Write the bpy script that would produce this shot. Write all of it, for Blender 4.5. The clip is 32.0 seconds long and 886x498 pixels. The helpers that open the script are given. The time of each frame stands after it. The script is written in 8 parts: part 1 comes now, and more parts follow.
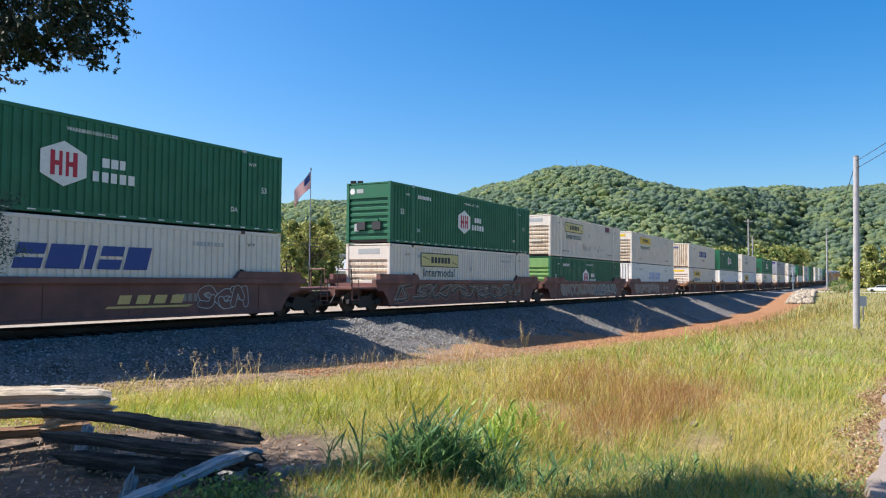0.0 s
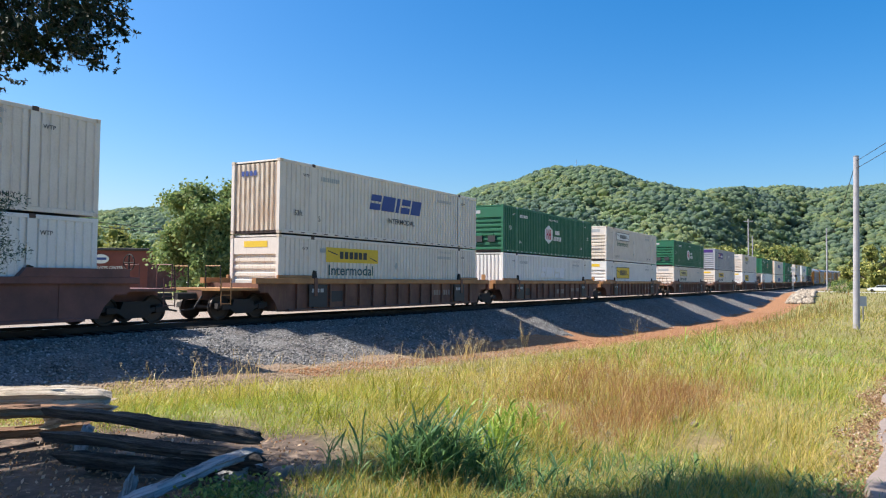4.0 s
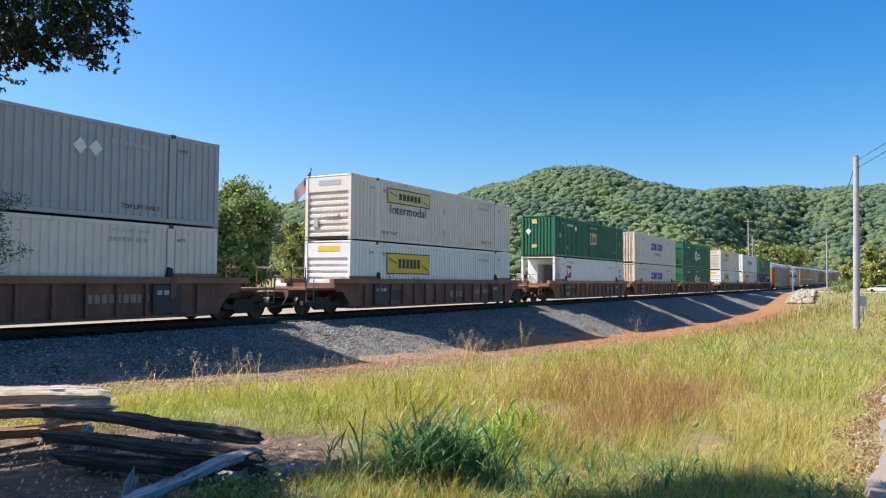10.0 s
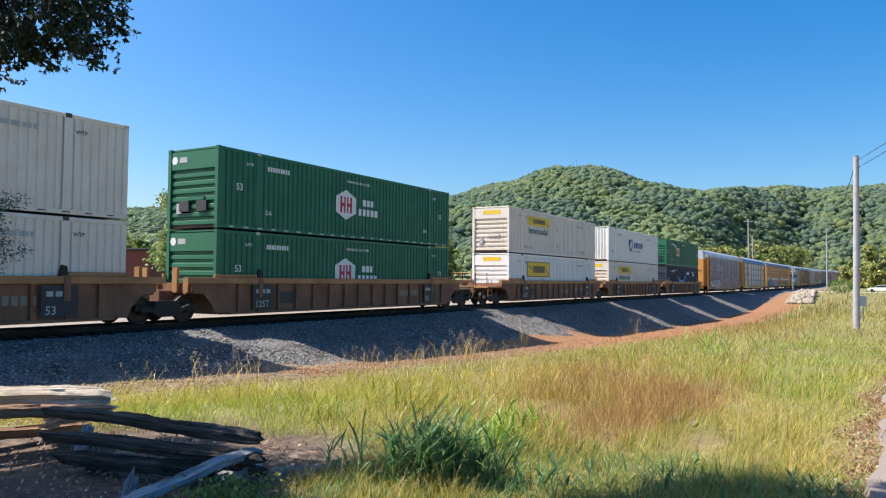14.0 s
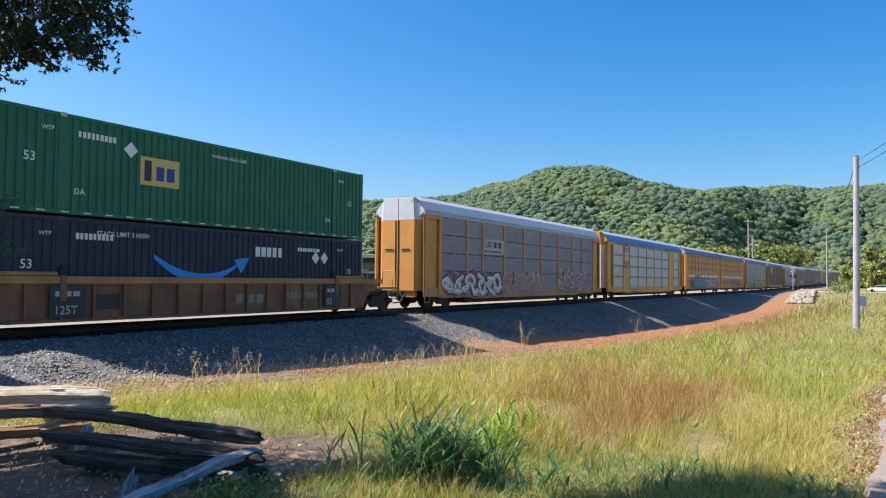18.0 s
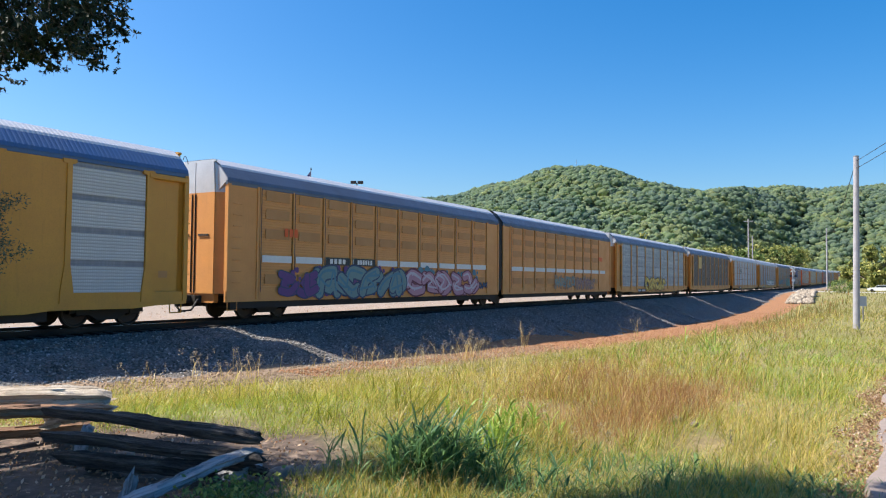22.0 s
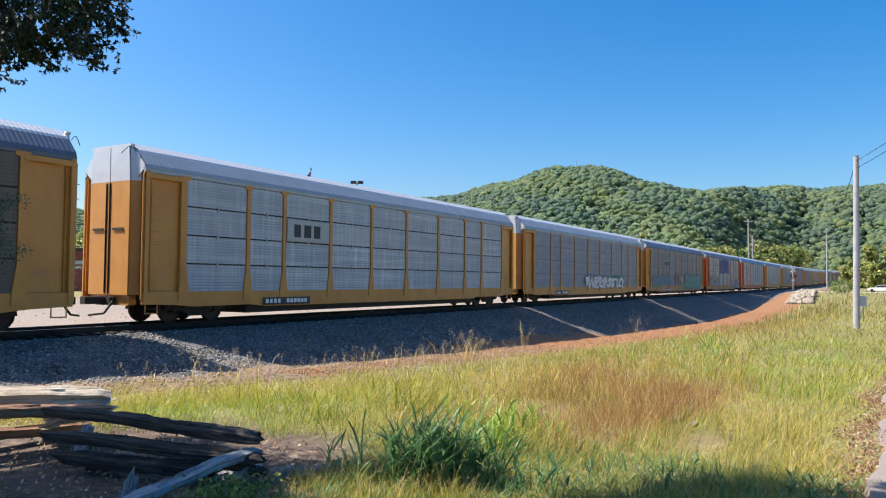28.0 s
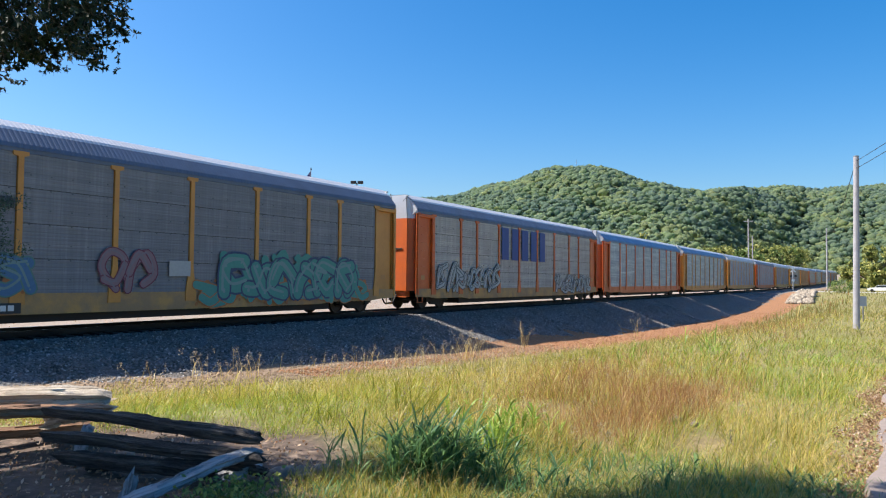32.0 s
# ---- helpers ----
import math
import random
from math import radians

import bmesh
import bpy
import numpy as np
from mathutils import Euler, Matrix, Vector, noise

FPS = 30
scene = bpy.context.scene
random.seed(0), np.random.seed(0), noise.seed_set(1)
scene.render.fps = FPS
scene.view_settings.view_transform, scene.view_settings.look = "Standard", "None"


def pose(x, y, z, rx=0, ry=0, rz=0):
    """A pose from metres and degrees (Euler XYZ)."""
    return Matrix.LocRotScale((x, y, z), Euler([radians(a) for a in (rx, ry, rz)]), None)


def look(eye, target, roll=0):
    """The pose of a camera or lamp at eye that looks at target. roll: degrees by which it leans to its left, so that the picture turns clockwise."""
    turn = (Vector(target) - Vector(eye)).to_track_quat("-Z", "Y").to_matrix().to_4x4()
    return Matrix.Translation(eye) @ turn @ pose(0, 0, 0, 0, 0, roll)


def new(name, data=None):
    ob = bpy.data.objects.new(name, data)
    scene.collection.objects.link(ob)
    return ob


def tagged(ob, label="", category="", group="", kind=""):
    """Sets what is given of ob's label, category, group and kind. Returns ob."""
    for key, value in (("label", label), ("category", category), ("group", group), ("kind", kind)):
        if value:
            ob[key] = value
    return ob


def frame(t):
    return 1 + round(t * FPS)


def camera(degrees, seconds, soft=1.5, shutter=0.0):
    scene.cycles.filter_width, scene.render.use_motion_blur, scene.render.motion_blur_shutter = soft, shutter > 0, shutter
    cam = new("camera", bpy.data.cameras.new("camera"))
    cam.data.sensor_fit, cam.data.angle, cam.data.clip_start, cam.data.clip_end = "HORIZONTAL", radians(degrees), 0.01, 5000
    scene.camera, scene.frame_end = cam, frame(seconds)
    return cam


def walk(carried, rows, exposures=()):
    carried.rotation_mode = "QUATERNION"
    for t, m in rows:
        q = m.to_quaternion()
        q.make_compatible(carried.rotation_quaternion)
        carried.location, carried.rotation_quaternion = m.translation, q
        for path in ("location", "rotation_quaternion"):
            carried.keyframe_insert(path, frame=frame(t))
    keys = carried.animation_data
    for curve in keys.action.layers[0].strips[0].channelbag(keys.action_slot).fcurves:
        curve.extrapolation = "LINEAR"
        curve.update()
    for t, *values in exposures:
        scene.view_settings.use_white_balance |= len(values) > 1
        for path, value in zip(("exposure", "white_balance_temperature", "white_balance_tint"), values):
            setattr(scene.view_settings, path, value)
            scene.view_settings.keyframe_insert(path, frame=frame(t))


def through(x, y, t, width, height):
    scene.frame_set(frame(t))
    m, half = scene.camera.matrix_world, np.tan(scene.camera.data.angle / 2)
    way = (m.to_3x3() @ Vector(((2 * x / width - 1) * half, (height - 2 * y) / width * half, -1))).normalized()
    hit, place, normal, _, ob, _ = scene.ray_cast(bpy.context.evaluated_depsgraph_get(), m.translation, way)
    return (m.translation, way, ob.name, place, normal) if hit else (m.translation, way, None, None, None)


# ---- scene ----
# Camera: stands still on the grass verge beside a railway line.
# World: x runs along the track, y across it, z = 0 at the top of the rails.
cam = camera(61.49, 32.0, soft=1.15)
EYE = (0.0, 0.0, 1.514)
VIEW = Matrix.Translation(EYE) @ Euler((0, 0, radians(30.498 - 90))).to_matrix().to_4x4() @ pose(0, 0, 0, 90 + 2.356, 0, 0) @ pose(0, 0, 0, 0, 0, 0.5)
walk(cam, [(0.0, VIEW), (32.0, VIEW)])

YC = 21.26          # centre line of the track
SPEED = 17.7053     # train speed in metres a second


def travelled(t):
    return SPEED * t - 0.000825 * t * t


# ---- light ----
SUN_TO = Vector((-0.46, 1.0, 0.0)).normalized()
SUN_EL = radians(52)
world = bpy.data.worlds.new("sky")
scene.world = world
world.use_nodes = True
wn = world.node_tree
wn.nodes.clear()
sky = wn.nodes.new("ShaderNodeTexSky")
sky.sky_type = "NISHITA"
sky.sun_disc = False
sky.sun_elevation = SUN_EL
sky.sun_rotation = math.atan2(SUN_TO.x, SUN_TO.y)
sky.altitude = 250
sky.air_density = 1.0
sky.dust_density = 2.2
sky.ozone_density = 4.0
back = wn.nodes.new("ShaderNodeBackground")
back.inputs["Strength"].default_value = 0.099
out = wn.nodes.new("ShaderNodeOutputWorld")
tone = wn.nodes.new("ShaderNodeHueSaturation")
tone.inputs["Saturation"].default_value = 1.44
tone.inputs["Hue"].default_value = 0.500
wn.links.new(sky.outputs["Color"], tone.inputs["Color"])
wn.links.new(tone.outputs["Color"], back.inputs["Color"])
wn.links.new(back.outputs["Background"], out.inputs["Surface"])
sun_data = bpy.data.lights.new("sun", "SUN")
sun_data.energy = 5.0
sun_data.angle = radians(0.53)
sun_data.color = (1.0, 0.935, 0.845)
sun = new("sun", sun_data)
sun_dir = Vector((SUN_TO.x * math.cos(SUN_EL), SUN_TO.y * math.cos(SUN_EL), math.sin(SUN_EL)))
sun.matrix_world = look(tuple(sun_dir * 200), (0, 0, 0))
scene.view_settings.exposure = 0.97


# ---- materials ----
def node_mat(name):
    m = bpy.data.materials.new(name)
    m.use_nodes = True
    return m, m.node_tree, m.node_tree.nodes["Principled BSDF"]


def coords(nt, stretch=(1, 1, 1), kind="Object"):
    tc = nt.nodes.new("ShaderNodeTexCoord")
    mp = nt.nodes.new("ShaderNodeMapping")
    mp.inputs["Scale"].default_value = stretch
    nt.links.new(tc.outputs[kind], mp.inputs["Vector"])
    return mp.outputs["Vector"]


def noise_node(nt, vec, scale, detail=4.0, rough=0.6):
    n = nt.nodes.new("ShaderNodeTexNoise")
    n.inputs["Scale"].default_value = scale
    n.inputs["Detail"].default_value = detail
    n.inputs["Roughness"].default_value = rough
    nt.links.new(vec, n.inputs["Vector"])
    return n.outputs["Fac"]


def ramp(nt, fac, stops):
    r = nt.nodes.new("ShaderNodeValToRGB")
    el = r.color_ramp.elements
    while len(el) < len(stops):
        el.new(0.5)
    for e, (pos, col) in zip(el, stops):
        e.position = pos
        e.color = (*col, 1) if len(col) == 3 else col
    nt.links.new(fac, r.inputs["Fac"])
    return r.outputs["Color"]


def mix_col(nt, fac, a, b, mode="MIX"):
    n = nt.nodes.new("ShaderNodeMix")
    n.data_type = "RGBA"
    n.blend_type = mode
    for sock, v in ((n.inputs["Factor"], fac), (n.inputs["A"], a), (n.inputs["B"], b)):
        if isinstance(v, (int, float)):
            sock.default_value = v
        elif isinstance(v, tuple):
            sock.default_value = (*v, 1)
        else:
            nt.links.new(v, sock)
    return n.outputs["Result"]


def bump(nt, bsdf, height, strength=0.3, dist=0.01):
    b = nt.nodes.new("ShaderNodeBump")
    b.inputs["Strength"].default_value = strength
    b.inputs["Distance"].default_value = dist
    nt.links.new(height, b.inputs["Height"])
    nt.links.new(b.outputs["Normal"], bsdf.inputs["Normal"])


def random_value(nt, kind):
    """A value of its own for each object, or for each loose piece of a mesh."""
    if kind == "object":
        return nt.nodes.new("ShaderNodeObjectInfo").outputs["Random"]
    return nt.nodes.new("ShaderNodeNewGeometry").outputs["Random Per Island"]


def paint(name, col, worn=None, streak=0.0, runs=(0.56, 0.78), rough=0.5, metal=0.0, scale=1.2, amount=0.35, relief=0.15, streak_col=(0.12, 0.05, 0.02)):
    """Painted or bare sheet: broad fading, fine dirt and, where asked, stains that run down."""
    m, nt, b = node_mat(name)
    vec = coords(nt)
    worn = worn or tuple(c * 0.72 for c in col)
    big = noise_node(nt, vec, scale, 5)
    c = mix_col(nt, ramp(nt, big, [(0.35, (0, 0, 0)), (0.7, (amount * 2, amount * 2, amount * 2))]), col, worn)
    fine = noise_node(nt, vec, 26, 3, 0.7)
    c = mix_col(nt, ramp(nt, fine, [(0.45, (0, 0, 0)), (0.8, (0.35, 0.35, 0.35))]), c, tuple(v * 0.55 for v in col))
    if streak:
        run = noise_node(nt, coords(nt, (5.0, 5.0, 0.35)), 2.2, 6, 0.7)
        c = mix_col(nt, ramp(nt, run, [(runs[0], (0, 0, 0)), (runs[1], (streak, streak, streak))]), c, streak_col)
    nt.links.new(c, b.inputs["Base Color"])
    b.inputs["Metallic"].default_value = metal
    nt.links.new(ramp(nt, big, [(0.3, (rough * 0.8,) * 3), (0.8, (min(1, rough * 1.3),) * 3)]), b.inputs["Roughness"])
    bump(nt, b, fine, relief, 0.004)
    return m


def plain(name, col, rough=0.6, metal=0.0):
    m, nt, b = node_mat(name)
    n = noise_node(nt, coords(nt), 9, 3)
    c = mix_col(nt, ramp(nt, n, [(0.35, (0, 0, 0)), (0.75, (0.4, 0.4, 0.4))]), col, tuple(v * 0.7 for v in col))
    nt.links.new(c, b.inputs["Base Color"])
    b.inputs["Roughness"].default_value = rough
    b.inputs["Metallic"].default_value = metal
    return m


def leaf_mat(name, dark, mid, light, kind="island", rough=0.55, through=0.25):
    m, nt, b = node_mat(name)
    c = ramp(nt, random_value(nt, kind), [(0.0, dark), (0.55, mid), (1.0, light)])
    n = noise_node(nt, coords(nt), 0.35, 3)
    c = mix_col(nt, ramp(nt, n, [(0.35, (0, 0, 0)), (0.7, (0.5, 0.5, 0.5))]), c, dark)
    nt.links.new(c, b.inputs["Base Color"])
    b.inputs["Roughness"].default_value = rough
    if through:
        b.inputs["Specular IOR Level"].default_value = 0.25
        tr = nt.nodes.new("ShaderNodeBsdfTranslucent")
        nt.links.new(c, tr.inputs["Color"])
        mx = nt.nodes.new("ShaderNodeMixShader")
        mx.inputs["Fac"].default_value = through
        nt.links.new(b.outputs["BSDF"], mx.inputs[1])
        nt.links.new(tr.outputs["BSDF"], mx.inputs[2])
        nt.links.new(mx.outputs["Shader"], nt.nodes["Material Output"].inputs["Surface"])
    return m


# ---- mesh tools ----
class Shape:
    """Vertices and faces gathered piece by piece into one mesh."""

    def __init__(self):
        self.v, self.f = [], []

    def add(self, vs, fs):
        n = len(self.v)
        self.v.extend(vs)
        self.f.extend(tuple(i + n for i in f) for f in fs)
        return self

    def box(self, x0, x1, y0, y1, z0, z1, c=0.0):
        """A box; c cuts its edges along x."""
        if c:
            prof = [(y0 + c, z0), (y1 - c, z0), (y1, z0 + c), (y1, z1 - c), (y1 - c, z1), (y0 + c, z1), (y0, z1 - c), (y0, z0 + c)]
            return self.prism(prof, x0, x1)
        vs = [(x, y, z) for x in (x0, x1) for y in (y0, y1) for z in (z0, z1)]
        return self.add(vs, [(0, 1, 3, 2), (4, 6, 7, 5), (0, 4, 5, 1), (2, 3, 7, 6), (0, 2, 6, 4), (1, 5, 7, 3)])

    def prism(self, prof, x0, x1):
        """A profile in (y, z) drawn out along x."""
        n = len(prof)
        vs = [(x0, y, z) for y, z in prof] + [(x1, y, z) for y, z in prof]
        fs = [(i, (i + 1) % n, n + (i + 1) % n, n + i) for i in range(n)]
        return self.add(vs, fs + [tuple(range(n - 1, -1, -1)), tuple(range(n, 2 * n))])

    def slab(self, prof, y0, y1):
        """A profile in (x, z) drawn out along y."""
        n = len(prof)
        vs = [(x, y0, z) for x, z in prof] + [(x, y1, z) for x, z in prof]
        fs = [(i, (i + 1) % n, n + (i + 1) % n, n + i) for i in range(n)]
        return self.add(vs, fs + [tuple(range(n - 1, -1, -1)), tuple(range(n, 2 * n))])

    def tube(self, a, b, r, n=8, r2=None):
        a, b = Vector(a), Vector(b)
        r2 = r if r2 is None else r2
        q = (b - a).to_track_quat("Z", "Y")
        ring = [Vector((math.cos(6.2832 * i / n), math.sin(6.2832 * i / n), 0)) for i in range(n)]
        vs = [tuple(a + q @ (d * r)) for d in ring] + [tuple(b + q @ (d * r2)) for d in ring]
        fs = [(i, (i + 1) % n, n + (i + 1) % n, n + i) for i in range(n)]
        return self.add(vs, fs + [tuple(range(n - 1, -1, -1)), tuple(range(n, 2 * n))])

    def path(self, pts, r, n=6):
        """One round bar through several points."""
        pts = [Vector(p) for p in pts]
        vs = []
        for i, p in enumerate(pts):
            d = pts[min(i + 1, len(pts) - 1)] - pts[max(i - 1, 0)]
            q = d.to_track_quat("Z", "Y")
            vs += [tuple(p + q @ Vector((r * math.cos(6.2832 * k / n), r * math.sin(6.2832 * k / n), 0))) for k in range(n)]
        fs = [(i * n + k, i * n + (k + 1) % n, (i + 1) * n + (k + 1) % n, (i + 1) * n + k) for i in range(len(pts) - 1) for k in range(n)]
        return self.add(vs, fs + [tuple(range(n - 1, -1, -1)), tuple((len(pts) - 1) * n + k for k in range(n))])

    def mesh(self, name):
        me = bpy.data.meshes.new(name)
        me.from_pydata(self.v, [], self.f)
        me.validate()
        return me


def raw_mesh(name, verts, faces, smooth=False):
    """A mesh from numpy arrays: verts (n, 3), faces (m, k) with one k."""
    verts, faces = np.asarray(verts, np.float32), np.asarray(faces, np.int32)
    me = bpy.data.meshes.new(name)
    k = faces.shape[1]
    me.vertices.add(len(verts))
    me.vertices.foreach_set("co", verts.ravel())
    me.loops.add(faces.size)
    me.loops.foreach_set("vertex_index", faces.ravel())
    me.polygons.add(len(faces))
    me.polygons.foreach_set("loop_start", np.arange(0, faces.size, k, dtype=np.int32))
    if smooth:
        me.polygons.foreach_set("use_smooth", np.ones(len(faces), bool))
    me.update(calc_edges=True)
    return me


def part(name, shape, material, parent, label="", m=None):
    me = shape.mesh(name) if isinstance(shape, Shape) else shape
    if material and not me.materials:
        me.materials.append(material)
    ob = new(name, me)
    ob.parent = parent
    if m is not None:
        ob.matrix_basis = m
    if label:
        tagged(ob, label)
    return ob


def thing(name, label, category, group="", m=None, kind=""):
    ob = new(name)
    ob.empty_display_size = 0.3
    if m is not None:
        ob.matrix_basis = m
    return tagged(ob, label, category, group, kind)


def solid(name, shape, material, label, category="", kind="", group=""):
    me = shape.mesh(name) if isinstance(shape, Shape) else shape
    if not me.materials:
        me.materials.append(material)
    return tagged(new(name, me), label, category, group, kind)


words = {}


def lettering(name, text, size, material, parent, x, y, z, label="", stretch=1.0, turned=False):
    """Letters from the built-in font, standing upright and facing -y (or -x when turned)."""
    key = (text, material.name)
    if key not in words:
        cu = bpy.data.curves.new("letters", "FONT")
        cu.body = text
        cu.size = 1.0
        cu.offset = 0.012
        cu.resolution_u = 2
        ob = bpy.data.objects.new("letters", cu)
        scene.collection.objects.link(ob)
        dg = bpy.context.evaluated_depsgraph_get()
        me = bpy.data.meshes.new_from_object(ob.evaluated_get(dg))
        bpy.data.objects.remove(ob)
        me.materials.clear()
        me.materials.append(material)
        words[key] = me
    turn = Euler((radians(90), 0, radians(-90 if turned else 0))).to_matrix().to_4x4()
    m = Matrix.Translation((x, y, z)) @ turn @ Matrix.Diagonal((size * stretch, size, size, 1))
    return part(name, words[key], material, parent, label, m)
# ---- the ground ----
def lerp_table(x, table):
    xs, zs = zip(*table)
    return np.interp(x, xs, zs)


def track_z(x):
    """The line climbs a little in the distance."""
    return 2.0 * (np.clip(np.asarray(x, float) - 150, 0, 900) / 290) ** 1.7


DITCH = ((-200, -0.5), (0, -0.6), (9, -0.77), (16, -1.15), (26, -1.5), (46, -1.95), (77, -2.4), (105, -2.2), (125, -1.4), (145, -0.5), (160, -0.25), (3000, -0.25))
VERGE = ((-200, 0.0), (8, 0.0), (20, -0.2), (37, -0.5), (70, -0.9), (110, -0.7), (150, -0.35), (170, -0.3), (3000, -0.3))


def smooth(t):
    t = np.clip(t, 0, 1)
    return t * t * (3 - 2 * t)


def ditch_edge(x):
    """Where the grass bank meets the floor of the ditch."""
    return 13.2 - 2.9 * smooth((np.asarray(x, float) - 18) / 45)


def ground_z(x, y):
    x, y = np.asarray(x, float), np.asarray(y, float)
    d, c, t = lerp_table(x, DITCH), lerp_table(x, VERGE), track_z(x)
    d = d + np.where(x > 145, t, 0)
    c = c + np.where(x > 150, t, 0)
    bed = t - 0.36
    end = ditch_edge(x)
    brow = 2.0 + 5.0 * (1 - smooth((x - 4.5) / 6))
    z = np.where(y < end, c + (d - c) * smooth((y - brow) / (end - brow)), d)
    z = np.where(y > 15.0, d + (bed - 0.35 - d) * np.clip((y - 15.0) / 4.5, 0, 1), z)
    z = np.where(y > 19.5, bed - 0.35, z)
    z = np.where(y > 23.0, bed - 0.35 + 0.45 * smooth((y - 23) / 3), z)
    return z + 0.03 * np.sin(x * 1.7 + y * 2.3) * np.sin(y * 1.1 - x * 0.6) * (np.abs(y - YC) > 3.5)


def axis(parts):
    return np.concatenate([np.arange(a, b, s) for a, b, s in parts])


gx = axis(((-3000, -200, 400), (-200, -20, 20), (-20, 70, 0.5), (70, 180, 2), (180, 600, 20), (600, 3400, 400)))
gy = axis(((-3000, -200, 400), (-200, -20, 20), (-20, -4, 2), (-4, 27, 0.35), (27, 60, 3), (60, 200, 20), (200, 3400, 400)))
GX, GY = np.meshgrid(gx, gy, indexing="ij")
GZ = ground_z(GX, GY)
nx, ny = GX.shape
idx = np.arange(nx * ny).reshape(nx, ny)
gf = np.stack([idx[:-1, :-1], idx[1:, :-1], idx[1:, 1:], idx[:-1, 1:]], -1).reshape(-1, 4)


def ground_material():
    m, nt, b = node_mat("ground_soil")
    vec = coords(nt)
    sep = nt.nodes.new("ShaderNodeSeparateXYZ")
    nt.links.new(vec, sep.inputs["Vector"])
    n1 = noise_node(nt, vec, 0.5, 5)
    n2 = noise_node(nt, vec, 7, 5, 0.7)
    soil = ramp(nt, n2, [(0.3, (0.16, 0.12, 0.05)), (0.6, (0.30, 0.23, 0.10)), (0.8, (0.42, 0.33, 0.17))])
    turf = ramp(nt, n2, [(0.3, (0.13, 0.15, 0.04)), (0.6, (0.24, 0.25, 0.07)), (0.8, (0.38, 0.33, 0.13))])
    clay = ramp(nt, n2, [(0.25, (0.13, 0.055, 0.025)), (0.5, (0.31, 0.135, 0.055)), (0.75, (0.46, 0.27, 0.15))])
    pale = ramp(nt, n2, [(0.3, (0.17, 0.135, 0.11)), (0.55, (0.30, 0.245, 0.205)), (0.75, (0.40, 0.345, 0.30))])
    gravel = ramp(nt, n2, [(0.3, (0.15, 0.10, 0.065)), (0.7, (0.34, 0.235, 0.155))])
    n3 = noise_node(nt, vec, 38, 4, 0.8)
    grass = mix_col(nt, ramp(nt, n1, [(0.4, (0, 0, 0)), (0.62, (1, 1, 1))]), turf, soil)

    slide = nt.nodes.new("ShaderNodeMapRange")
    nt.links.new(sep.outputs["X"], slide.inputs["Value"])
    slide.inputs["From Min"].default_value = 18
    slide.inputs["From Max"].default_value = 63
    slide.inputs["To Max"].default_value = 2.7
    plus = nt.nodes.new("ShaderNodeMath")
    nt.links.new(sep.outputs["Y"], plus.inputs[0])
    nt.links.new(slide.outputs[0], plus.inputs[1])
    shifted = plus.outputs[0]

    def band(sock, lo, hi, soft, wob=1.2):
        a = nt.nodes.new("ShaderNodeMath")
        a.operation = "MULTIPLY_ADD"
        nt.links.new(n1, a.inputs[0])
        a.inputs[1].default_value = wob
        nt.links.new(sock, a.inputs[2])
        r1 = nt.nodes.new("ShaderNodeMapRange")
        nt.links.new(a.outputs[0], r1.inputs["Value"])
        r1.inputs["From Min"].default_value = lo
        r1.inputs["From Max"].default_value = lo + soft
        r2 = nt.nodes.new("ShaderNodeMapRange")
        nt.links.new(a.outputs[0], r2.inputs["Value"])
        r2.inputs["From Min"].default_value = hi
        r2.inputs["From Max"].default_value = hi + soft
        s = nt.nodes.new("ShaderNodeMath")
        s.operation = "SUBTRACT"
        nt.links.new(r1.outputs[0], s.inputs[0])
        nt.links.new(r2.outputs[0], s.inputs[1])
        return s.outputs[0]
    c = mix_col(nt, band(shifted, 13.2, 60.0, 0.5), grass, mix_col(nt, band(sep.outputs["X"], 22, 150, 14), gravel, clay))
    c = mix_col(nt, band(sep.outputs["Y"], 23.5, 56.0, 1.0), c, pale)
    dist = nt.nodes.new("ShaderNodeVectorMath")
    dist.operation = "DISTANCE"
    nt.links.new(vec, dist.inputs[0])
    dist.inputs[1].default_value = (3.55, 5.3, 0.0)
    spot = nt.nodes.new("ShaderNodeMapRange")
    nt.links.new(dist.outputs["Value"], spot.inputs["Value"])
    spot.inputs["From Min"].default_value = 2.6
    spot.inputs["From Max"].default_value = 1.9
    mulch = ramp(nt, n2, [(0.3, (0.045, 0.030, 0.024)), (0.55, (0.12, 0.080, 0.060)), (0.75, (0.38, 0.28, 0.21))])
    c = mix_col(nt, spot.outputs[0], c, mulch)
    scuff = nt.nodes.new("ShaderNodeVectorMath")
    scuff.operation = "DISTANCE"
    nt.links.new(vec, scuff.inputs[0])
    scuff.inputs[1].default_value = (7.35, 1.45, 0.0)
    worn = nt.nodes.new("ShaderNodeMapRange")
    nt.links.new(scuff.outputs["Value"], worn.inputs["Value"])
    worn.inputs["From Min"].default_value = 0.6
    worn.inputs["From Max"].default_value = 0.25
    c = mix_col(nt, worn.outputs[0], c, soil)
    c = mix_col(nt, ramp(nt, n3, [(0.35, (0.75, 0.75, 0.75)), (0.55, (0, 0, 0))]), c, (0.07, 0.055, 0.025))
    nt.links.new(c, b.inputs["Base Color"])
    b.inputs["Roughness"].default_value = 0.95
    bump(nt, b, n2, 0.6, 0.05)
    return m


solid("ground", raw_mesh("ground", np.stack([GX, GY, GZ], -1).reshape(-1, 3), gf, True), ground_material(), "grassy verge, clay ditch and dirt lot round the railway", "ground", "structure")


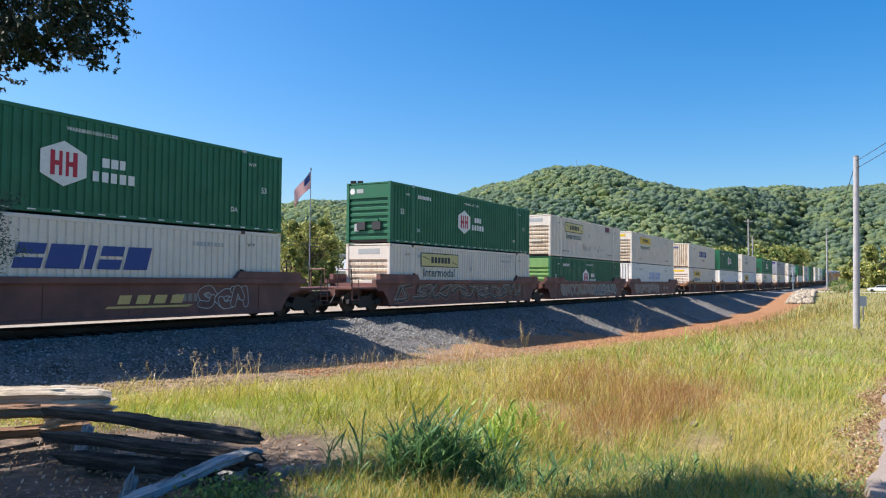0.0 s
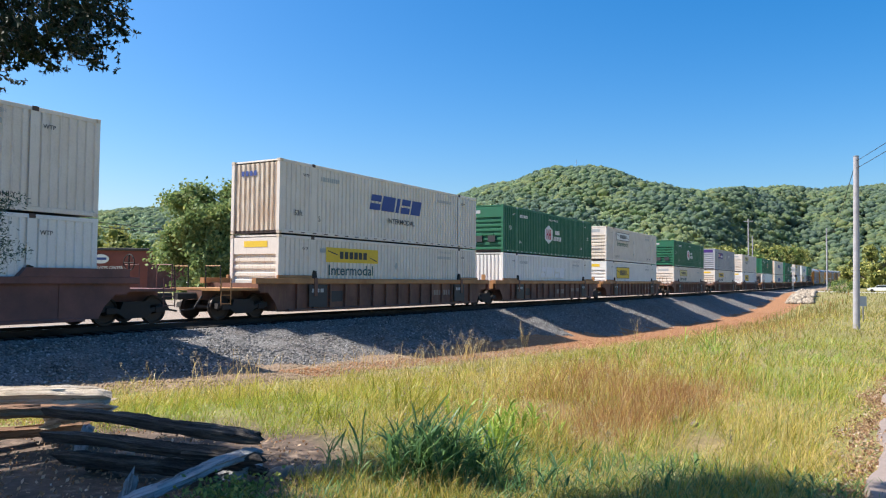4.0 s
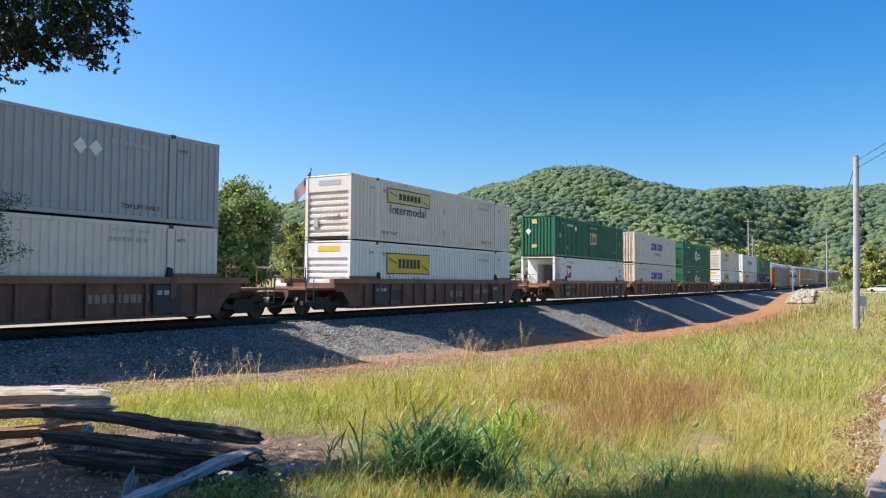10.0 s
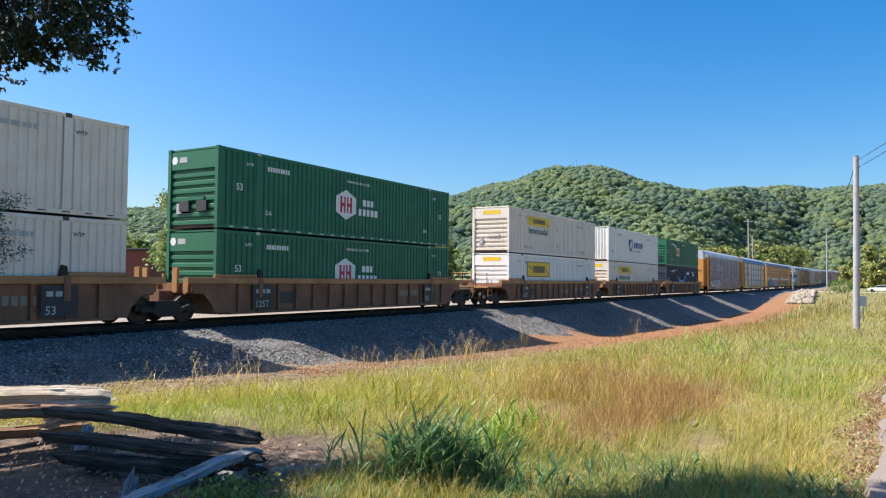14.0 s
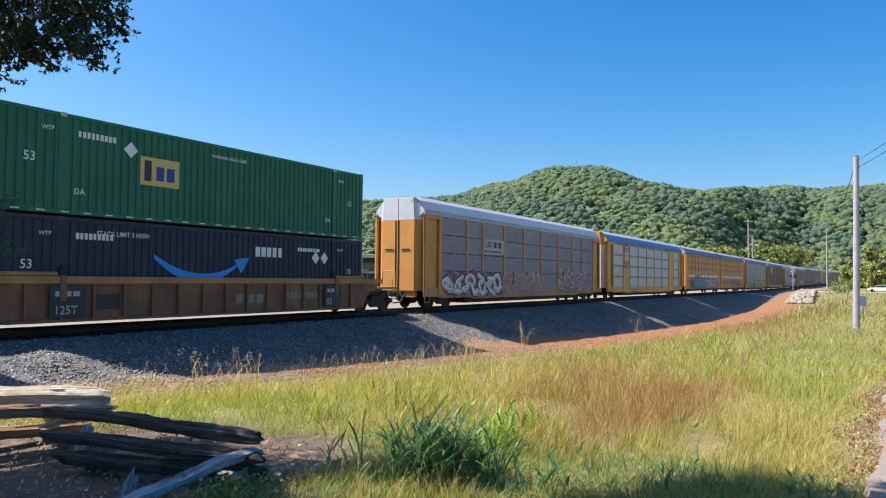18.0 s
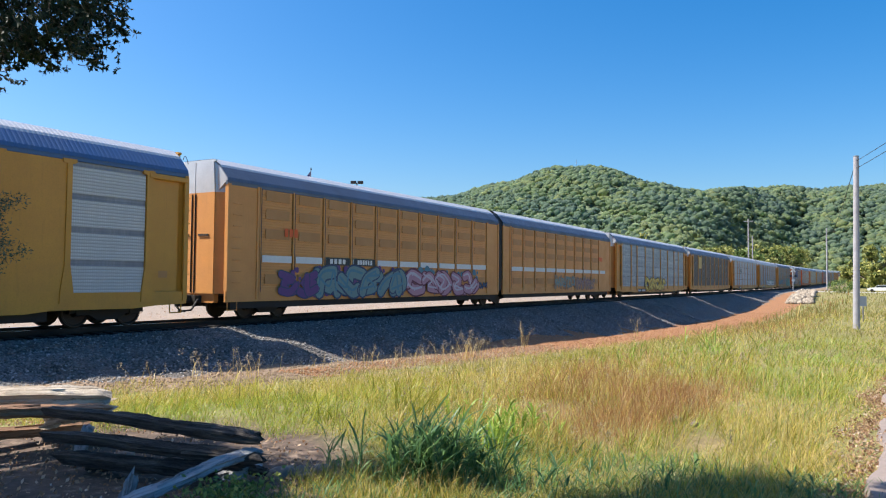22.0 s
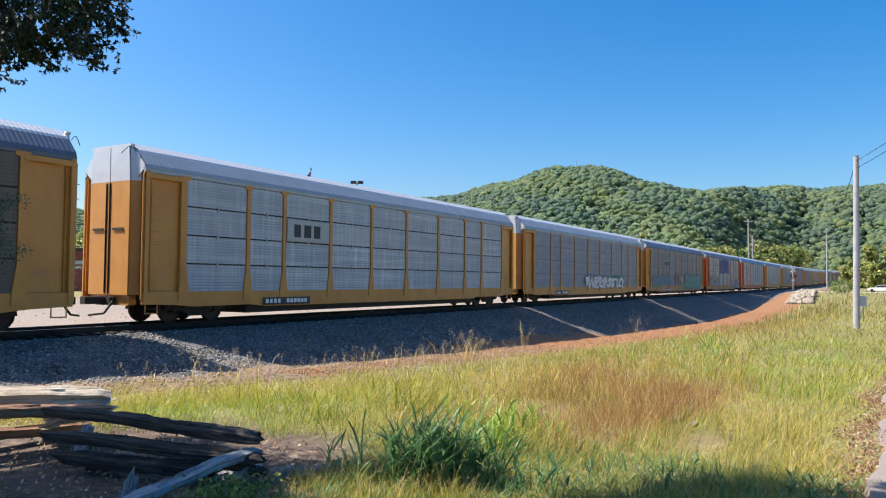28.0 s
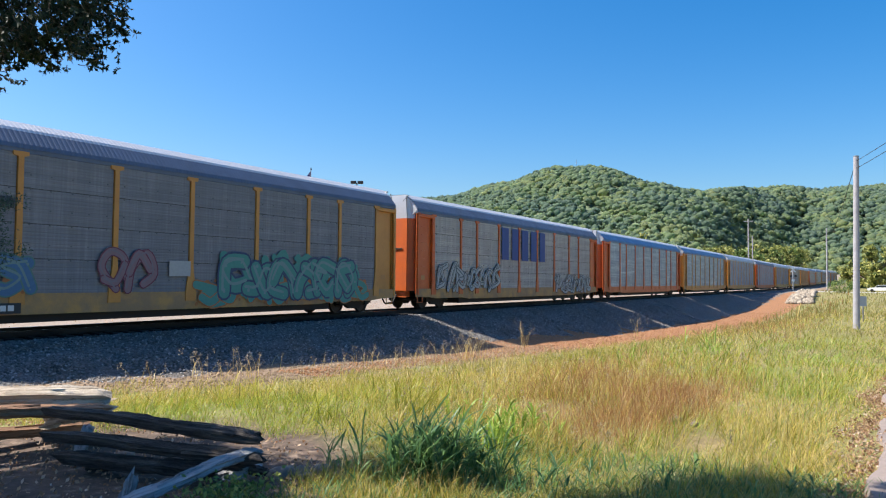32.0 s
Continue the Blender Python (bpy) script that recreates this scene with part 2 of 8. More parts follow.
def ballast_material():
    m, nt, b = node_mat("ballast_stone")
    vec = coords(nt)
    vo = nt.nodes.new("ShaderNodeTexVoronoi")
    vo.inputs["Scale"].default_value = 20
    nt.links.new(vec, vo.inputs["Vector"])
    big = noise_node(nt, vec, 0.6, 4)
    c = ramp(nt, vo.outputs["Color"], [(0.1, (0.08, 0.077, 0.074)), (0.5, (0.155, 0.149, 0.142)), (0.9, (0.27, 0.26, 0.25))])
    c = mix_col(nt, ramp(nt, big, [(0.45, (0, 0, 0)), (0.75, (0.6, 0.6, 0.6))]), c, (0.13, 0.088, 0.062))
    nt.links.new(c, b.inputs["Base Color"])
    b.inputs["Roughness"].default_value = 0.9
    bump(nt, b, vo.outputs["Distance"], 1.0, 0.06)
    return m


STONE = ballast_material()


def toe(x):
    """Where the stone of the track bed ends towards the ditch."""
    x = np.asarray(x, float)
    return 14.95 + 0.35 * smooth((x - 10) / 9) + 0.6 * smooth((x - 22) / 10) - 1.1 * smooth((x - 36) / 14) + 0.25 * np.sin(np.asarray(x, float) * 0.9) + 0.15 * np.sin(np.asarray(x, float) * 2.7)


def rough_bed(x, y):
    """Slow dents in the tipped stone."""
    return 0.06 * np.sin(x * 1.1 + 0.7 * y) * np.sin(y * 1.9 - 0.3 * x) + 0.045 * np.sin(x * 2.3 - 1.1 * y + 1.0)


# Track bed: crest under the sleepers, flanks down to the ditch and to the lot behind.
bx = axis(((-120, -10, 10), (-10, 70, 0.4), (70, 180, 1.5), (180, 1000, 15)))
bu = np.linspace(0, 1, 26)
rows_y = []
for u in bu:
    t0 = toe(bx)
    rows_y.append(t0 + (24.6 - t0) * u)
BY = np.stack(rows_y, 1)
BX = np.repeat(bx[:, None], len(bu), 1)
flank = np.clip((BY - toe(BX)[:, :]) / (19.55 - toe(BX)), 0, 1)
foot = ground_z(BX, toe(BX))
crest = track_z(BX) - 0.23
BZ = foot - 0.05 + (crest - foot + 0.05) * flank
BZ = BZ + rough_bed(BX, BY) * np.clip(flank * (1 - flank) * 4, 0, 1)
BZ = np.where(BY > 23.4, crest - 0.2 * (BY - 23.4), BZ)
rng = np.random.default_rng(3)
BZ = BZ + rng.normal(0, 0.018, BZ.shape)
BZ = np.maximum(BZ, ground_z(BX, BY) - 0.04)
n0, n1 = BX.shape
idx = np.arange(n0 * n1).reshape(n0, n1)
bf = np.stack([idx[:-1, :-1], idx[1:, :-1], idx[1:, 1:], idx[:-1, 1:]], -1).reshape(-1, 4)
solid("ballast", raw_mesh("ballast", np.stack([BX, BY, BZ], -1).reshape(-1, 3), bf), STONE, "grey crushed stone track bed with sloping shoulder", "ballast", "structure")


def bed_z(x, y):
    t0 = toe(x)
    fl = np.clip((y - t0) / (19.55 - t0), 0, 1)
    ft, cr = ground_z(x, t0), track_z(x) - 0.23
    return ft - 0.05 + (cr - ft + 0.05) * fl + rough_bed(x, y) * np.clip(fl * (1 - fl) * 4, 0, 1)


def stones(name, n, x0, x1, y0, y1, size, seed, material, label, zfun):
    """Loose broken stones, each an uneven eight-sided lump."""
    r = np.random.default_rng(seed)
    x = x0 + (x1 - x0) * r.random(n) ** 1.6
    y = y0(x) + (y1 - y0(x)) * r.random(n)
    z = zfun(x, y)
    base = np.array([(1, 0, 0), (-1, 0, 0), (0, 1, 0), (0, -1, 0), (0, 0, 1), (0, 0, -1)], float)
    v = base[None] * (size * (0.5 + r.random((n, 1, 1)))) * (0.6 + 0.8 * r.random((n, 6, 1)))
    a = r.random(n) * 6.28
    ca, sa = np.cos(a)[:, None], np.sin(a)[:, None]
    v = np.stack([v[..., 0] * ca - v[..., 1] * sa, v[..., 0] * sa + v[..., 1] * ca, v[..., 2] * 0.75], -1)
    v += r.normal(0, size * 0.2, v.shape)
    v += np.stack([x, y, z + size * 0.25], -1)[:, None]
    fb = np.array([(0, 2, 4), (2, 1, 4), (1, 3, 4), (3, 0, 4), (2, 0, 5), (1, 2, 5), (3, 1, 5), (0, 3, 5)])
    f = fb[None] + 6 * np.arange(n)[:, None, None]
    return solid(name, raw_mesh(name, v.reshape(-1, 3), f.reshape(-1, 3)), material, label, "stones", "stuff")


def loose_stone():
    m, nt, b = node_mat("loose_stone")
    c = ramp(nt, random_value(nt, "island"), [(0.0, (0.08, 0.077, 0.073)), (0.5, (0.155, 0.148, 0.14)), (0.85, (0.25, 0.24, 0.23)), (1.0, (0.44, 0.42, 0.40))])
    nt.links.new(c, b.inputs["Base Color"])
    b.inputs["Roughness"].default_value = 0.85
    bump(nt, b, noise_node(nt, coords(nt), 60, 3), 0.4, 0.01)
    return m


LOOSE = loose_stone()
stones("ballast_stones", 34000, 6, 75, lambda x: toe(x) - 0.1, 19.9, 0.033, 5, LOOSE, "loose grey crushed stones on the track shoulder", bed_z)

# Rails and sleepers.
# Rail and sleeper colours darkened to stand for the shade below the cars.
RAIL = paint("rail_steel", (0.026, 0.018, 0.015), (0.018, 0.014, 0.012), rough=0.8, metal=0.2)
SHINE = plain("rail_head", (0.5, 0.5, 0.52), 0.25, 1.0)
TIMBER = paint("sleeper_timber", (0.022, 0.018, 0.016), (0.04, 0.033, 0.028), rough=0.95)
rail_x = [-120, 0, 75, 150] + [150 + 40 * i for i in range(1, 22)]
track = thing("railway_track", "single railway track of brown steel rails on dark timber sleepers", "railway track", kind="structure")
for side in (-0.72, 0.72):
    s = Shape()
    h = Shape()
    for a, b2 in zip(rail_x[:-1], rail_x[1:]):
        for sh, prof in ((s, [(-0.075, -0.17), (0.075, -0.17), (0.075, -0.155), (0.012, -0.14), (0.012, -0.04), (0.036, -0.03), (0.036, -0.006), (-0.036, -0.006), (-0.036, -0.03), (-0.012, -0.04), (-0.012, -0.14), (-0.075, -0.155)]), (h, [(-0.034, -0.006), (0.034, -0.006), (0.028, 0.0), (-0.028, 0.0)])):
            n = len(prof)
            z0, z1 = float(track_z(a)), float(track_z(b2))
            vs = [(a, YC + side + y, z + z0) for y, z in prof] + [(b2, YC + side + y, z + z1) for y, z in prof]
            sh.add(vs, [(i, (i + 1) % n, n + (i + 1) % n, n + i) for i in range(n)])
    r = part("rail", s, RAIL, track)
    part("rail_head", h, SHINE, r, "worn bright running surface")
tie = Shape().box(-0.115, 0.115, -1.3, 1.3, -0.175, 0.0).mesh("sleeper")
tie.materials.append(TIMBER)
for i in range(230):
    x = 4 + i * 0.5
    part("sleeper", tie, None, track, m=pose(x, YC + random.uniform(-0.03, 0.03), -0.165 + float(track_z(x)), 0, 0, random.uniform(-1, 1)))
# ---- the train: materials ----
GREEN = paint("container_green", (0.011, 0.135, 0.064), (0.016, 0.11, 0.056), rough=0.55, amount=0.3)
CREAM = paint("container_cream", (0.75, 0.68, 0.60), (0.63, 0.56, 0.48), streak=0.3, rough=0.55, amount=0.3)
WHITE = paint("container_white", (0.79, 0.775, 0.74), (0.66, 0.64, 0.60), streak=0.22, rough=0.5, amount=0.25)
CREAM_END = paint("container_cream_end", (0.74, 0.67, 0.57), (0.60, 0.52, 0.42), streak=0.5, runs=(0.52, 0.70), rough=0.55, streak_col=(0.30, 0.15, 0.07))
LIME = paint("container_faded_green", (0.23, 0.40, 0.13), (0.12, 0.30, 0.11), rough=0.5)
RUSTY = paint("container_rusty_cream", (0.72, 0.63, 0.50), (0.52, 0.38, 0.25), streak=0.85, runs=(0.49, 0.70), rough=0.6, amount=0.4, streak_col=(0.24, 0.10, 0.04))
GREY = paint("container_grey", (0.37, 0.38, 0.41), (0.30, 0.31, 0.34), rough=0.5, amount=0.25)
NAVY = paint("container_navy", (0.019, 0.028, 0.052), (0.026, 0.034, 0.054), rough=0.72)
BOXRUST = plain("casting_dark", (0.10, 0.07, 0.06), 0.7, 0.3)
MAROON = paint("car_maroon", (0.19, 0.075, 0.062), (0.115, 0.062, 0.055), streak=0.25, rough=0.7, amount=0.5)
BROWN = paint("car_brown", (0.175, 0.08, 0.055), (0.10, 0.052, 0.04), streak=0.55, runs=(0.52, 0.7), rough=0.7, amount=0.5, streak_col=(0.24, 0.135, 0.065))
OCHRE = paint("car_ochre", (0.25, 0.115, 0.058), (0.15, 0.072, 0.044), streak=0.5, runs=(0.52, 0.7), rough=0.7, amount=0.5, streak_col=(0.08, 0.04, 0.026))
SILLY = paint("sill_yellow", (0.43, 0.21, 0.075), (0.30, 0.145, 0.06), streak=0.3, rough=0.65, amount=0.5)
BLACK = paint("running_gear", (0.018, 0.016, 0.015), (0.038, 0.030, 0.025), rough=0.85, amount=0.5)
WHEEL = paint("wheel_steel", (0.035, 0.027, 0.023), (0.07, 0.05, 0.04), rough=0.6, metal=0.4)
GOLD = paint("rack_yellow", (0.58, 0.262, 0.05), (0.45, 0.205, 0.055), streak=0.3, rough=0.5, amount=0.4, streak_col=(0.22, 0.10, 0.04))
GOLD2 = paint("rack_gold_fresh", (0.60, 0.28, 0.03), (0.50, 0.23, 0.035), streak=0.2, rough=0.42)
TAN = paint("rack_tan", (0.68, 0.305, 0.085), (0.58, 0.26, 0.08), streak=0.15, rough=0.55)
TAN_DARK = paint("rack_tan_screen", (0.50, 0.245, 0.085), (0.42, 0.205, 0.075), rough=0.65)
ORANGE = paint("rack_orange", (0.62, 0.125, 0.02), (0.48, 0.10, 0.025), streak=0.15, rough=0.5)
ZINC = paint("roof_zinc", (0.62, 0.63, 0.65), (0.48, 0.49, 0.52), streak=0.1, rough=0.42, metal=0.35)
ROOF_BLUE = paint("roof_blue", (0.055, 0.125, 0.28), (0.07, 0.12, 0.24), rough=0.45)


def screen(name, col, worn, lines=3.4, cross=2.3, depth=0.3, spread=0.25, weave=0.5, gleam=0.0, **kw):
    """Sheet with fine pressed lines both ways, each panel a little lighter or darker than the next."""
    m = paint(name, col, worn, **kw)
    nt = m.node_tree
    b = nt.nodes["Principled BSDF"]
    c = b.inputs["Base Color"].links[0].from_socket
    for axis, scale, k in (("Z", lines, depth), ("X", cross, depth * 0.6)):
        w = nt.nodes.new("ShaderNodeTexWave")
        w.bands_direction = axis
        w.inputs["Scale"].default_value = scale
        w.inputs["Distortion"].default_value = 2.0
        w.inputs["Detail"].default_value = 2.0
        w.inputs["Detail Scale"].default_value = 0.6
        nt.links.new(coords(nt), w.inputs["Vector"])
        c = mix_col(nt, ramp(nt, w.outputs["Fac"], [(0.25, (k, k, k)), (0.75, (0, 0, 0))]), c, tuple(v * 0.4 for v in col))
    own = nt.nodes.new("ShaderNodeMath")
    own.operation = "MULTIPLY"
    nt.links.new(random_value(nt, "object"), own.inputs[0])
    own.inputs[1].default_value = 40.0

    def streaks(stretch, scale):
        n = nt.nodes.new("ShaderNodeTexNoise")
        n.noise_dimensions = "4D"
        n.inputs["Scale"].default_value = scale
        n.inputs["Detail"].default_value = 4.0
        n.inputs["Roughness"].default_value = 0.7
        nt.links.new(coords(nt, stretch), n.inputs["Vector"])
        nt.links.new(own.outputs[0], n.inputs["W"])
        return n.outputs["Fac"]
    # gleam mixes pale streaks into the colour in place of reflections on the sheet.
    if gleam:
        for stretch, scale in (((0.10, 1.0, 3.2), 1.3), ((2.6, 1.0, 0.12), 1.3)):
            c = mix_col(nt, ramp(nt, streaks(stretch, scale), [(0.47, (0, 0, 0)), (0.66, (gleam, gleam, gleam))]), c, tuple(min(0.85, v * k) for v, k in zip(col, (2.1, 2.0, 1.75))))
    for stretch in ((0.18, 1.0, 7.5), (6.5, 1.0, 0.16)):
        smear = streaks(stretch, 1.6)
        c = mix_col(nt, ramp(nt, smear, [(0.42, (0, 0, 0)), (0.62, (weave, weave, weave))]), c, tuple(v * 0.62 for v in col))
    c = mix_col(nt, ramp(nt, random_value(nt, "object"), [(0.0, (0, 0, 0)), (1.0, (spread * 2, spread * 2, spread * 2))]), c, tuple(v * 0.6 for v in col))
    nt.links.new(c, b.inputs["Base Color"])
    return m


PLATE_GREY = screen("panel_dark_grey", (0.315, 0.295, 0.345), (0.25, 0.23, 0.27), depth=0.12, rough=0.6, streak=0.15)
PLATE_ZINC = screen("panel_zinc", (0.32, 0.37, 0.46), (0.22, 0.26, 0.34), depth=0.4, spread=0.12, weave=0.85, gleam=0.75, rough=0.45, metal=0.3, scale=2.4, amount=0.5)
PLATE_PALE = screen("panel_pale", (0.50, 0.55, 0.62), (0.36, 0.40, 0.47), lines=3.2, cross=1.2, depth=0.5, gleam=0.5, rough=0.5, metal=0.2, amount=0.4)
PLATE_WHITE = screen("panel_white", (0.74, 0.75, 0.74), (0.58, 0.60, 0.60), lines=3.3, cross=4.5, depth=0.6, spread=0.1, rough=0.5, amount=0.3)
PLATE_MID = screen("panel_grey", (0.285, 0.305, 0.37), (0.225, 0.245, 0.30), lines=4.0, cross=2.6, depth=0.2, spread=0.12, weave=0.32, gleam=0.15, rough=0.55, metal=0.15, streak=0.2)
PLATE_BROWN = screen("panel_brown_grey", (0.19, 0.155, 0.125), (0.11, 0.095, 0.08), lines=3.0, cross=2.0, depth=0.3, spread=0.45, rough=0.65, streak=0.3)
PLATE_DIM = screen("panel_dim_grey", (0.215, 0.225, 0.255), (0.175, 0.18, 0.205), lines=4.0, cross=2.6, depth=0.2, spread=0.14, weave=0.4, gleam=0.22, rough=0.55, metal=0.1)
PLATE_WARM = screen("panel_warm_grey", (0.43, 0.405, 0.39), (0.33, 0.30, 0.285), lines=3.2, cross=1.2, depth=0.3, spread=0.15, weave=0.4, gleam=0.3, rough=0.55, metal=0.1)
DUSTY = paint("sill_dusty", (0.52, 0.29, 0.09), (0.34, 0.22, 0.12), rough=0.75, scale=1.6, amount=0.8)
# Zinc flanks coloured darker and bluer for shade and sky reflection on the slope.
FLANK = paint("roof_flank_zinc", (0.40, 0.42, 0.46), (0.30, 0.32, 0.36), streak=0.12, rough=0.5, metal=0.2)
FLANK_SHADE = paint("roof_flank_shade", (0.12, 0.15, 0.215), (0.09, 0.115, 0.17), streak=0.12, rough=0.55, metal=0.2)
INK_WHITE = plain("ink_white", (0.72, 0.73, 0.72))
INK_BLUE = plain("ink_blue", (0.025, 0.06, 0.25))
INK_FAINT = plain("ink_faint_blue", (0.34, 0.42, 0.62))
INK_GHOST = plain("ink_ghost", (0.74, 0.75, 0.77))
INK_DARK = plain("ink_dark", (0.03, 0.032, 0.036))
INK_TEAL = plain("ink_teal", (0.012, 0.085, 0.10))
INK_GREEN = plain("ink_green", (0.01, 0.14, 0.075))
INK_RED = plain("ink_red", (0.46, 0.02, 0.05))
INK_YELLOW = plain("ink_yellow", (0.74, 0.50, 0.03))
INK_PALE = plain("ink_pale_yellow", (0.60, 0.52, 0.22))
INK_PURPLE = plain("ink_purple", (0.055, 0.02, 0.17))
INK_ORANGE = plain("ink_orange", (0.75, 0.12, 0.02))
INK_GOLD = plain("ink_gold", (0.62, 0.45, 0.16))
INK_CYAN = plain("ink_cyan", (0.02, 0.26, 0.70))
SPRAY_RUST = plain("rust_run", (0.10, 0.04, 0.02))
SPRAY_YOLK = plain("spray_yolk", (0.60, 0.38, 0.05))
SPRAY_LEMON = plain("spray_lemon", (0.72, 0.62, 0.18))
SPRAY_TEAL = plain("spray_teal", (0.16, 0.27, 0.27))
SPRAY_SKY = plain("spray_sky", (0.08, 0.22, 0.30))
SPRAY_PLUM = plain("spray_plum", (0.13, 0.05, 0.20))
SPRAY_CANDY = plain("spray_candy", (0.46, 0.24, 0.31))
SPRAY_WINE = plain("spray_wine", (0.15, 0.03, 0.06))
SPRAY_EMBER = plain("spray_ember", (0.40, 0.15, 0.05))
SPRAY_JADE = plain("spray_jade", (0.06, 0.26, 0.22))
SPRAY_NIGHT = plain("spray_night", (0.035, 0.06, 0.13))
SPRAY_SAND = plain("spray_sand", (0.46, 0.33, 0.20))
SPRAY_BLUE = plain("spray_blue", (0.06, 0.16, 0.30))
SPRAY_MIST = plain("spray_mist", (0.20, 0.17, 0.20))
SPRAY_ROSE = plain("spray_rose", (0.24, 0.15, 0.17))
SPRAY_SAGE = plain("spray_sage", (0.09, 0.20, 0.18))
SPRAY_LILAC = plain("spray_lilac", (0.52, 0.48, 0.55))
SPRAY_FLAME = plain("spray_flame", (0.30, 0.19, 0.13))
SPRAY_BLOOD = plain("spray_blood", (0.24, 0.05, 0.06))
INK_SILVER = plain("ink_silver", (0.40, 0.42, 0.42))
INK_STEEL = plain("ink_steel", (0.085, 0.11, 0.12))
INK_WORN = plain("ink_worn", (0.27, 0.22, 0.19))
INK_DUST = plain("ink_dust", (0.26, 0.15, 0.11))

LEN, HIGH, HALF = 16.15, 2.9, 1.295


# ---- containers ----
def corrugated(x0, x1, y, z0, z1, pitch, depth, out):
    """A folded steel side wall in the plane y; out is -1 for the wall that faces -y."""
    s = Shape()
    n = max(1, round((x1 - x0) / pitch))
    w = (x1 - x0) / n
    prof = []
    for i in range(n):
        a = x0 + i * w
        prof += [(a, y), (a + 0.42 * w, y), (a + 0.52 * w, y - out * depth), (a + 0.90 * w, y - out * depth)]
    prof.append((x1, y))
    vs = [(px, py, z0) for px, py in prof] + [(px, py, z1) for px, py in prof]
    k = len(prof)
    return s.add(vs, [(i, i + 1, k + i + 1, k + i) for i in range(k - 1)])


def corrugated_end(z0, z1, pitch, depth, upright):
    """A folded end wall in the plane x = 0, with upright or level folds."""
    s = Shape()
    a0, a1 = (-HALF + 0.14, HALF - 0.14) if upright else (z0, z1)
    n = max(1, round((a1 - a0) / pitch))
    w = (a1 - a0) / n
    prof = []
    for i in range(n):
        a = a0 + i * w
        prof += [(a, 0.05), (a + 0.45 * w, 0.05), (a + 0.58 * w, 0.05 + depth), (a + 0.88 * w, 0.05 + depth)]
    prof.append((a1, 0.05))
    k = len(prof)
    if upright:
        vs = [(d, a, z0) for a, d in prof] + [(d, a, z1) for a, d in prof]
    else:
        vs = [(d, -HALF + 0.12, a) for a, d in prof] + [(d, HALF - 0.12, a) for a, d in prof]
    return s.add(vs, [(i, i + 1, k + i + 1, k + i) for i in range(k - 1)])


def bars(name, parent, material, x0, x1, z0, z1, n, y, seed=1, slant=0.0, label=""):
    """Writing that is not lettered: a row of plain upright bars of its size."""
    r = random.Random(seed)
    s = Shape()
    w = (x1 - x0) / n
    for i in range(n):
        a = x0 + i * w
        b = a + w * r.uniform(0.62, 0.82)
        if name == "name_bars":
            ob = part("name_bar", Shape().add([(a, y, z0), (b, y, z0), (b + slant, y, z1), (a + slant, y, z1)], [(0, 1, 2, 3)]), material, parent, label)
            continue
        s.add([(a, y, z0), (b, y, z0), (b + slant, y, z1), (a + slant, y, z1)], [(0, 1, 2, 3)])
    if name == "name_bars":
        return ob
    return tagged(part(name, s, material, parent), label or "row of plain bars for small writing", kind="stuff")


def plate(name, parent, material, pts, y, label=""):
    """A flat painted shape on the side wall, from corners in (x, z)."""
    return part(name, Shape().add([(x, y, z) for x, z in pts], [tuple(range(len(pts)))]), material, parent, label)


def rect(x0, x1, z0, z1):
    return [(x0, z0), (x1, z0), (x1, z1), (x0, z1)]


FACE = -HALF - 0.006


def badge_hex(c, z):
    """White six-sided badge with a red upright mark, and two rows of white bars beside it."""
    b = plate("badge", c, INK_WHITE, [(7.25, z + 0.80), (7.95, z + 1.12), (7.95, z + 1.78), (7.25, z + 2.10), (6.55, z + 1.78), (6.55, z + 1.12)], FACE, "white hexagonal badge with a red mark")
    s = Shape()
    for x0, x1, z0, z1 in ((6.84, 6.98, 1.1, 1.8), (7.10, 7.20, 1.1, 1.8), (7.30, 7.40, 1.1, 1.8), (7.52, 7.66, 1.1, 1.8), (6.98, 7.10, 1.38, 1.52), (7.40, 7.52, 1.38, 1.52)):
        s.add([(x0, FACE - 0.004, z + z0), (x1, FACE - 0.004, z + z0), (x1, FACE - 0.004, z + z1), (x0, FACE - 0.004, z + z1)], [(0, 1, 2, 3)])
    part("badge_mark", s, INK_RED, b)
    bars("name_bars", c, INK_WHITE, 8.45, 9.35, z + 1.50, z + 1.78, 3, FACE, 2, label="white name in plain bars")
    bars("name_bars", c, INK_WHITE, 8.15, 9.65, z + 1.06, z + 1.36, 5, FACE, 3)
    lettering("warning_text", "WARNING HIGH CUBE", 0.16, INK_WHITE, c, 7.3, FACE, z + 2.42)


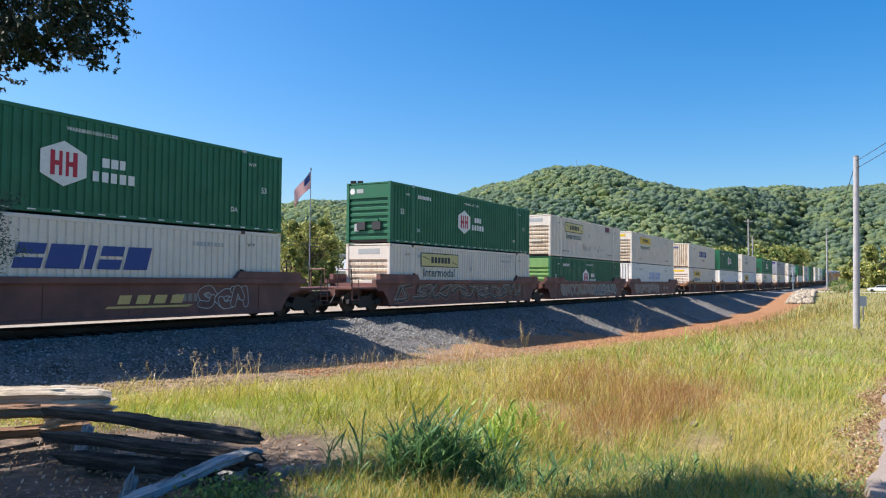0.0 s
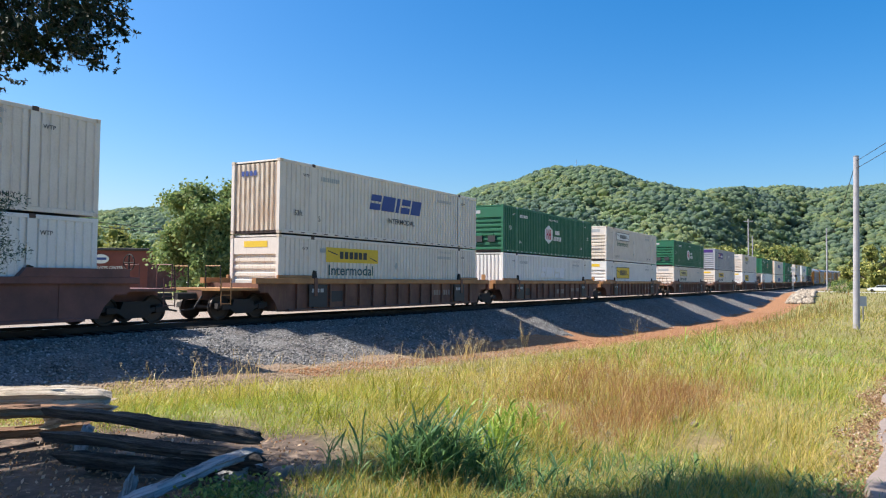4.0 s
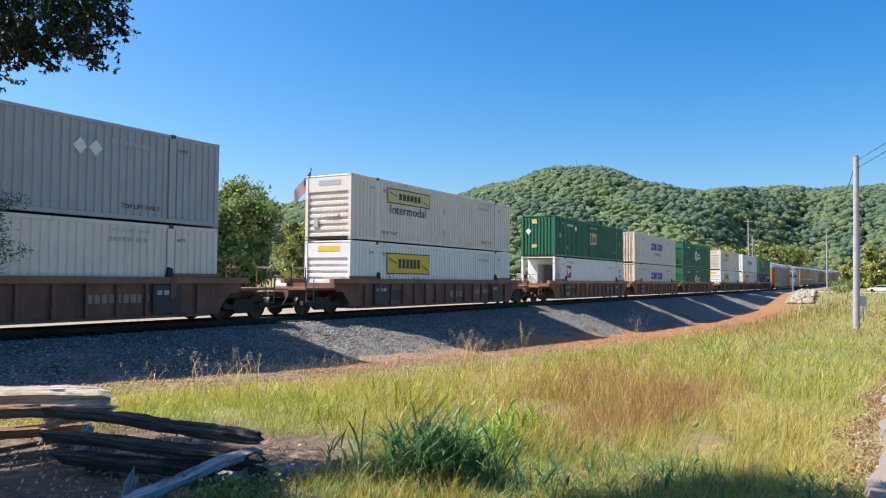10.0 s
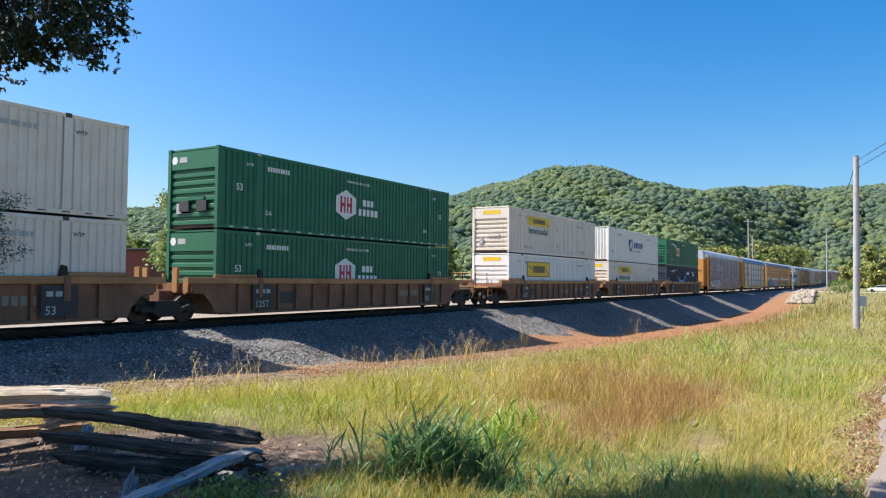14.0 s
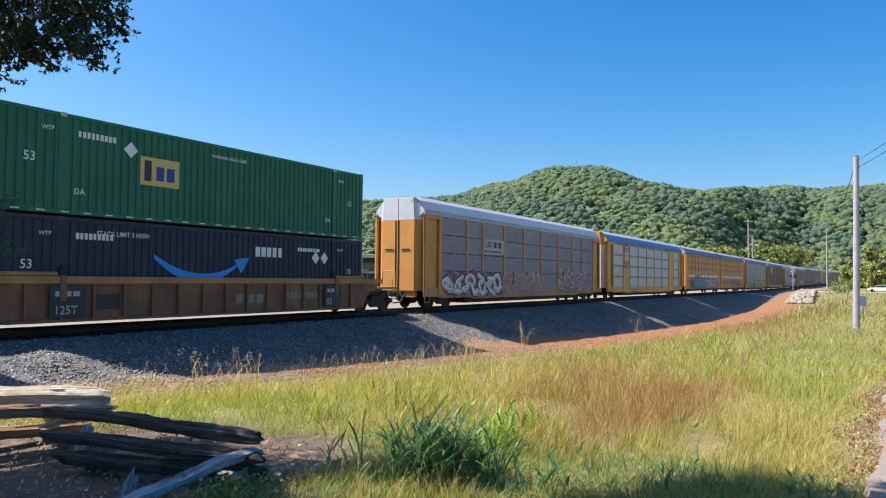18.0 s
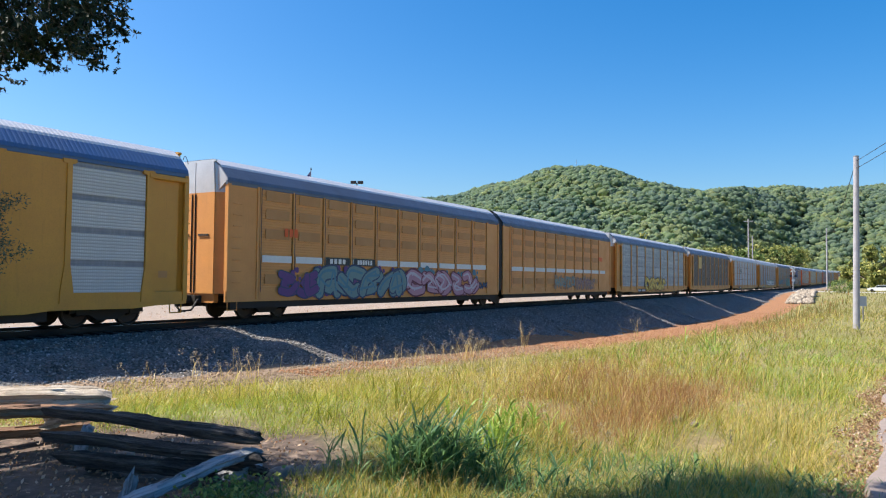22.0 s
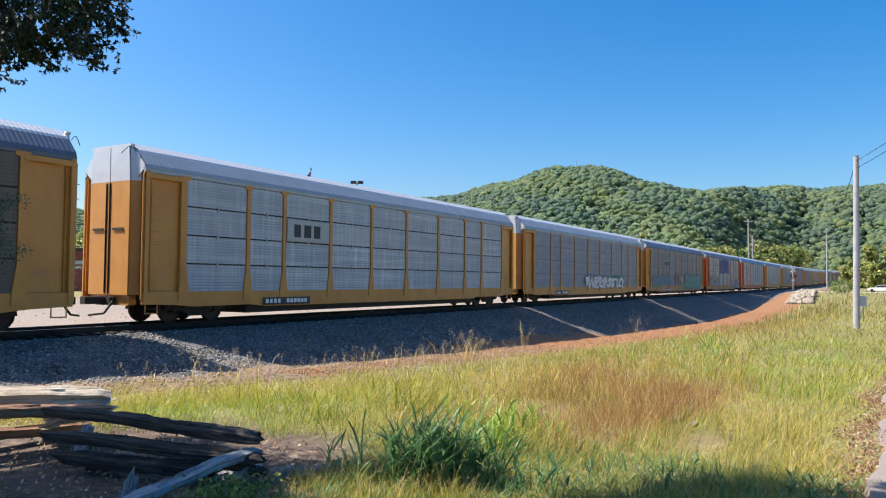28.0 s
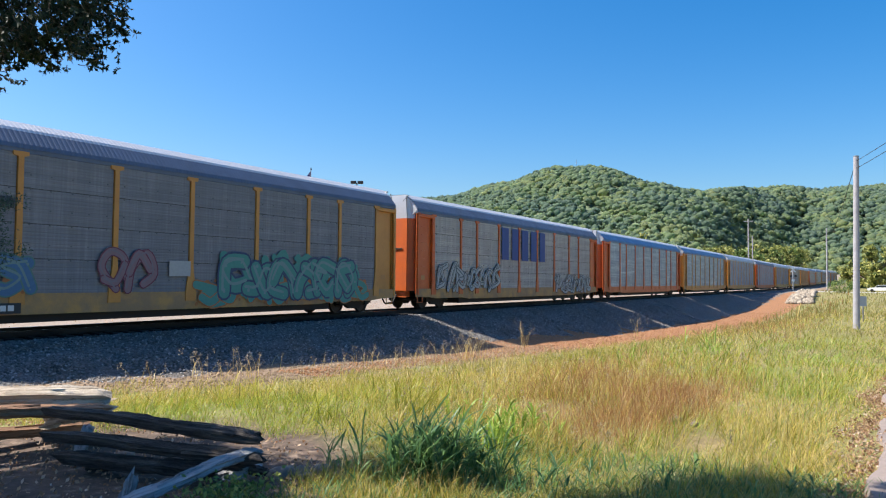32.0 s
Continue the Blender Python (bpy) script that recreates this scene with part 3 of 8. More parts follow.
def sign_haul(c, z, kind):
    """Name board in plain bars, with the word under it."""
    back, frame_, ink, word = {"yellow": (INK_YELLOW, None, INK_DARK, INK_TEAL), "old": (INK_PALE, INK_DARK, INK_DARK, INK_TEAL), "outline": (INK_WHITE, INK_DARK, INK_DARK, INK_GREEN), "boxed": (INK_YELLOW, INK_DARK, INK_DARK, INK_TEAL)}[kind]
    lo, hi = (1.90, 2.52) if kind != "boxed" else (1.50, 2.40)
    if frame_:
        plate("sign_border", c, frame_, rect(2.78, 6.60, z + lo - 0.05, z + hi + 0.05), FACE, "dark border of the name board")
    b = plate("sign_board", c, back, rect(2.83, 6.55, z + lo, z + hi), FACE - 0.004, "name board with dark plain bars")
    h = hi - lo
    bars("board_line", b, ink, 3.75, 5.75, z + lo + 0.25 * h, z + lo + 0.75 * h, 6, FACE - 0.008, 5)
    s = Shape()
    for x0, x1, q in ((2.95, 3.6, 1), (5.9, 6.45, -1)):
        s.add([(x0, FACE - 0.008, z + lo + 0.8 * h if q > 0 else z + lo + 0.45 * h), (x1, FACE - 0.008, z + lo + 0.55 * h if q > 0 else z + lo + 0.2 * h), (x1, FACE - 0.008, z + lo + 0.48 * h if q > 0 else z + lo + 0.12 * h), (x0, FACE - 0.008, z + lo + 0.72 * h if q > 0 else z + lo + 0.38 * h)], [(0, 1, 2, 3)])
    tagged(part("board_flourish", s, ink, b), "thin slanted flourish beside the name", kind="stuff")
    lettering("service_word", "Intermodal", 0.62 if kind != "boxed" else 0.5, word, c, 2.98, FACE, z + (1.36 if kind != "boxed" else 0.98), "service word in dark green letters", 1.18)


def bold_name(c, z, material, big=True):
    """A slanted five-part name in plain bars."""
    s = Shape()
    x0, x1, z0, z1 = (5.85, 10.35, z + 1.42, z + 2.12)
    for i, (a, b) in enumerate(((0.0, 0.80), (0.92, 1.95), (2.08, 2.36), (2.52, 3.28), (3.40, 4.25))):
        for u, v in ((z0, z0 + 0.30), (z0 + 0.40, z1)) if i in (0, 3) else ((z0, z1),):
            k0, k1 = 0.26 * (u - z0), 0.26 * (v - z0)
            plate("name_bar", c, material, [(x0 + a + k0, u), (x0 + b + k0, u), (x0 + b + k1, v), (x0 + a + k1, v)], FACE, "slanted bar of the name")
    if big:
        lettering("service_word", "INTERMODAL", 0.34, INK_DARK, c, 7.3, FACE, z + 0.88, stretch=1.1)


def container(kind, z, s0, label, group, serial):
    """One 53-foot box. kind says its colour, end and writing; z is its floor in the car's space."""
    body, end, sign = kind
    c = thing("shipping_container", label, "container", group)
    low, high = z + 0.16, z + HIGH - 0.12
    smooth_side = body is WHITE and sign == "reefer"
    for out, yy in ((-1, -HALF), (1, HALF)):
        w = corrugated(1.25 if smooth_side else 0.16, LEN - 0.16, yy + out * -0.004, low, high, 0.27 if not smooth_side else 0.8, 0.045 if not smooth_side else 0.006, out)
        part("side_wall", w, body, c, "folded steel side wall" if not smooth_side else "smooth side wall")
        part("top_rail", Shape().box(0.1, LEN - 0.1, min(yy, yy - out * 0.08), max(yy, yy - out * 0.08), high, z + HIGH, 0.012), body, c)
        part("bottom_rail", Shape().box(0.1, LEN - 0.1, min(yy, yy - out * 0.09), max(yy, yy - out * 0.09), z + 0.02, low, 0.012), body, c)
        for px in (1.98, LEN - 1.98):
            part("lift_post", Shape().box(px - 0.13, px + 0.13, yy - 0.012, yy + 0.012, low, high), body, c)
            part("lift_casting", Shape().box(px - 0.09, px + 0.09, yy - 0.02, yy + 0.02, z + HIGH - 0.11, z + HIGH + 0.012), BOXRUST if body is not GREEN else INK_SILVER, c)
        if sign in ("hex", "gold", "bold", "bold_new", "faint", "ghost"):
            s = Shape()
            for i in range(22):
                x = 0.55 + i * 0.71
                s.box(x, x + 0.24, yy - 0.006 if out < 0 else yy, yy if out < 0 else yy + 0.006, z + 0.07, z + 0.105)
            tagged(part("rail_marking", s, INK_WHITE if body is GREEN else BOXRUST, c), "row of small marks along the bottom rail", kind="stuff")
    s = Shape()
    n = 30
    for i in range(n):
        a = 0.12 + i * (LEN - 0.24) / n
        s.box(a, a + (LEN - 0.24) / n * 0.55, -HALF + 0.1, HALF - 0.1, z + HIGH - 0.03, z + HIGH + 0.008)
    s.box(0.1, LEN - 0.1, -HALF + 0.06, HALF - 0.06, z + HIGH - 0.06, z + HIGH - 0.03)
    part("roof", s, body, c)
    part("floor", Shape().box(0.1, LEN - 0.1, -HALF + 0.06, HALF - 0.06, z + 0.02, z + 0.14), BOXRUST, c)
    for ex in (0, LEN):
        xa, xb = (0, 0.16) if ex == 0 else (LEN - 0.16, LEN)
        for yy in (-1, 1):
            ya, yb = sorted((yy * HALF, yy * (HALF - 0.15)))
            part("corner_post", Shape().box(xa, xb, ya, yb, z + 0.1, z + HIGH - 0.1, 0.01), body, c)
            for za, zb in ((z, z + 0.12), (z + HIGH - 0.12, z + HIGH)):
                part("corner_casting", Shape().box(xa, xb + (0.02 if ex == 0 else 0), ya - 0.006 * (yy < 0), yb + 0.006 * (yy > 0), za, zb + (0.012 if zb > z + 1 else 0), 0.015), body if body is not CREAM else RUSTY, c)
    if end == "level":
        part("end_wall", corrugated_end(z + 0.15, z + HIGH - 0.75, 0.27, 0.07, False), LIME if serial == 13 else body if body is not CREAM else RUSTY if serial in (12, 53, 54) else CREAM_END, c, "end wall with level folds")
        part("end_header", Shape().box(0.02, 0.06, -HALF + 0.12, HALF - 0.12, z + HIGH - 0.75, z + HIGH - 0.1), LIME if serial == 13 else body, c)
        if body is GREEN:
            b = part("end_badge", Shape().add([(0.012, 0.95 - 0.16 * math.cos(1.0472 * k), z + 2.5 + 0.16 * math.sin(1.0472 * k)) for k in range(6)], [tuple(range(6))]), INK_WHITE, c)
            part("end_line", Shape().add([(0.012, 0.3, z + 2.4), (0.012, 0.7, z + 2.4), (0.012, 0.7, z + 2.6), (0.012, 0.3, z + 2.6)], [(0, 3, 2, 1)]), INK_SILVER, c)
            for yy in (-0.75, 0.15):
                part("gauge_box", Shape().box(-0.02, 0.05, yy, yy + 0.5, z + 0.62, z + 1.0), INK_DARK, c)
        part("latch_box", Shape().box(0.0, 0.05, -0.6, 0.25, z + 1.02, z + 1.15), body, c)
        part("document_box", Shape().box(0.0, 0.05, 0.55, 0.8, z + 0.55, z + 0.92), INK_SILVER, c)
    elif end == "upright":
        part("end_wall", corrugated_end(z + 0.12, z + HIGH - 0.12, 0.26, 0.05, True), body if body is not CREAM else RUSTY, c, "end wall with upright folds")
        if sign == "gold":
            for za, zb in ((2.35, 2.66), (0.62, 0.85)):
                part("end_sign", Shape().add([(0.03, 0.1, z + za), (0.03, 0.5, z + za), (0.03, 0.5, z + zb), (0.03, 0.1, z + zb)], [(0, 3, 2, 1)]), INK_GOLD, c)
            part("diamond_holder", Shape().add([(0.03, 0.75, z + 1.55), (0.03, 0.97, z + 1.8), (0.03, 0.75, z + 2.05), (0.03, 0.53, z + 1.8)], [(0, 3, 2, 1)]), INK_WHITE, c)
        if sign in ("bold", "bold_plain"):
            for k in range(4):
                part("name_bar", Shape().add([(0.03, 0.62 - 0.22 * k, z + 2.3), (0.03, 0.78 - 0.22 * k, z + 2.3), (0.03, 0.78 - 0.22 * k, z + 2.5), (0.03, 0.62 - 0.22 * k, z + 2.5)], [(0, 3, 2, 1)]), INK_BLUE, c)
    else:
        part("end_wall", Shape().box(1.15, 1.25, -HALF + 0.004, HALF - 0.004, z + 0.1, z + HIGH - 0.1), body, c)
        for yy in (-HALF + 0.08, HALF - 0.08):
            part("brace", Shape().tube((0.08, yy, z + 0.2), (1.2, yy, z + 1.6), 0.035, 6), body, c)
            part("brace", Shape().tube((0.08, yy, z + HIGH - 0.2), (1.2, yy, z + 1.6), 0.035, 6), body, c)
        part("frame_post", Shape().box(1.1, 1.26, -HALF - 0.008, -HALF + 0.1, z + 0.1, z + HIGH - 0.1), body, c)
        part("cooling_unit", Shape().tube((0.62, -0.3, z + 0.75), (0.62, -0.3, z + 2.35), 0.52, 24), INK_DARK, c, "black rounded refrigeration unit")
        part("unit_base", Shape().tube((0.62, -0.3, z + 0.35), (0.62, -0.3, z + 0.75), 0.53, 24), INK_WHITE, c)
        part("fuel_tank", Shape().tube((0.5, 0.35, z + 0.45), (0.5, 1.1, z + 0.45), 0.22, 14), INK_WHITE, c)
    part("far_end_wall", Shape().box(LEN - 0.08, LEN - 0.03, -HALF + 0.12, HALF - 0.12, z + 0.1, z + HIGH - 0.1), body, c)
    for yy in (-0.9, -0.3, 0.3, 0.9):
        part("door_bar", Shape().tube((LEN - 0.02, yy, z + 0.15), (LEN - 0.02, yy, z + HIGH - 0.15), 0.022, 6), BOXRUST, c)
    ink = INK_WHITE if body in (GREEN, NAVY) else INK_DARK
    if sign in ("hex", "gold", "bold", "bold_plain", "bold_new", "smile"):
        lettering("size_mark", "53" if body in (GREEN, NAVY) else "53ft", 0.36 if body in (GREEN, NAVY) else 0.3, ink, c, 0.85, FACE, z + (1.42 if body in (GREEN, NAVY) else 0.75))
        lettering("size_mark", "53" if body in (GREEN, NAVY) else "5", 0.3, ink, c, LEN - 1.1 if body in (GREEN, NAVY) else 2.3, FACE, z + (1.42 if body in (GREEN, NAVY) else 0.6))
    lettering("post_text", "WTP", 0.17, ink, c, 1.35, FACE, z + 2.35)
    lettering("post_text", "WTP", 0.17, ink, c, LEN - 1.75, FACE, z + 2.35)
    if body in (GREEN, NAVY):
        lettering("post_text", "DA", 0.24, ink, c, 2.35, FACE, z + 0.62)
        lettering("post_text", "DA", 0.24, ink, c, LEN - 2.6, FACE, z + 0.62)
    if sign in ("yellow", "old", "outline", "boxed", "faint", "ghost"):
        lettering("stack_text", "STACK LIMIT 2 HIGH", 0.15, INK_SILVER, c, 12.0, FACE, z + 2.58)
    if sign not in ("reefer", "express"):
        bars("serial_line", c, ink if body in (GREEN, NAVY) else INK_SILVER, 2.45, 3.7, z + 2.28, z + 2.46, 9, FACE, serial)
    if body is not GREEN:
        bars("serial_line", c, ink if body is NAVY else INK_SILVER, 11.9, 13.3, z + 2.28, z + 2.42, 9, FACE, serial + 3)
    if body in (CREAM, RUSTY, GREY) and sign in ("yellow", "old", "outline", "boxed", "express"):
        lettering("lift_text", "TOP LIFT ONLY", 0.2, INK_DARK, c, 2.25, FACE, z + 0.36, stretch=1.0)
        lettering("lift_text", "TOP LIFT ONLY", 0.2, INK_DARK, c, 12.3, FACE, z + 0.36, stretch=1.0)
        plate("diamond_holder", c, INK_SILVER, [(8.05, z + 2.02), (8.2, z + 1.82), (8.05, z + 1.62), (7.9, z + 1.82)], FACE)
        plate("diamond_holder", c, INK_SILVER, [(8.05, z + 0.92), (8.2, z + 0.72), (8.05, z + 0.52), (7.9, z + 0.72)], FACE)
    if sign == "hex":
        badge_hex(c, z)
    elif sign in ("yellow", "old", "outline", "boxed"):
        sign_haul(c, z, sign)
        if end == "level":
            s = Shape().add([(0.012, -0.7, z + 2.42), (0.012, 0.55, z + 2.42), (0.012, 0.55, z + 2.66), (0.012, -0.7, z + 2.66)], [(0, 3, 2, 1)])
            part("end_sign", s, INK_YELLOW if sign not in ("outline", "old") else INK_SILVER, c, "small name board on the end")
    elif sign == "bold":
        bold_name(c, z, INK_BLUE)
    elif sign == "bold_plain":
        bold_name(c, z, INK_BLUE, False)
    elif sign == "faint":
        bold_name(c, z, INK_FAINT, False)
    elif sign == "ghost":
        bold_name(c, z, INK_GHOST, False)
    elif sign == "bold_new":
        b = plate("shield", c, INK_BLUE, [(5.8, z + 2.1), (7.05, z + 2.1), (7.05, z + 1.5), (6.85, z + 1.15), (6.42, z + 0.92), (6.0, z + 1.15), (5.8, z + 1.5)], FACE, "blue and gold shield badge")
        plate("shield_gold", b, INK_GOLD, [(6.5, z + 1.95), (6.95, z + 1.95), (6.95, z + 1.55), (6.75, z + 1.25), (6.42, z + 1.05), (6.55, z + 1.5)], FACE - 0.004)
        plate("shield_stripe", b, INK_WHITE, [(6.05, z + 1.3), (6.25, z + 1.2), (6.75, z + 1.8), (6.6, z + 1.95)], FACE - 0.007)
        s = Shape()
        for i, w in enumerate((0.55, 0.75, 0.2, 0.5, 0.6)):
            a = 7.4 + (0, 0.65, 1.5, 1.8, 2.4)[i]
            plate("name_bar", c, INK_BLUE, [(a, z + 1.35), (a + w * 0.9, z + 1.35), (a + w * 0.9 + 0.12, z + 1.88), (a + 0.12, z + 1.88)], FACE, "slanted bar of the name")
        lettering("service_word", "INTERMODAL", 0.3, INK_SILVER, c, 7.2, FACE, z + 0.95, stretch=1.35)
    elif sign == "express":
        b = plate("sign_board", c, INK_PURPLE, rect(2.4, 6.05, z + 1.62, z + 2.42), FACE, "purple name board with white and orange bars")
        bars("board_line", b, INK_WHITE, 2.62, 3.45, z + 1.86, z + 2.24, 3, FACE - 0.004, 4)
        bars("board_line", b, INK_ORANGE, 3.45, 4.0, z + 1.86, z + 2.18, 2, FACE - 0.004, 6)
        bars("board_line", b, INK_WHITE, 4.15, 5.85, z + 1.80, z + 2.04, 9, FACE - 0.004, 7)
        s = Shape().add([(0.012, -1.05, z + 2.35), (0.012, 1.1, z + 2.35), (0.012, 1.1, z + 2.75), (0.012, -1.05, z + 2.75)], [(0, 3, 2, 1)])
        part("end_sign", s, INK_PURPLE, c, "purple name board on the end")
        for px in (10.9, 11.4):
            plate("diamond_holder", c, INK_WHITE, [(px, z + 2.3), (px + 0.22, z + 2.05), (px, z + 1.8), (px - 0.22, z + 2.05)], FACE)
    elif sign == "gold":
        x0 = 7.45 if end == "upright" else 4.55
        b = plate("sign_board", c, INK_GOLD, rect(x0, x0 + 1.5, z + 1.15, z + 2.05), FACE, "gold name board with dark bars")
        bars("board_line", b, INK_DARK, x0 + 0.15, x0 + 0.55, z + 1.28, z + 1.94, 1, FACE - 0.004, 4)
        bars("board_line", b, INK_BLUE, x0 + 0.6, x0 + 1.4, z + 1.33, z + 1.78, 2, FACE - 0.004, 5)
        plate("diamond_holder", c, INK_WHITE, [(4.2, z + 2.42), (4.45, z + 2.17), (4.2, z + 1.92), (3.95, z + 2.17)], FACE)
        lettering("warning_text", "WARNING HIGH CUBE", 0.16, INK_WHITE, c, 7.4, FACE, z + 2.42)
        if end == "level":
            s = Shape().add([(0.012, -0.35, z + 2.35), (0.012, 0.35, z + 2.35), (0.012, 0.35, z + 2.7), (0.012, -0.35, z + 2.7)], [(0, 3, 2, 1)])
            part("end_sign", s, INK_GOLD, c)
    elif sign == "reefer":
        b = plate("sign_board", c, INK_RED, rect(2.3, 3.25, z + 1.42, z + 2.32), FACE, "red square badge with a white mark")
        plate("badge_mark", b, INK_WHITE, [(2.4, z + 2.2), (3.15, z + 2.05), (3.1, z + 1.85), (2.75, z + 1.75), (2.55, z + 1.5), (2.5, z + 1.75)], FACE - 0.004)
        lettering("stack_text", "STACK LIMIT 2 HIGH", 0.16, INK_DARK, c, 2.4, FACE, z + 2.52)
        lettering("size_mark", "53FT", 0.36, INK_DARK, c, LEN - 1.35, FACE, z + 1.95)
        lettering("size_mark", "XHC", 0.36, INK_DARK, c, LEN - 1.3, FACE, z + 1.5)
    elif sign == "smile":
        s = Shape()
        pts = []
        for i in range(13):
            u = i / 12
            x = 5.15 + 3.7 * u
            sag = 0.62 * (1 - (2 * u - 1.05) ** 2)
            th = 0.03 + 0.13 * math.sin(math.pi * min(1, u * 0.9 + 0.1))
            pts.append((x, z + 1.80 - sag, th))
        for (xa, za, ta), (xb, zb, tb) in zip(pts[:-1], pts[1:]):
            s.add([(xa, FACE, za - ta), (xb, FACE, zb - tb), (xb, FACE, zb + tb), (xa, FACE, za + ta)], [(0, 1, 2, 3)])
        s.add([(8.55, FACE - 0.002, z + 1.85), (8.9, FACE - 0.002, z + 1.35), (9.3, FACE - 0.002, z + 1.95)], [(0, 1, 2)])
        part("curved_arrow", s, INK_CYAN, c, "light blue curved arrow")
        bars("name_bars", c, INK_WHITE, 9.6, 11.1, z + 2.0, z + 2.36, 5, FACE, 6)
        lettering("stack_text", "STACK LIMIT 3 HIGH", 0.2, INK_WHITE, c, 3.1, FACE, z + 2.42)
        for px in (13.0, 13.55):
            plate("diamond_holder", c, INK_WHITE, [(px, z + 2.3), (px + 0.24, z + 2.05), (px, z + 1.8), (px - 0.24, z + 2.05)], FACE)
        bars("end_line", c, INK_WHITE, 0, 0.01, z + 2.4, z + 2.6, 1, FACE, 6)
    ride.append((c, s0))
    return c


ride = []   # every moving thing, with its place along the train


# ---- running gear ----
def wheel_mesh():
    s = Shape()
    n = 16
    prof = [(-0.07, 0.10), (-0.07, 0.34), (-0.05, 0.37), (-0.065, 0.42), (-0.065, 0.47), (-0.03, 0.48), (-0.02, 0.455), (0.06, 0.45), (0.06, 0.40), (0.02, 0.37), (0.01, 0.16), (0.07, 0.12), (0.07, 0.06)]
    k = len(prof)
    vs = [(r * math.cos(6.2832 * i / n), y, r * math.sin(6.2832 * i / n)) for i in range(n) for y, r in prof]
    fs = [(i * k + j, i * k + j + 1, ((i + 1) % n) * k + j + 1, ((i + 1) % n) * k + j) for i in range(n) for j in range(k - 1)]
    fs += [tuple(i * k for i in range(n)), tuple(i * k + k - 1 for i in range(n - 1, -1, -1))]
    s.add(vs, fs)
    me = s.mesh("wheel")
    me.materials.append(WHEEL)
    return me


WHEEL_MESH = wheel_mesh()
FRAME_MESH = Shape()
FRAME_MESH.slab([(-1.25, 0.42), (-1.22, 0.60), (-0.95, 0.64), (-0.55, 0.50), (-0.45, 0.74), (0.45, 0.74), (0.55, 0.50), (0.95, 0.64), (1.22, 0.60), (1.25, 0.42), (0.95, 0.46), (0.6, 0.38), (0.35, 0.22), (-0.35, 0.22), (-0.6, 0.38), (-0.95, 0.46)], -0.09, 0.09)
for _x in (-0.89, 0.89):
    FRAME_MESH.box(_x - 0.16, _x + 0.16, -0.13, 0.13, 0.36, 0.58, 0.03)
FRAME_MESH = FRAME_MESH.mesh("side_frame")
FRAME_MESH.materials.append(BLACK)
SPRING_MESH = Shape()
for _x in (-0.22, 0.0, 0.22):
    for _i in range(3):
        SPRING_MESH.tube((_x, 0, 0.30 + _i * 0.08), (_x, 0, 0.345 + _i * 0.08), 0.085, 7)
SPRING_MESH = SPRING_MESH.mesh("spring")
SPRING_MESH.materials.append(BLACK)
BOLSTER_MESH = Shape().box(-0.22, 0.22, -1.0, 1.0, 0.45, 0.72, 0.05).mesh("bolster")
BOLSTER_MESH.materials.append(BLACK)
AXLE_MESH = Shape().tube((0, -0.95, 0), (0, 0.95, 0), 0.08, 10).mesh("axle")
AXLE_MESH.materials.append(WHEEL)


def truck(parent, x):
    """A two-axle bogie under a car."""
    t = part("bogie", BOLSTER_MESH, None, parent, "dark two-axle bogie with steel wheels", pose(x, 0, 0))
    for yy in (-0.98, 0.98):
        part("side_frame", FRAME_MESH, None, t, m=pose(0, yy, 0))
        part("spring", SPRING_MESH, None, t, m=pose(0, yy, 0))
    for wx in (-0.89, 0.89):
        part("axle", AXLE_MESH, None, t, m=pose(wx, 0, 0.46))
        for yy, turn in ((-0.75, 180), (0.75, 0)):
            part("wheel", WHEEL_MESH, None, t, m=pose(wx, yy, 0.46, 0, 0, turn))
    return t


# ---- well cars ----
def rib_mesh(material):
    me = Shape().slab([(-0.035, 0.30), (0.035, 0.30), (0.035, 1.30), (-0.035, 1.30)], -0.11, 0.0).mesh("rib")
    me.materials.append(material)
    return me


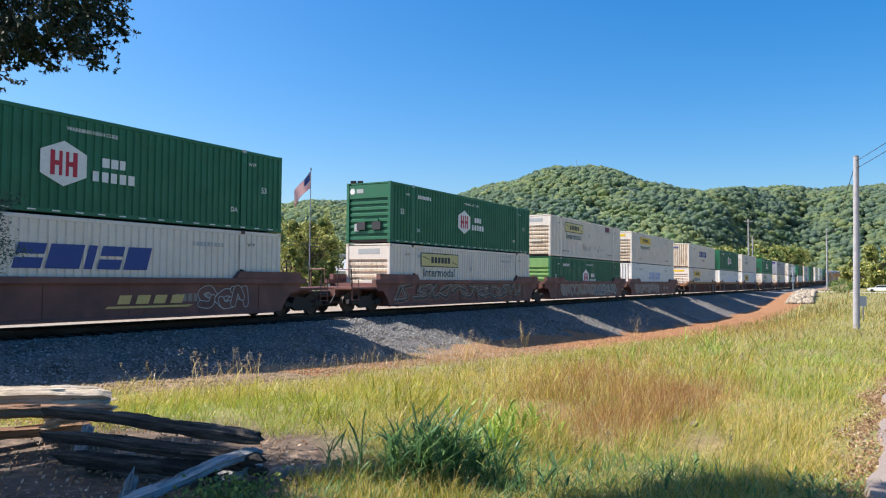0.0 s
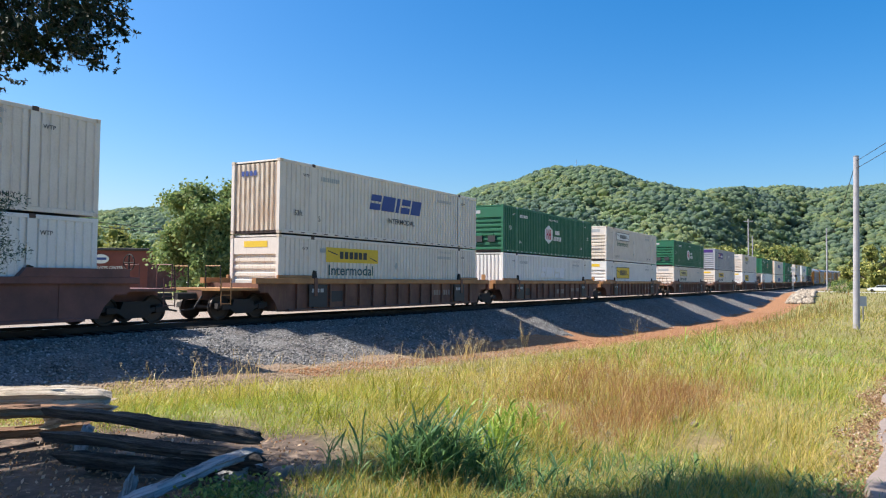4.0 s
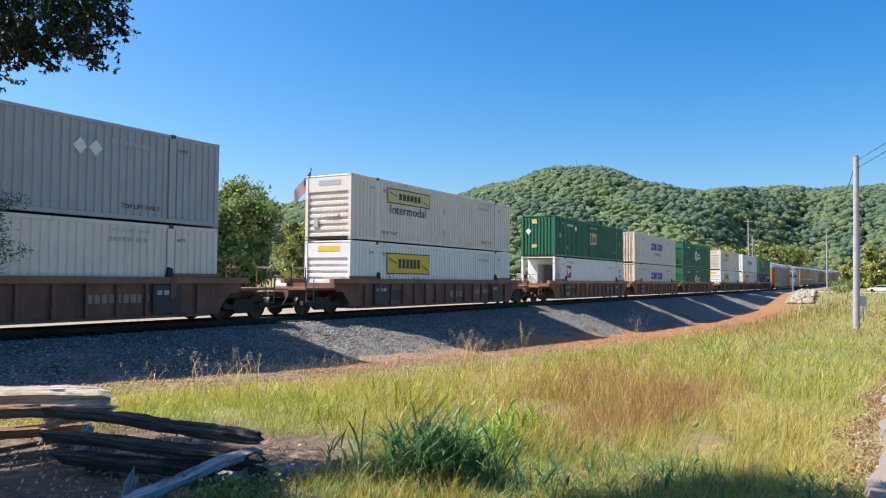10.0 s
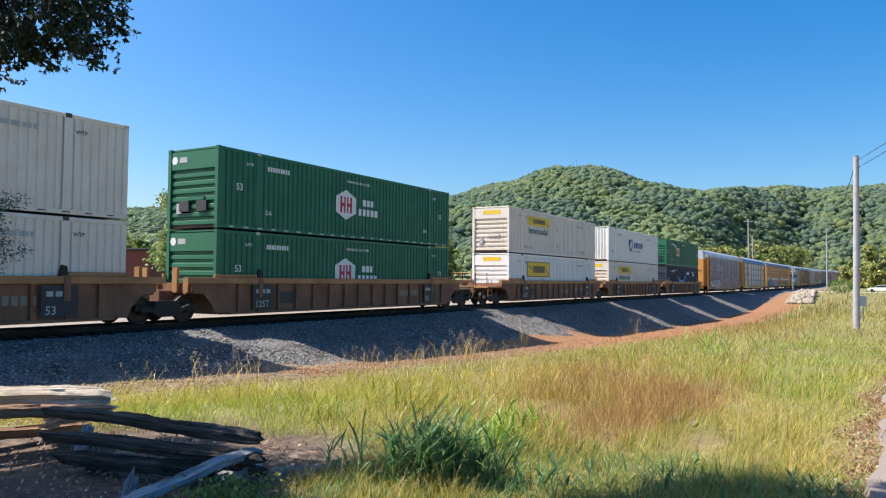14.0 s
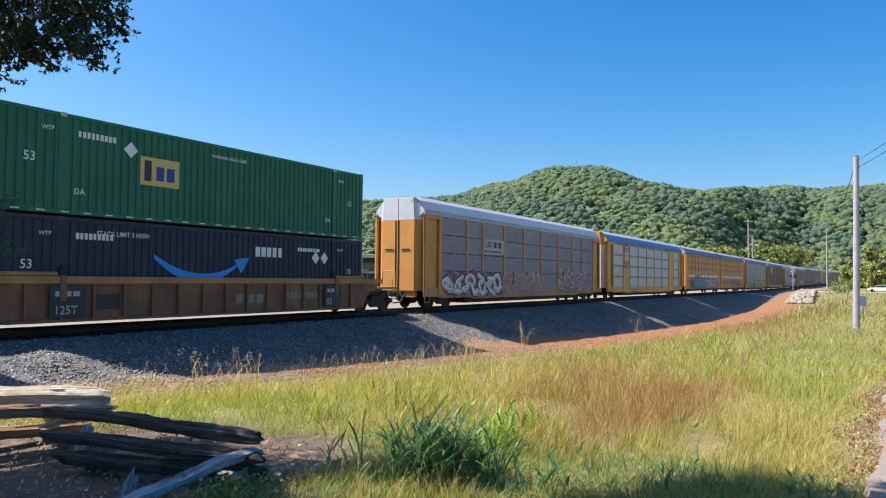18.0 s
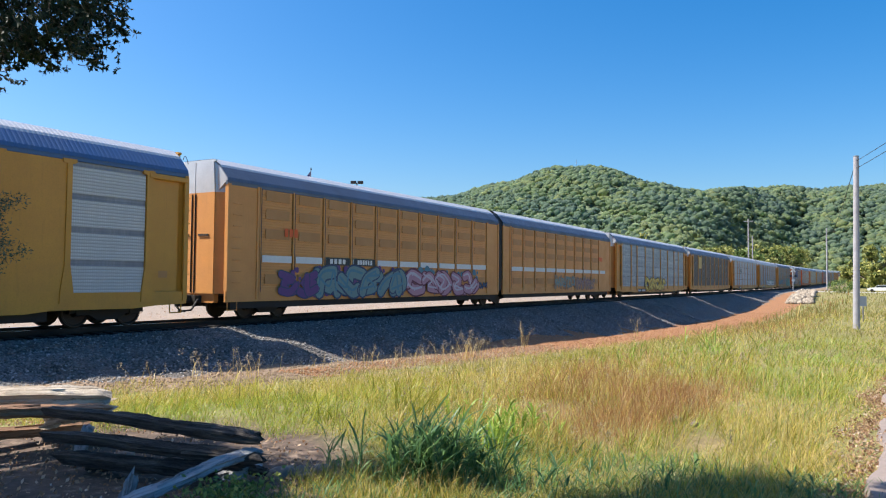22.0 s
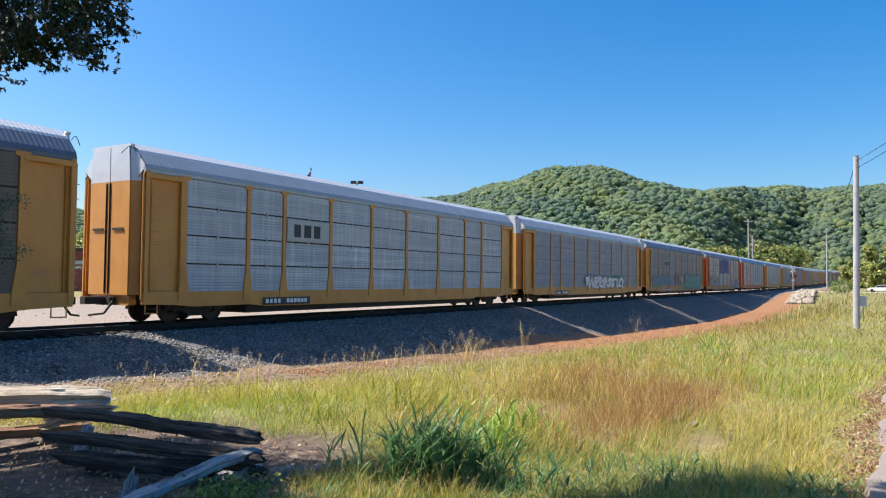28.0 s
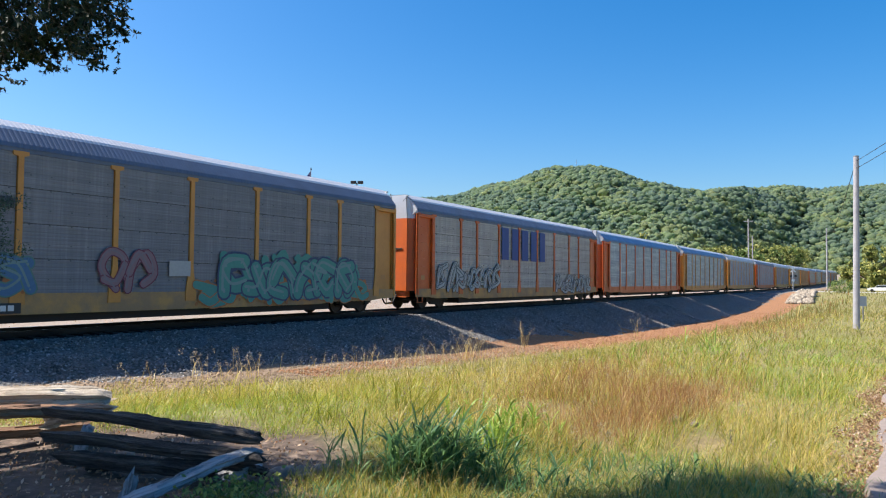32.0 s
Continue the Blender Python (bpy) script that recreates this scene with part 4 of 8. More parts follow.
def well_car(s0, side, sill, label, left, right, plain_side=False, seed=0):
    """One unit that carries a stack. left and right: 'coupler' or 'joint' (a bogie shared with the next unit)."""
    c = thing("well_car", label, "rail car", "double-stack cars of the train")
    ribs = rib_mesh(side)
    top = 1.52 if not plain_side else 1.50
    x_l = -2.9 if left == "coupler" else -1.62
    x_r = LEN + 2.9 if right == "coupler" else LEN + 1.62
    for out in (-1, 1):
        y = out * 1.36
        prof = [(-0.05, 0.27), (LEN + 0.05, 0.27), (LEN + 0.22, 0.6), (LEN + 0.6, 0.98), (LEN + 1.1, 1.05), (LEN + 1.1, 1.30), (-1.1, 1.30), (-1.1, 1.05), (-0.6, 0.98), (-0.22, 0.6)]
        ya, yb = sorted((y, y - out * 0.03))
        part("side_plate", Shape().slab(prof, ya, yb), side, c, "stained side plate of the well")
        ya, yb = sorted((y + out * 0.12, y - out * 0.1))
        part("top_sill", Shape().box(-1.35, LEN + 1.35, ya, yb, 1.30, top, 0.015), sill, c, "worn top sill")
        part("bottom_sill", Shape().box(0.45, LEN - 0.45, ya, yb, 0.22, 0.31, 0.012), side, c)
        if not plain_side:
            for i in range(15):
                x = 0.95 + i * (LEN - 1.9) / 14
                part("rib", ribs, None, c, m=pose(x, y if out < 0 else y + 0.11, 0))
            for x in (2.0, LEN - 2.0):
                part("stake", Shape().box(x - 0.1, x + 0.1, ya - 0.03, yb + 0.03, 0.8, top + 0.02, 0.02), side, c)
        else:
            for x in (2.2, LEN - 2.2):
                q = 1 if x < 5 else -1
                part("raised_sill", Shape().slab([(x - q * 3.2, top), (x + q * 0.2, top), (x, top + 0.25), (x - q * 3.2, top + 0.25)][::q], ya, yb), sill, c, "raised end of the sill")
            for i in range(6):
                x = 1.2 + i * 2.75
                part("panel_seam", Shape().box(x, x + 0.09, *sorted((y, y + out * 0.02)), 0.32, 1.28), side, c)
        for x in (0.9, LEN - 0.9):
            part("guide_plate", Shape().box(x - 1.0, x + 1.0, *sorted((y + out * 0.02, y - out * 0.06)), top, top + 0.12, 0.02), sill, c)
        for x in (2.05, LEN - 2.05):
            part("lock_stand", Shape().slab([(x - 0.13, top), (x + 0.13, top), (x + 0.1, top + 0.28), (x - 0.05, top + 0.32)], *sorted((y + out * 0.03, y - out * 0.06))), BLACK, c)
    part("well_floor", Shape().box(0.3, LEN - 0.3, -1.2, 1.2, 0.22, 0.30), BLACK, c)
    for k, xe, q in ((left, 0.0, -1), (right, LEN, 1)):
        xend = x_l if q < 0 else x_r
        a, b = sorted((xe + q * 0.15, xe + q * 1.0))
        part("end_bulkhead", Shape().box(a, b, -1.35, 1.35, 0.95, 1.32, 0.03), side, c)
        part("well_end", Shape().box(*sorted((xe + q * 0.05, xe + q * 0.12)), -1.3, 1.3, 0.26, 1.0), side, c)
        a, b = sorted((xe + q * 0.9, xend))
        part("centre_sill", Shape().box(a, b, -0.38, 0.38, 0.72, 1.08, 0.03), side, c)
        if k == "coupler":
            a, b = sorted((xe + q * 1.0, xend))
            part("end_platform", Shape().box(a, b, -1.3, 1.3, 1.05, 1.15, 0.015), sill, c, "walkway over the bogie")
            truck(c, xe + q * 1.55)
            part("coupler", Shape().box(*sorted((xend, xend + q * 0.82)), -0.12, 0.12, 0.74, 0.98, 0.04), BLACK, c)
            for yy in (-1.2, -0.45, 0.45, 1.2):
                rail = Shape().tube((xend - q * 0.1, yy, 1.1), (xend - q * 0.1, yy, 1.95), 0.022, 6)
                part("handrail_post", rail, sill if q > 0 else BLACK, c)
            for ya, yb in ((-1.2, -0.45), (0.45, 1.2)):
                part("handrail", Shape().tube((xend - q * 0.1, ya, 1.93), (xend - q * 0.1, yb, 1.93), 0.02, 6), sill, c)
            part("ladder", Shape().tube((xend - q * 0.05, -1.3, 0.55), (xend - q * 0.05, -1.3, 1.5), 0.02, 6).tube((xend - q * 0.5, -1.3, 0.55), (xend - q * 0.5, -1.3, 1.5), 0.02, 6).tube((xend - q * 0.05, -1.3, 0.6), (xend - q * 0.5, -1.3, 0.6), 0.018, 6).tube((xend - q * 0.05, -1.3, 0.9), (xend - q * 0.5, -1.3, 0.9), 0.018, 6), sill, c)
            part("air_hose", Shape().tube((xend + q * 0.1, -0.5, 0.85), (xend + q * 0.4, -0.45, 0.42), 0.035, 6).tube((xend + q * 0.4, -0.45, 0.42), (xend + q * 0.85, -0.3, 0.36), 0.035, 6), BLACK, c)
            if q > 0:
                n = 18
                s = Shape()
                for i in range(n):
                    a0, a1 = 6.2832 * i / n, 6.2832 * (i + 1) / n
                    s.tube((xend - 0.25, 0.8 + 0.28 * math.cos(a0), 2.0 + 0.28 * math.sin(a0)), (xend - 0.25, 0.8 + 0.28 * math.cos(a1), 2.0 + 0.28 * math.sin(a1)), 0.022, 5)
                s.tube((xend - 0.25, 0.52, 2.0), (xend - 0.25, 1.08, 2.0), 0.016, 5).tube((xend - 0.25, 0.8, 1.1), (xend - 0.25, 0.8, 2.28), 0.03, 6)
                part("brake_wheel", s, BLACK, c)
        else:
            if q > 0:
                truck(c, LEN + 1.80)
            for yy in (-1.05, -0.5, 0.5, 1.05):
                part("grab_post", Shape().box(xe + q * 1.05 - 0.05, xe + q * 1.05 + 0.05, yy - 0.12, yy + 0.12, 1.0, 1.85 if yy in (-0.5, 1.05) else 1.5, 0.02), sill, c)
    if not plain_side:
        for x, word in ((1.62, "125T"), (LEN - 2.75, "53")):
            e = part("data_panel", Shape().add([(x, -1.475, 0.36), (x + 1.1, -1.475, 0.36), (x + 1.1, -1.475, 1.26), (x, -1.475, 1.26)], [(0, 1, 2, 3)]), INK_DARK, c, "black data panel with white figures")
            if side is OCHRE:
                lettering("panel_text", word, 0.34, INK_SILVER, e, x + 0.12, -1.481, 0.45)
            tagged(part("panel_line", bar_sheet(x + 0.15, x + 0.95, 0.95, 1.1, 3, -1.481, seed + 7), INK_SILVER, e), "row of plain bars for small writing", kind="stuff")
    tagged(part("number_line", bar_sheet(11.2, 13.4, 0.72, 0.98, 9, -1.364, seed), INK_WORN, c), "row of plain bars for small writing", kind="stuff")
    part("size_plate", Shape().add([(3.1, -1.364, 0.55), (3.9, -1.364, 0.55), (3.9, -1.364, 1.0), (3.1, -1.364, 1.0)], [(0, 1, 2, 3)]), INK_DARK, c)
    ride.append((c, s0))
    return c


def bar_sheet(x0, x1, z0, z1, n, y, seed):
    r = random.Random(seed)
    s = Shape()
    w = (x1 - x0) / n
    for i in range(n):
        a = x0 + i * w
        b = a + w * r.uniform(0.6, 0.8)
        s.add([(a, y, z0), (b, y, z0), (b, y, z1), (a, y, z1)], [(0, 1, 2, 3)])
    return s


def ribbon(sh, pts, t, y):
    """A soft stroke of spray paint, t to each side, with round ends."""
    q = []
    ext = [pts[0]] + list(pts) + [pts[-1]]
    for k in range(len(pts) - 1):
        p0, p1, p2, p3 = (Vector(v) for v in ext[k:k + 4])
        for j in range(5):
            u = j / 5
            q.append(0.5 * (2 * p1 + (p2 - p0) * u + (2 * p0 - 5 * p1 + 4 * p2 - p3) * u * u + (3 * p1 - p0 - 3 * p2 + p3) * u ** 3))
    q.append(Vector(pts[-1]))
    side = []
    for k in range(len(q)):
        d = (q[min(k + 1, len(q) - 1)] - q[max(k - 1, 0)])
        d = d.normalized() if d.length > 1e-4 else Vector((1, 0))
        side.append(Vector((-d.y, d.x)) * t)
    vs = [(v.x, y - 0.00001 * k, v.y) for k, (a, n) in enumerate(zip(q, side)) for v in (a + n, a - n)]
    fs = [(2 * k, 2 * k + 1, 2 * k + 3, 2 * k + 2) for k in range(len(q) - 1)]
    for end, n, way in ((q[0], side[0], 1), (q[-1], side[-1], -1)):
        m = len(vs)
        f = Vector((-n.y, n.x)) * way
        vs += [(end.x + n.x * math.cos(a) + f.x * math.sin(a), y + 0.00002, end.y + n.y * math.cos(a) + f.y * math.sin(a)) for a in (0, 0.63, 1.26, 1.88, 2.51, 3.14)]
        fs.append(tuple(range(m, m + 6)))
    sh.add(vs, fs)


def blot(sh, x, z, rad, y, r):
    m = 10
    sh.add([(x + rad * math.cos(6.283 * k / m) * r.uniform(0.85, 1.12), y, z + rad * math.sin(6.283 * k / m) * r.uniform(0.85, 1.12)) for k in range(m)], [tuple(range(m))])


BENDS = (((0.1, 0.1), (0.3, 0.9), (0.5, 0.3), (0.9, 0.85)), ((0.05, 0.5), (0.4, 0.95), (0.9, 0.6), (0.5, 0.2), (0.1, 0.3)), ((0.1, 0.9), (0.6, 0.7), (0.3, 0.3), (0.9, 0.1)), ((0.05, 0.1), (0.2, 0.7), (0.7, 0.95), (0.95, 0.4), (0.5, 0.05)), ((0.0, 0.3), (0.35, 0.15), (0.6, 0.85), (1.0, 0.7)), ((0.1, 0.2), (0.5, 0.05), (0.8, 0.5), (0.3, 0.6), (0.9, 0.95)))


def tag_letters(parent, x0, x1, z0, z1, n, fill, edge, y, seed, name="graffiti", label="spray-painted letter shapes", glow=None, shine=None, fat=0.15):
    """Spray paint: fat bent shapes with a thin outline, fills that change colour, and a cloud behind."""
    r = random.Random(seed)
    cloud = Shape()
    first = None
    w, h = (x1 - x0) / n, z1 - z0
    layer = y
    for i in range(n):
        a = x0 + i * w
        inner, rim, lit = Shape(), Shape(), Shape()
        lean, drop, grow = r.uniform(-0.2, 0.2), r.uniform(-0.06, 0.06), r.uniform(0.85, 1.1)
        t = min(w, h * 1.1) * fat * r.uniform(0.9, 1.15)
        for turn in range(2):
            shape = r.choice(BENDS)
            pts = [(a + w * (-0.08 + 1.14 * (px if (i + turn) % 2 else 0.95 - px) + lean * pz + r.uniform(-0.09, 0.09)), z0 + h * (0.12 + drop + 0.78 * grow * pz + r.uniform(-0.09, 0.09))) for px, pz in shape]
            pts = pts[:3] if turn else pts
            pts = [(px, min(z1 - t, max(z0 + t, pz))) for px, pz in pts]
            layer -= 0.0005
            ribbon(rim, pts, t * 1.3, layer)
            layer -= 0.0005
            ribbon(inner, pts, t, layer)
            if shine:
                ribbon(lit, [(px - t * 0.35, pz + t * 0.3) for px, pz in pts], t * 0.22, layer - 0.0016)
                for q in range(3):
                    px, pz = r.choice(pts)
                    blot(lit, px + r.uniform(-0.4, 0.4) * t, pz + r.uniform(-0.4, 0.4) * t, t * r.uniform(0.12, 0.3), layer - 0.0017 - q * 0.00005, r)
        g = tagged(part(name, inner, fill, parent), label, kind="stuff")
        part("outline", rim, edge, g)
        if shine:
            part("highlight", lit, shine, g)
        first = first or g
        if glow:
            for q in range(16):
                rad = h * r.uniform(0.03, 0.13) * (2.0 if q < 3 else 1.0)
                blot(cloud, a + w * r.uniform(-0.1, 1.1), min(z1 - 0.4 * rad, z0 + rad * 0.9 + (h - rad) * r.random()), rad, y + 0.004 - (i * 16 + q) * 0.00002, r)
    if glow:
        part("cloud", cloud, glow, first)
    return first
# ---- the stacks: colour, end wall and writing of each box, from the head of the train to its tail ----
K_HEX = (GREEN, "level", "hex")
K_OLD = (CREAM, "level", "old")
K_YEL = (CREAM, "level", "yellow")
K_OUT = (CREAM, "level", "outline")
K_BOX = (WHITE, "level", "boxed")
K_BOLD = (CREAM, "upright", "bold")
K_BOLDP = (CREAM, "upright", "bold_plain")
K_FAINT = (WHITE, "upright", "faint")
K_GHOST = (WHITE, "upright", "ghost")
K_NEW = (WHITE, "upright", "bold_new")
K_EXP = (GREY, "level", "express")
K_GOLD = (GREEN, "upright", "gold")
K_GOLDL = (GREEN, "level", "gold")
K_REEF = (WHITE, "reefer", "reefer")
K_NAVY = (NAVY, "level", "smile")
TELL = {"hex": "green corrugated steel container with a white hexagon badge", "old": "weathered cream container with a faded yellow name board", "yellow": "cream corrugated container with a yellow name board", "outline": "cream corrugated container with an outlined name board", "boxed": "white corrugated container with a boxed yellow board", "bold": "cream corrugated container with slanted blue lettering bars", "bold_plain": "cream corrugated container with slanted blue name bars", "faint": "white corrugated container with faded blue name bars", "ghost": "white corrugated container with white ghost name bars", "bold_new": "off-white corrugated container with a blue shield badge", "express": "grey corrugated container with a purple name board", "gold": "green corrugated container with a gold name board", "reefer": "smooth white refrigerated container with a red badge", "smile": "dark navy container with a light blue curved arrow"}
J, C_ = "joint", "coupler"
UNITS = (
    # place, upper box, lower box, car style, left end, right end
    (-14.3, K_HEX, K_BOLDP, "maroon", J, J),
    (5.4, K_HEX, K_BOLDP, "maroon", J, C_),
    (28.95, K_HEX, K_OLD, "maroon", C_, J),
    (48.72, K_OLD, K_HEX, "maroon", J, J),
    (68.42, K_YEL, K_FAINT, "maroon", J, C_),
    (92.25, K_BOLD, K_YEL, "brown", C_, J),
    (111.95, K_HEX, K_GHOST, "brown", J, J),
    (131.85, K_OUT, K_BOX, "brown", J, C_),
    (155.5, K_HEX, K_OLD, "dark", C_, C_),
    (179.2, K_EXP, K_YEL, "dark", C_, C_),
    (202.9, K_OLD, K_BOX, "dark", C_, C_),
    (226.5, K_GOLD, K_REEF, "ochre", C_, J),
    (246.3, K_BOLD, K_BOLDP, "ochre", J, J),
    (266.05, K_HEX, K_HEX, "ochre", J, C_),
    (289.7, K_YEL, K_BOX, "ochre", C_, J),
    (309.35, K_NEW, K_YEL, "ochre", J, J),
    (329.05, K_GOLDL, K_NAVY, "ochre", J, C_),
)
RIBS = paint("rib_rust", (0.25, 0.125, 0.075), (0.16, 0.08, 0.05), streak=0.3, rough=0.7)
STYLE = {"maroon": (MAROON, MAROON, True, "dark maroon articulated well car stained with spray paint"), "brown": (BROWN, SILLY, False, "brown well car with worn yellow top sill"), "dark": (BROWN, RIBS, False, "rust-brown ribbed well car"), "ochre": (OCHRE, SILLY, False, "ochre ribbed well car with worn paint")}
for i, (s0, up, low, st, le, ri) in enumerate(UNITS):
    side, sill, flat, label = STYLE[st]
    car = well_car(s0, side, sill, label, le, ri, flat, i)
    container(low, 0.31, s0, TELL[low[2]], "containers on the train", 10 + i)
    container(up, 3.265, s0, TELL[up[2]], "containers on the train", 50 + i)
    if i == 3:
        worn_box = ride[-1][0]
        plate("rust_patch", worn_box, SPRAY_WINE, rect(11.98, 13.05, 5.62, 6.0), FACE, "dark rusted patch")
        fr = random.Random(7)
        for k2 in range(26):
            fx_, fz_ = fr.choice((6.9, 7.6, 8.1, 9.4, 10.4, 11.2)) + fr.uniform(-0.35, 0.35), 3.265 + fr.uniform(0.55, 0.95)
            plate("rust_run", worn_box, SPRAY_RUST, [(fx_, fz_), (fx_ + fr.uniform(0.03, 0.09), fz_), (fx_ + 0.05, fz_ + fr.uniform(0.08, 0.35)), (fx_ + 0.01, fz_ + fr.uniform(0.08, 0.3))], FACE)
    if st == "maroon" and i in (2, 3, 4):
        for xa, xb, k2, ink, rim, halo, lit in (((0.4, 14.5, 10, INK_DARK, INK_DUST, None, INK_WORN),), ((1.9, 8.9, 8, INK_WORN, INK_STEEL, INK_DUST, None), (9.1, 14.5, 6, INK_STEEL, INK_SILVER, INK_DUST, None)), ((0.9, 9.3, 7, INK_WORN, INK_SILVER, None, MAROON),))[i - 2]:
            tag_letters(car, xa, xb, 0.34, 1.42, k2, ink, rim, -1.40, 40 + i + k2, glow=halo, shine=lit, fat=0.15 if i == 3 else 0.1)
    if i == 1:
        tag_letters(car, 12.2, 14.4, 0.45, 1.25, 3, MAROON, INK_SILVER, -1.39, 44)
        plate("slanted_mark", car, INK_GOLD, [(8.6, 0.55), (11.7, 0.55), (11.9, 0.62), (8.7, 0.62)], -1.39)
        bars("name_bars", car, INK_GOLD, 9.0, 11.6, 0.68, 0.95, 4, -1.39, 3, 0.1)
    if st in ("brown", "dark", "ochre") and i % 2 == 0:
        bars("name_bars", car, INK_WORN, 8.6, 10.1, 0.6, 0.92, 3, -1.364, i, 0.06)


# ---- auto racks ----
POSTS = (1.55, 4.42, 6.3, 9.1, 12.0, 14.85, 17.85, 20.7, 22.7, 25.35)
RL, RW = 26.9, 1.52      # length and half width


def roof_shape(x0, x1, lower, pitch=0.15):
    """Folded roof sheets: the sloping flanks and the flat top."""
    s = Shape()
    n = round((x1 - x0) / pitch)
    w = (x1 - x0) / n
    prof = [(-1.17, 5.44), (-1.10, 5.53), (-0.76, 5.755), (0.76, 5.755), (1.10, 5.53), (1.17, 5.44)] if not lower else [(-1.54, 4.92), (-1.50, 5.05), (-1.17, 5.44)] if lower < 0 else [(1.17, 5.44), (1.50, 5.05), (1.54, 4.92)]
    k = len(prof)
    vs, xs = [], []
    for i in range(n):
        a = x0 + i * w
        xs += [(a, 0), (a + 0.3 * w, 0), (a + 0.42 * w, 0.0055), (a + 0.85 * w, 0.0055)]
    xs.append((x1, 0))
    for x, lift in xs:
        vs += [(x, y * (1 + lift * 0.35), z + lift) for y, z in prof]
    fs = [(i * k + j, (i + 1) * k + j, (i + 1) * k + j + 1, i * k + j + 1) for i in range(len(xs) - 1) for j in range(k - 1)]
    return s.add(vs, fs)


def gable(x, th):
    """The white-topped end frame under the roof."""
    return Shape().prism([(-1.05, 4.6), (1.05, 4.6), (1.50, 4.95), (1.48, 5.04), (1.10, 5.49), (0.74, 5.735), (-0.74, 5.735), (-1.10, 5.49), (-1.48, 5.04), (-1.50, 4.95)], x, x + th)


panel_cache = {}


def panel_mesh(w, h, material, holes):
    """One corrugated screen panel, seen from -y, with its foot at the origin."""
    key = (round(w, 2), round(h, 2), material.name, holes)
    if key not in panel_cache:
        s = Shape()
        n = max(4, round(h / 0.1))
        prof = []
        for i in range(n):
            a = h * i / n
            prof += [(0.0, a), (0.0, a + 0.55 * h / n), (0.005, a + 0.70 * h / n), (0.005, a + 0.9 * h / n)]
        prof.append((0.0, h))
        k = len(prof)
        s.add([(0, y, z) for y, z in prof] + [(w, y, z) for y, z in prof], [(i, k + i, k + i + 1, i + 1) for i in range(k - 1)])
        me = s.mesh("screen_panel")
        me.materials.append(material)
        panel_cache[key] = me
    return panel_cache[key]


def end_doors(c, x, q, material, top):
    """Folding end doors, narrower than the sides, with bars and a pale band at the top."""
    a, b = sorted((x, x + q * 0.14))
    for yy0, yy1 in ((-0.98, -0.02), (0.02, 0.98)):
        d = part("end_door", Shape().prism([(yy0, 0.95), (yy1, 0.95), (yy1, 4.55), (yy0, 4.55)], a, b), material, c, "tall folding end door")
        part("door_top", Shape().prism([(yy0, 4.55), (yy1, 4.55), (yy1, 5.65), (yy0 * 0.92 if yy0 < -0.5 else yy0, 5.65)] if yy0 < 0 else [(yy0, 4.55), (yy1, 4.55), (yy1 * 0.92, 5.65), (yy0, 5.65)], a, b), top, d, "pale upper part of the door")
        xx = x + q * 0.15
        part("door_handle", Shape().box(*sorted((xx, xx + q * 0.03)), yy0 + 0.25, yy1 - 0.2, 3.0, 3.07), BLACK, d)
        part("door_rod", Shape().tube((xx, yy0 + 0.95 if yy0 < 0 else yy0 + 0.12, 1.0), (xx, yy0 + 0.95 if yy0 < 0 else yy0 + 0.12, 4.5), 0.03, 6), BLACK, d)
    for yy in (-1, 1):
        lo = [(x + q * 0.1, yy * 0.99, 0.95), (x - q * 0.3, yy * 1.47, 0.95), (x - q * 0.3, yy * 1.47, 4.55), (x + q * 0.1, yy * 0.99, 4.55)]
        hi = [(x + q * 0.1, yy * 0.99, 4.55), (x - q * 0.3, yy * 1.47, 4.55), (x - q * 0.3, yy * 1.47, 4.98), (x - q * 0.3, yy * 1.14, 5.46), (x + q * 0.1, yy * 0.93, 5.62)]
        pk = part("door_pocket", Shape().add(lo, [(0, 1, 2, 3)]), material, c, "angled corner beside the doors")
        part("pocket_top", Shape().add(hi, [(0, 1, 2, 3, 4)]), top, pk)


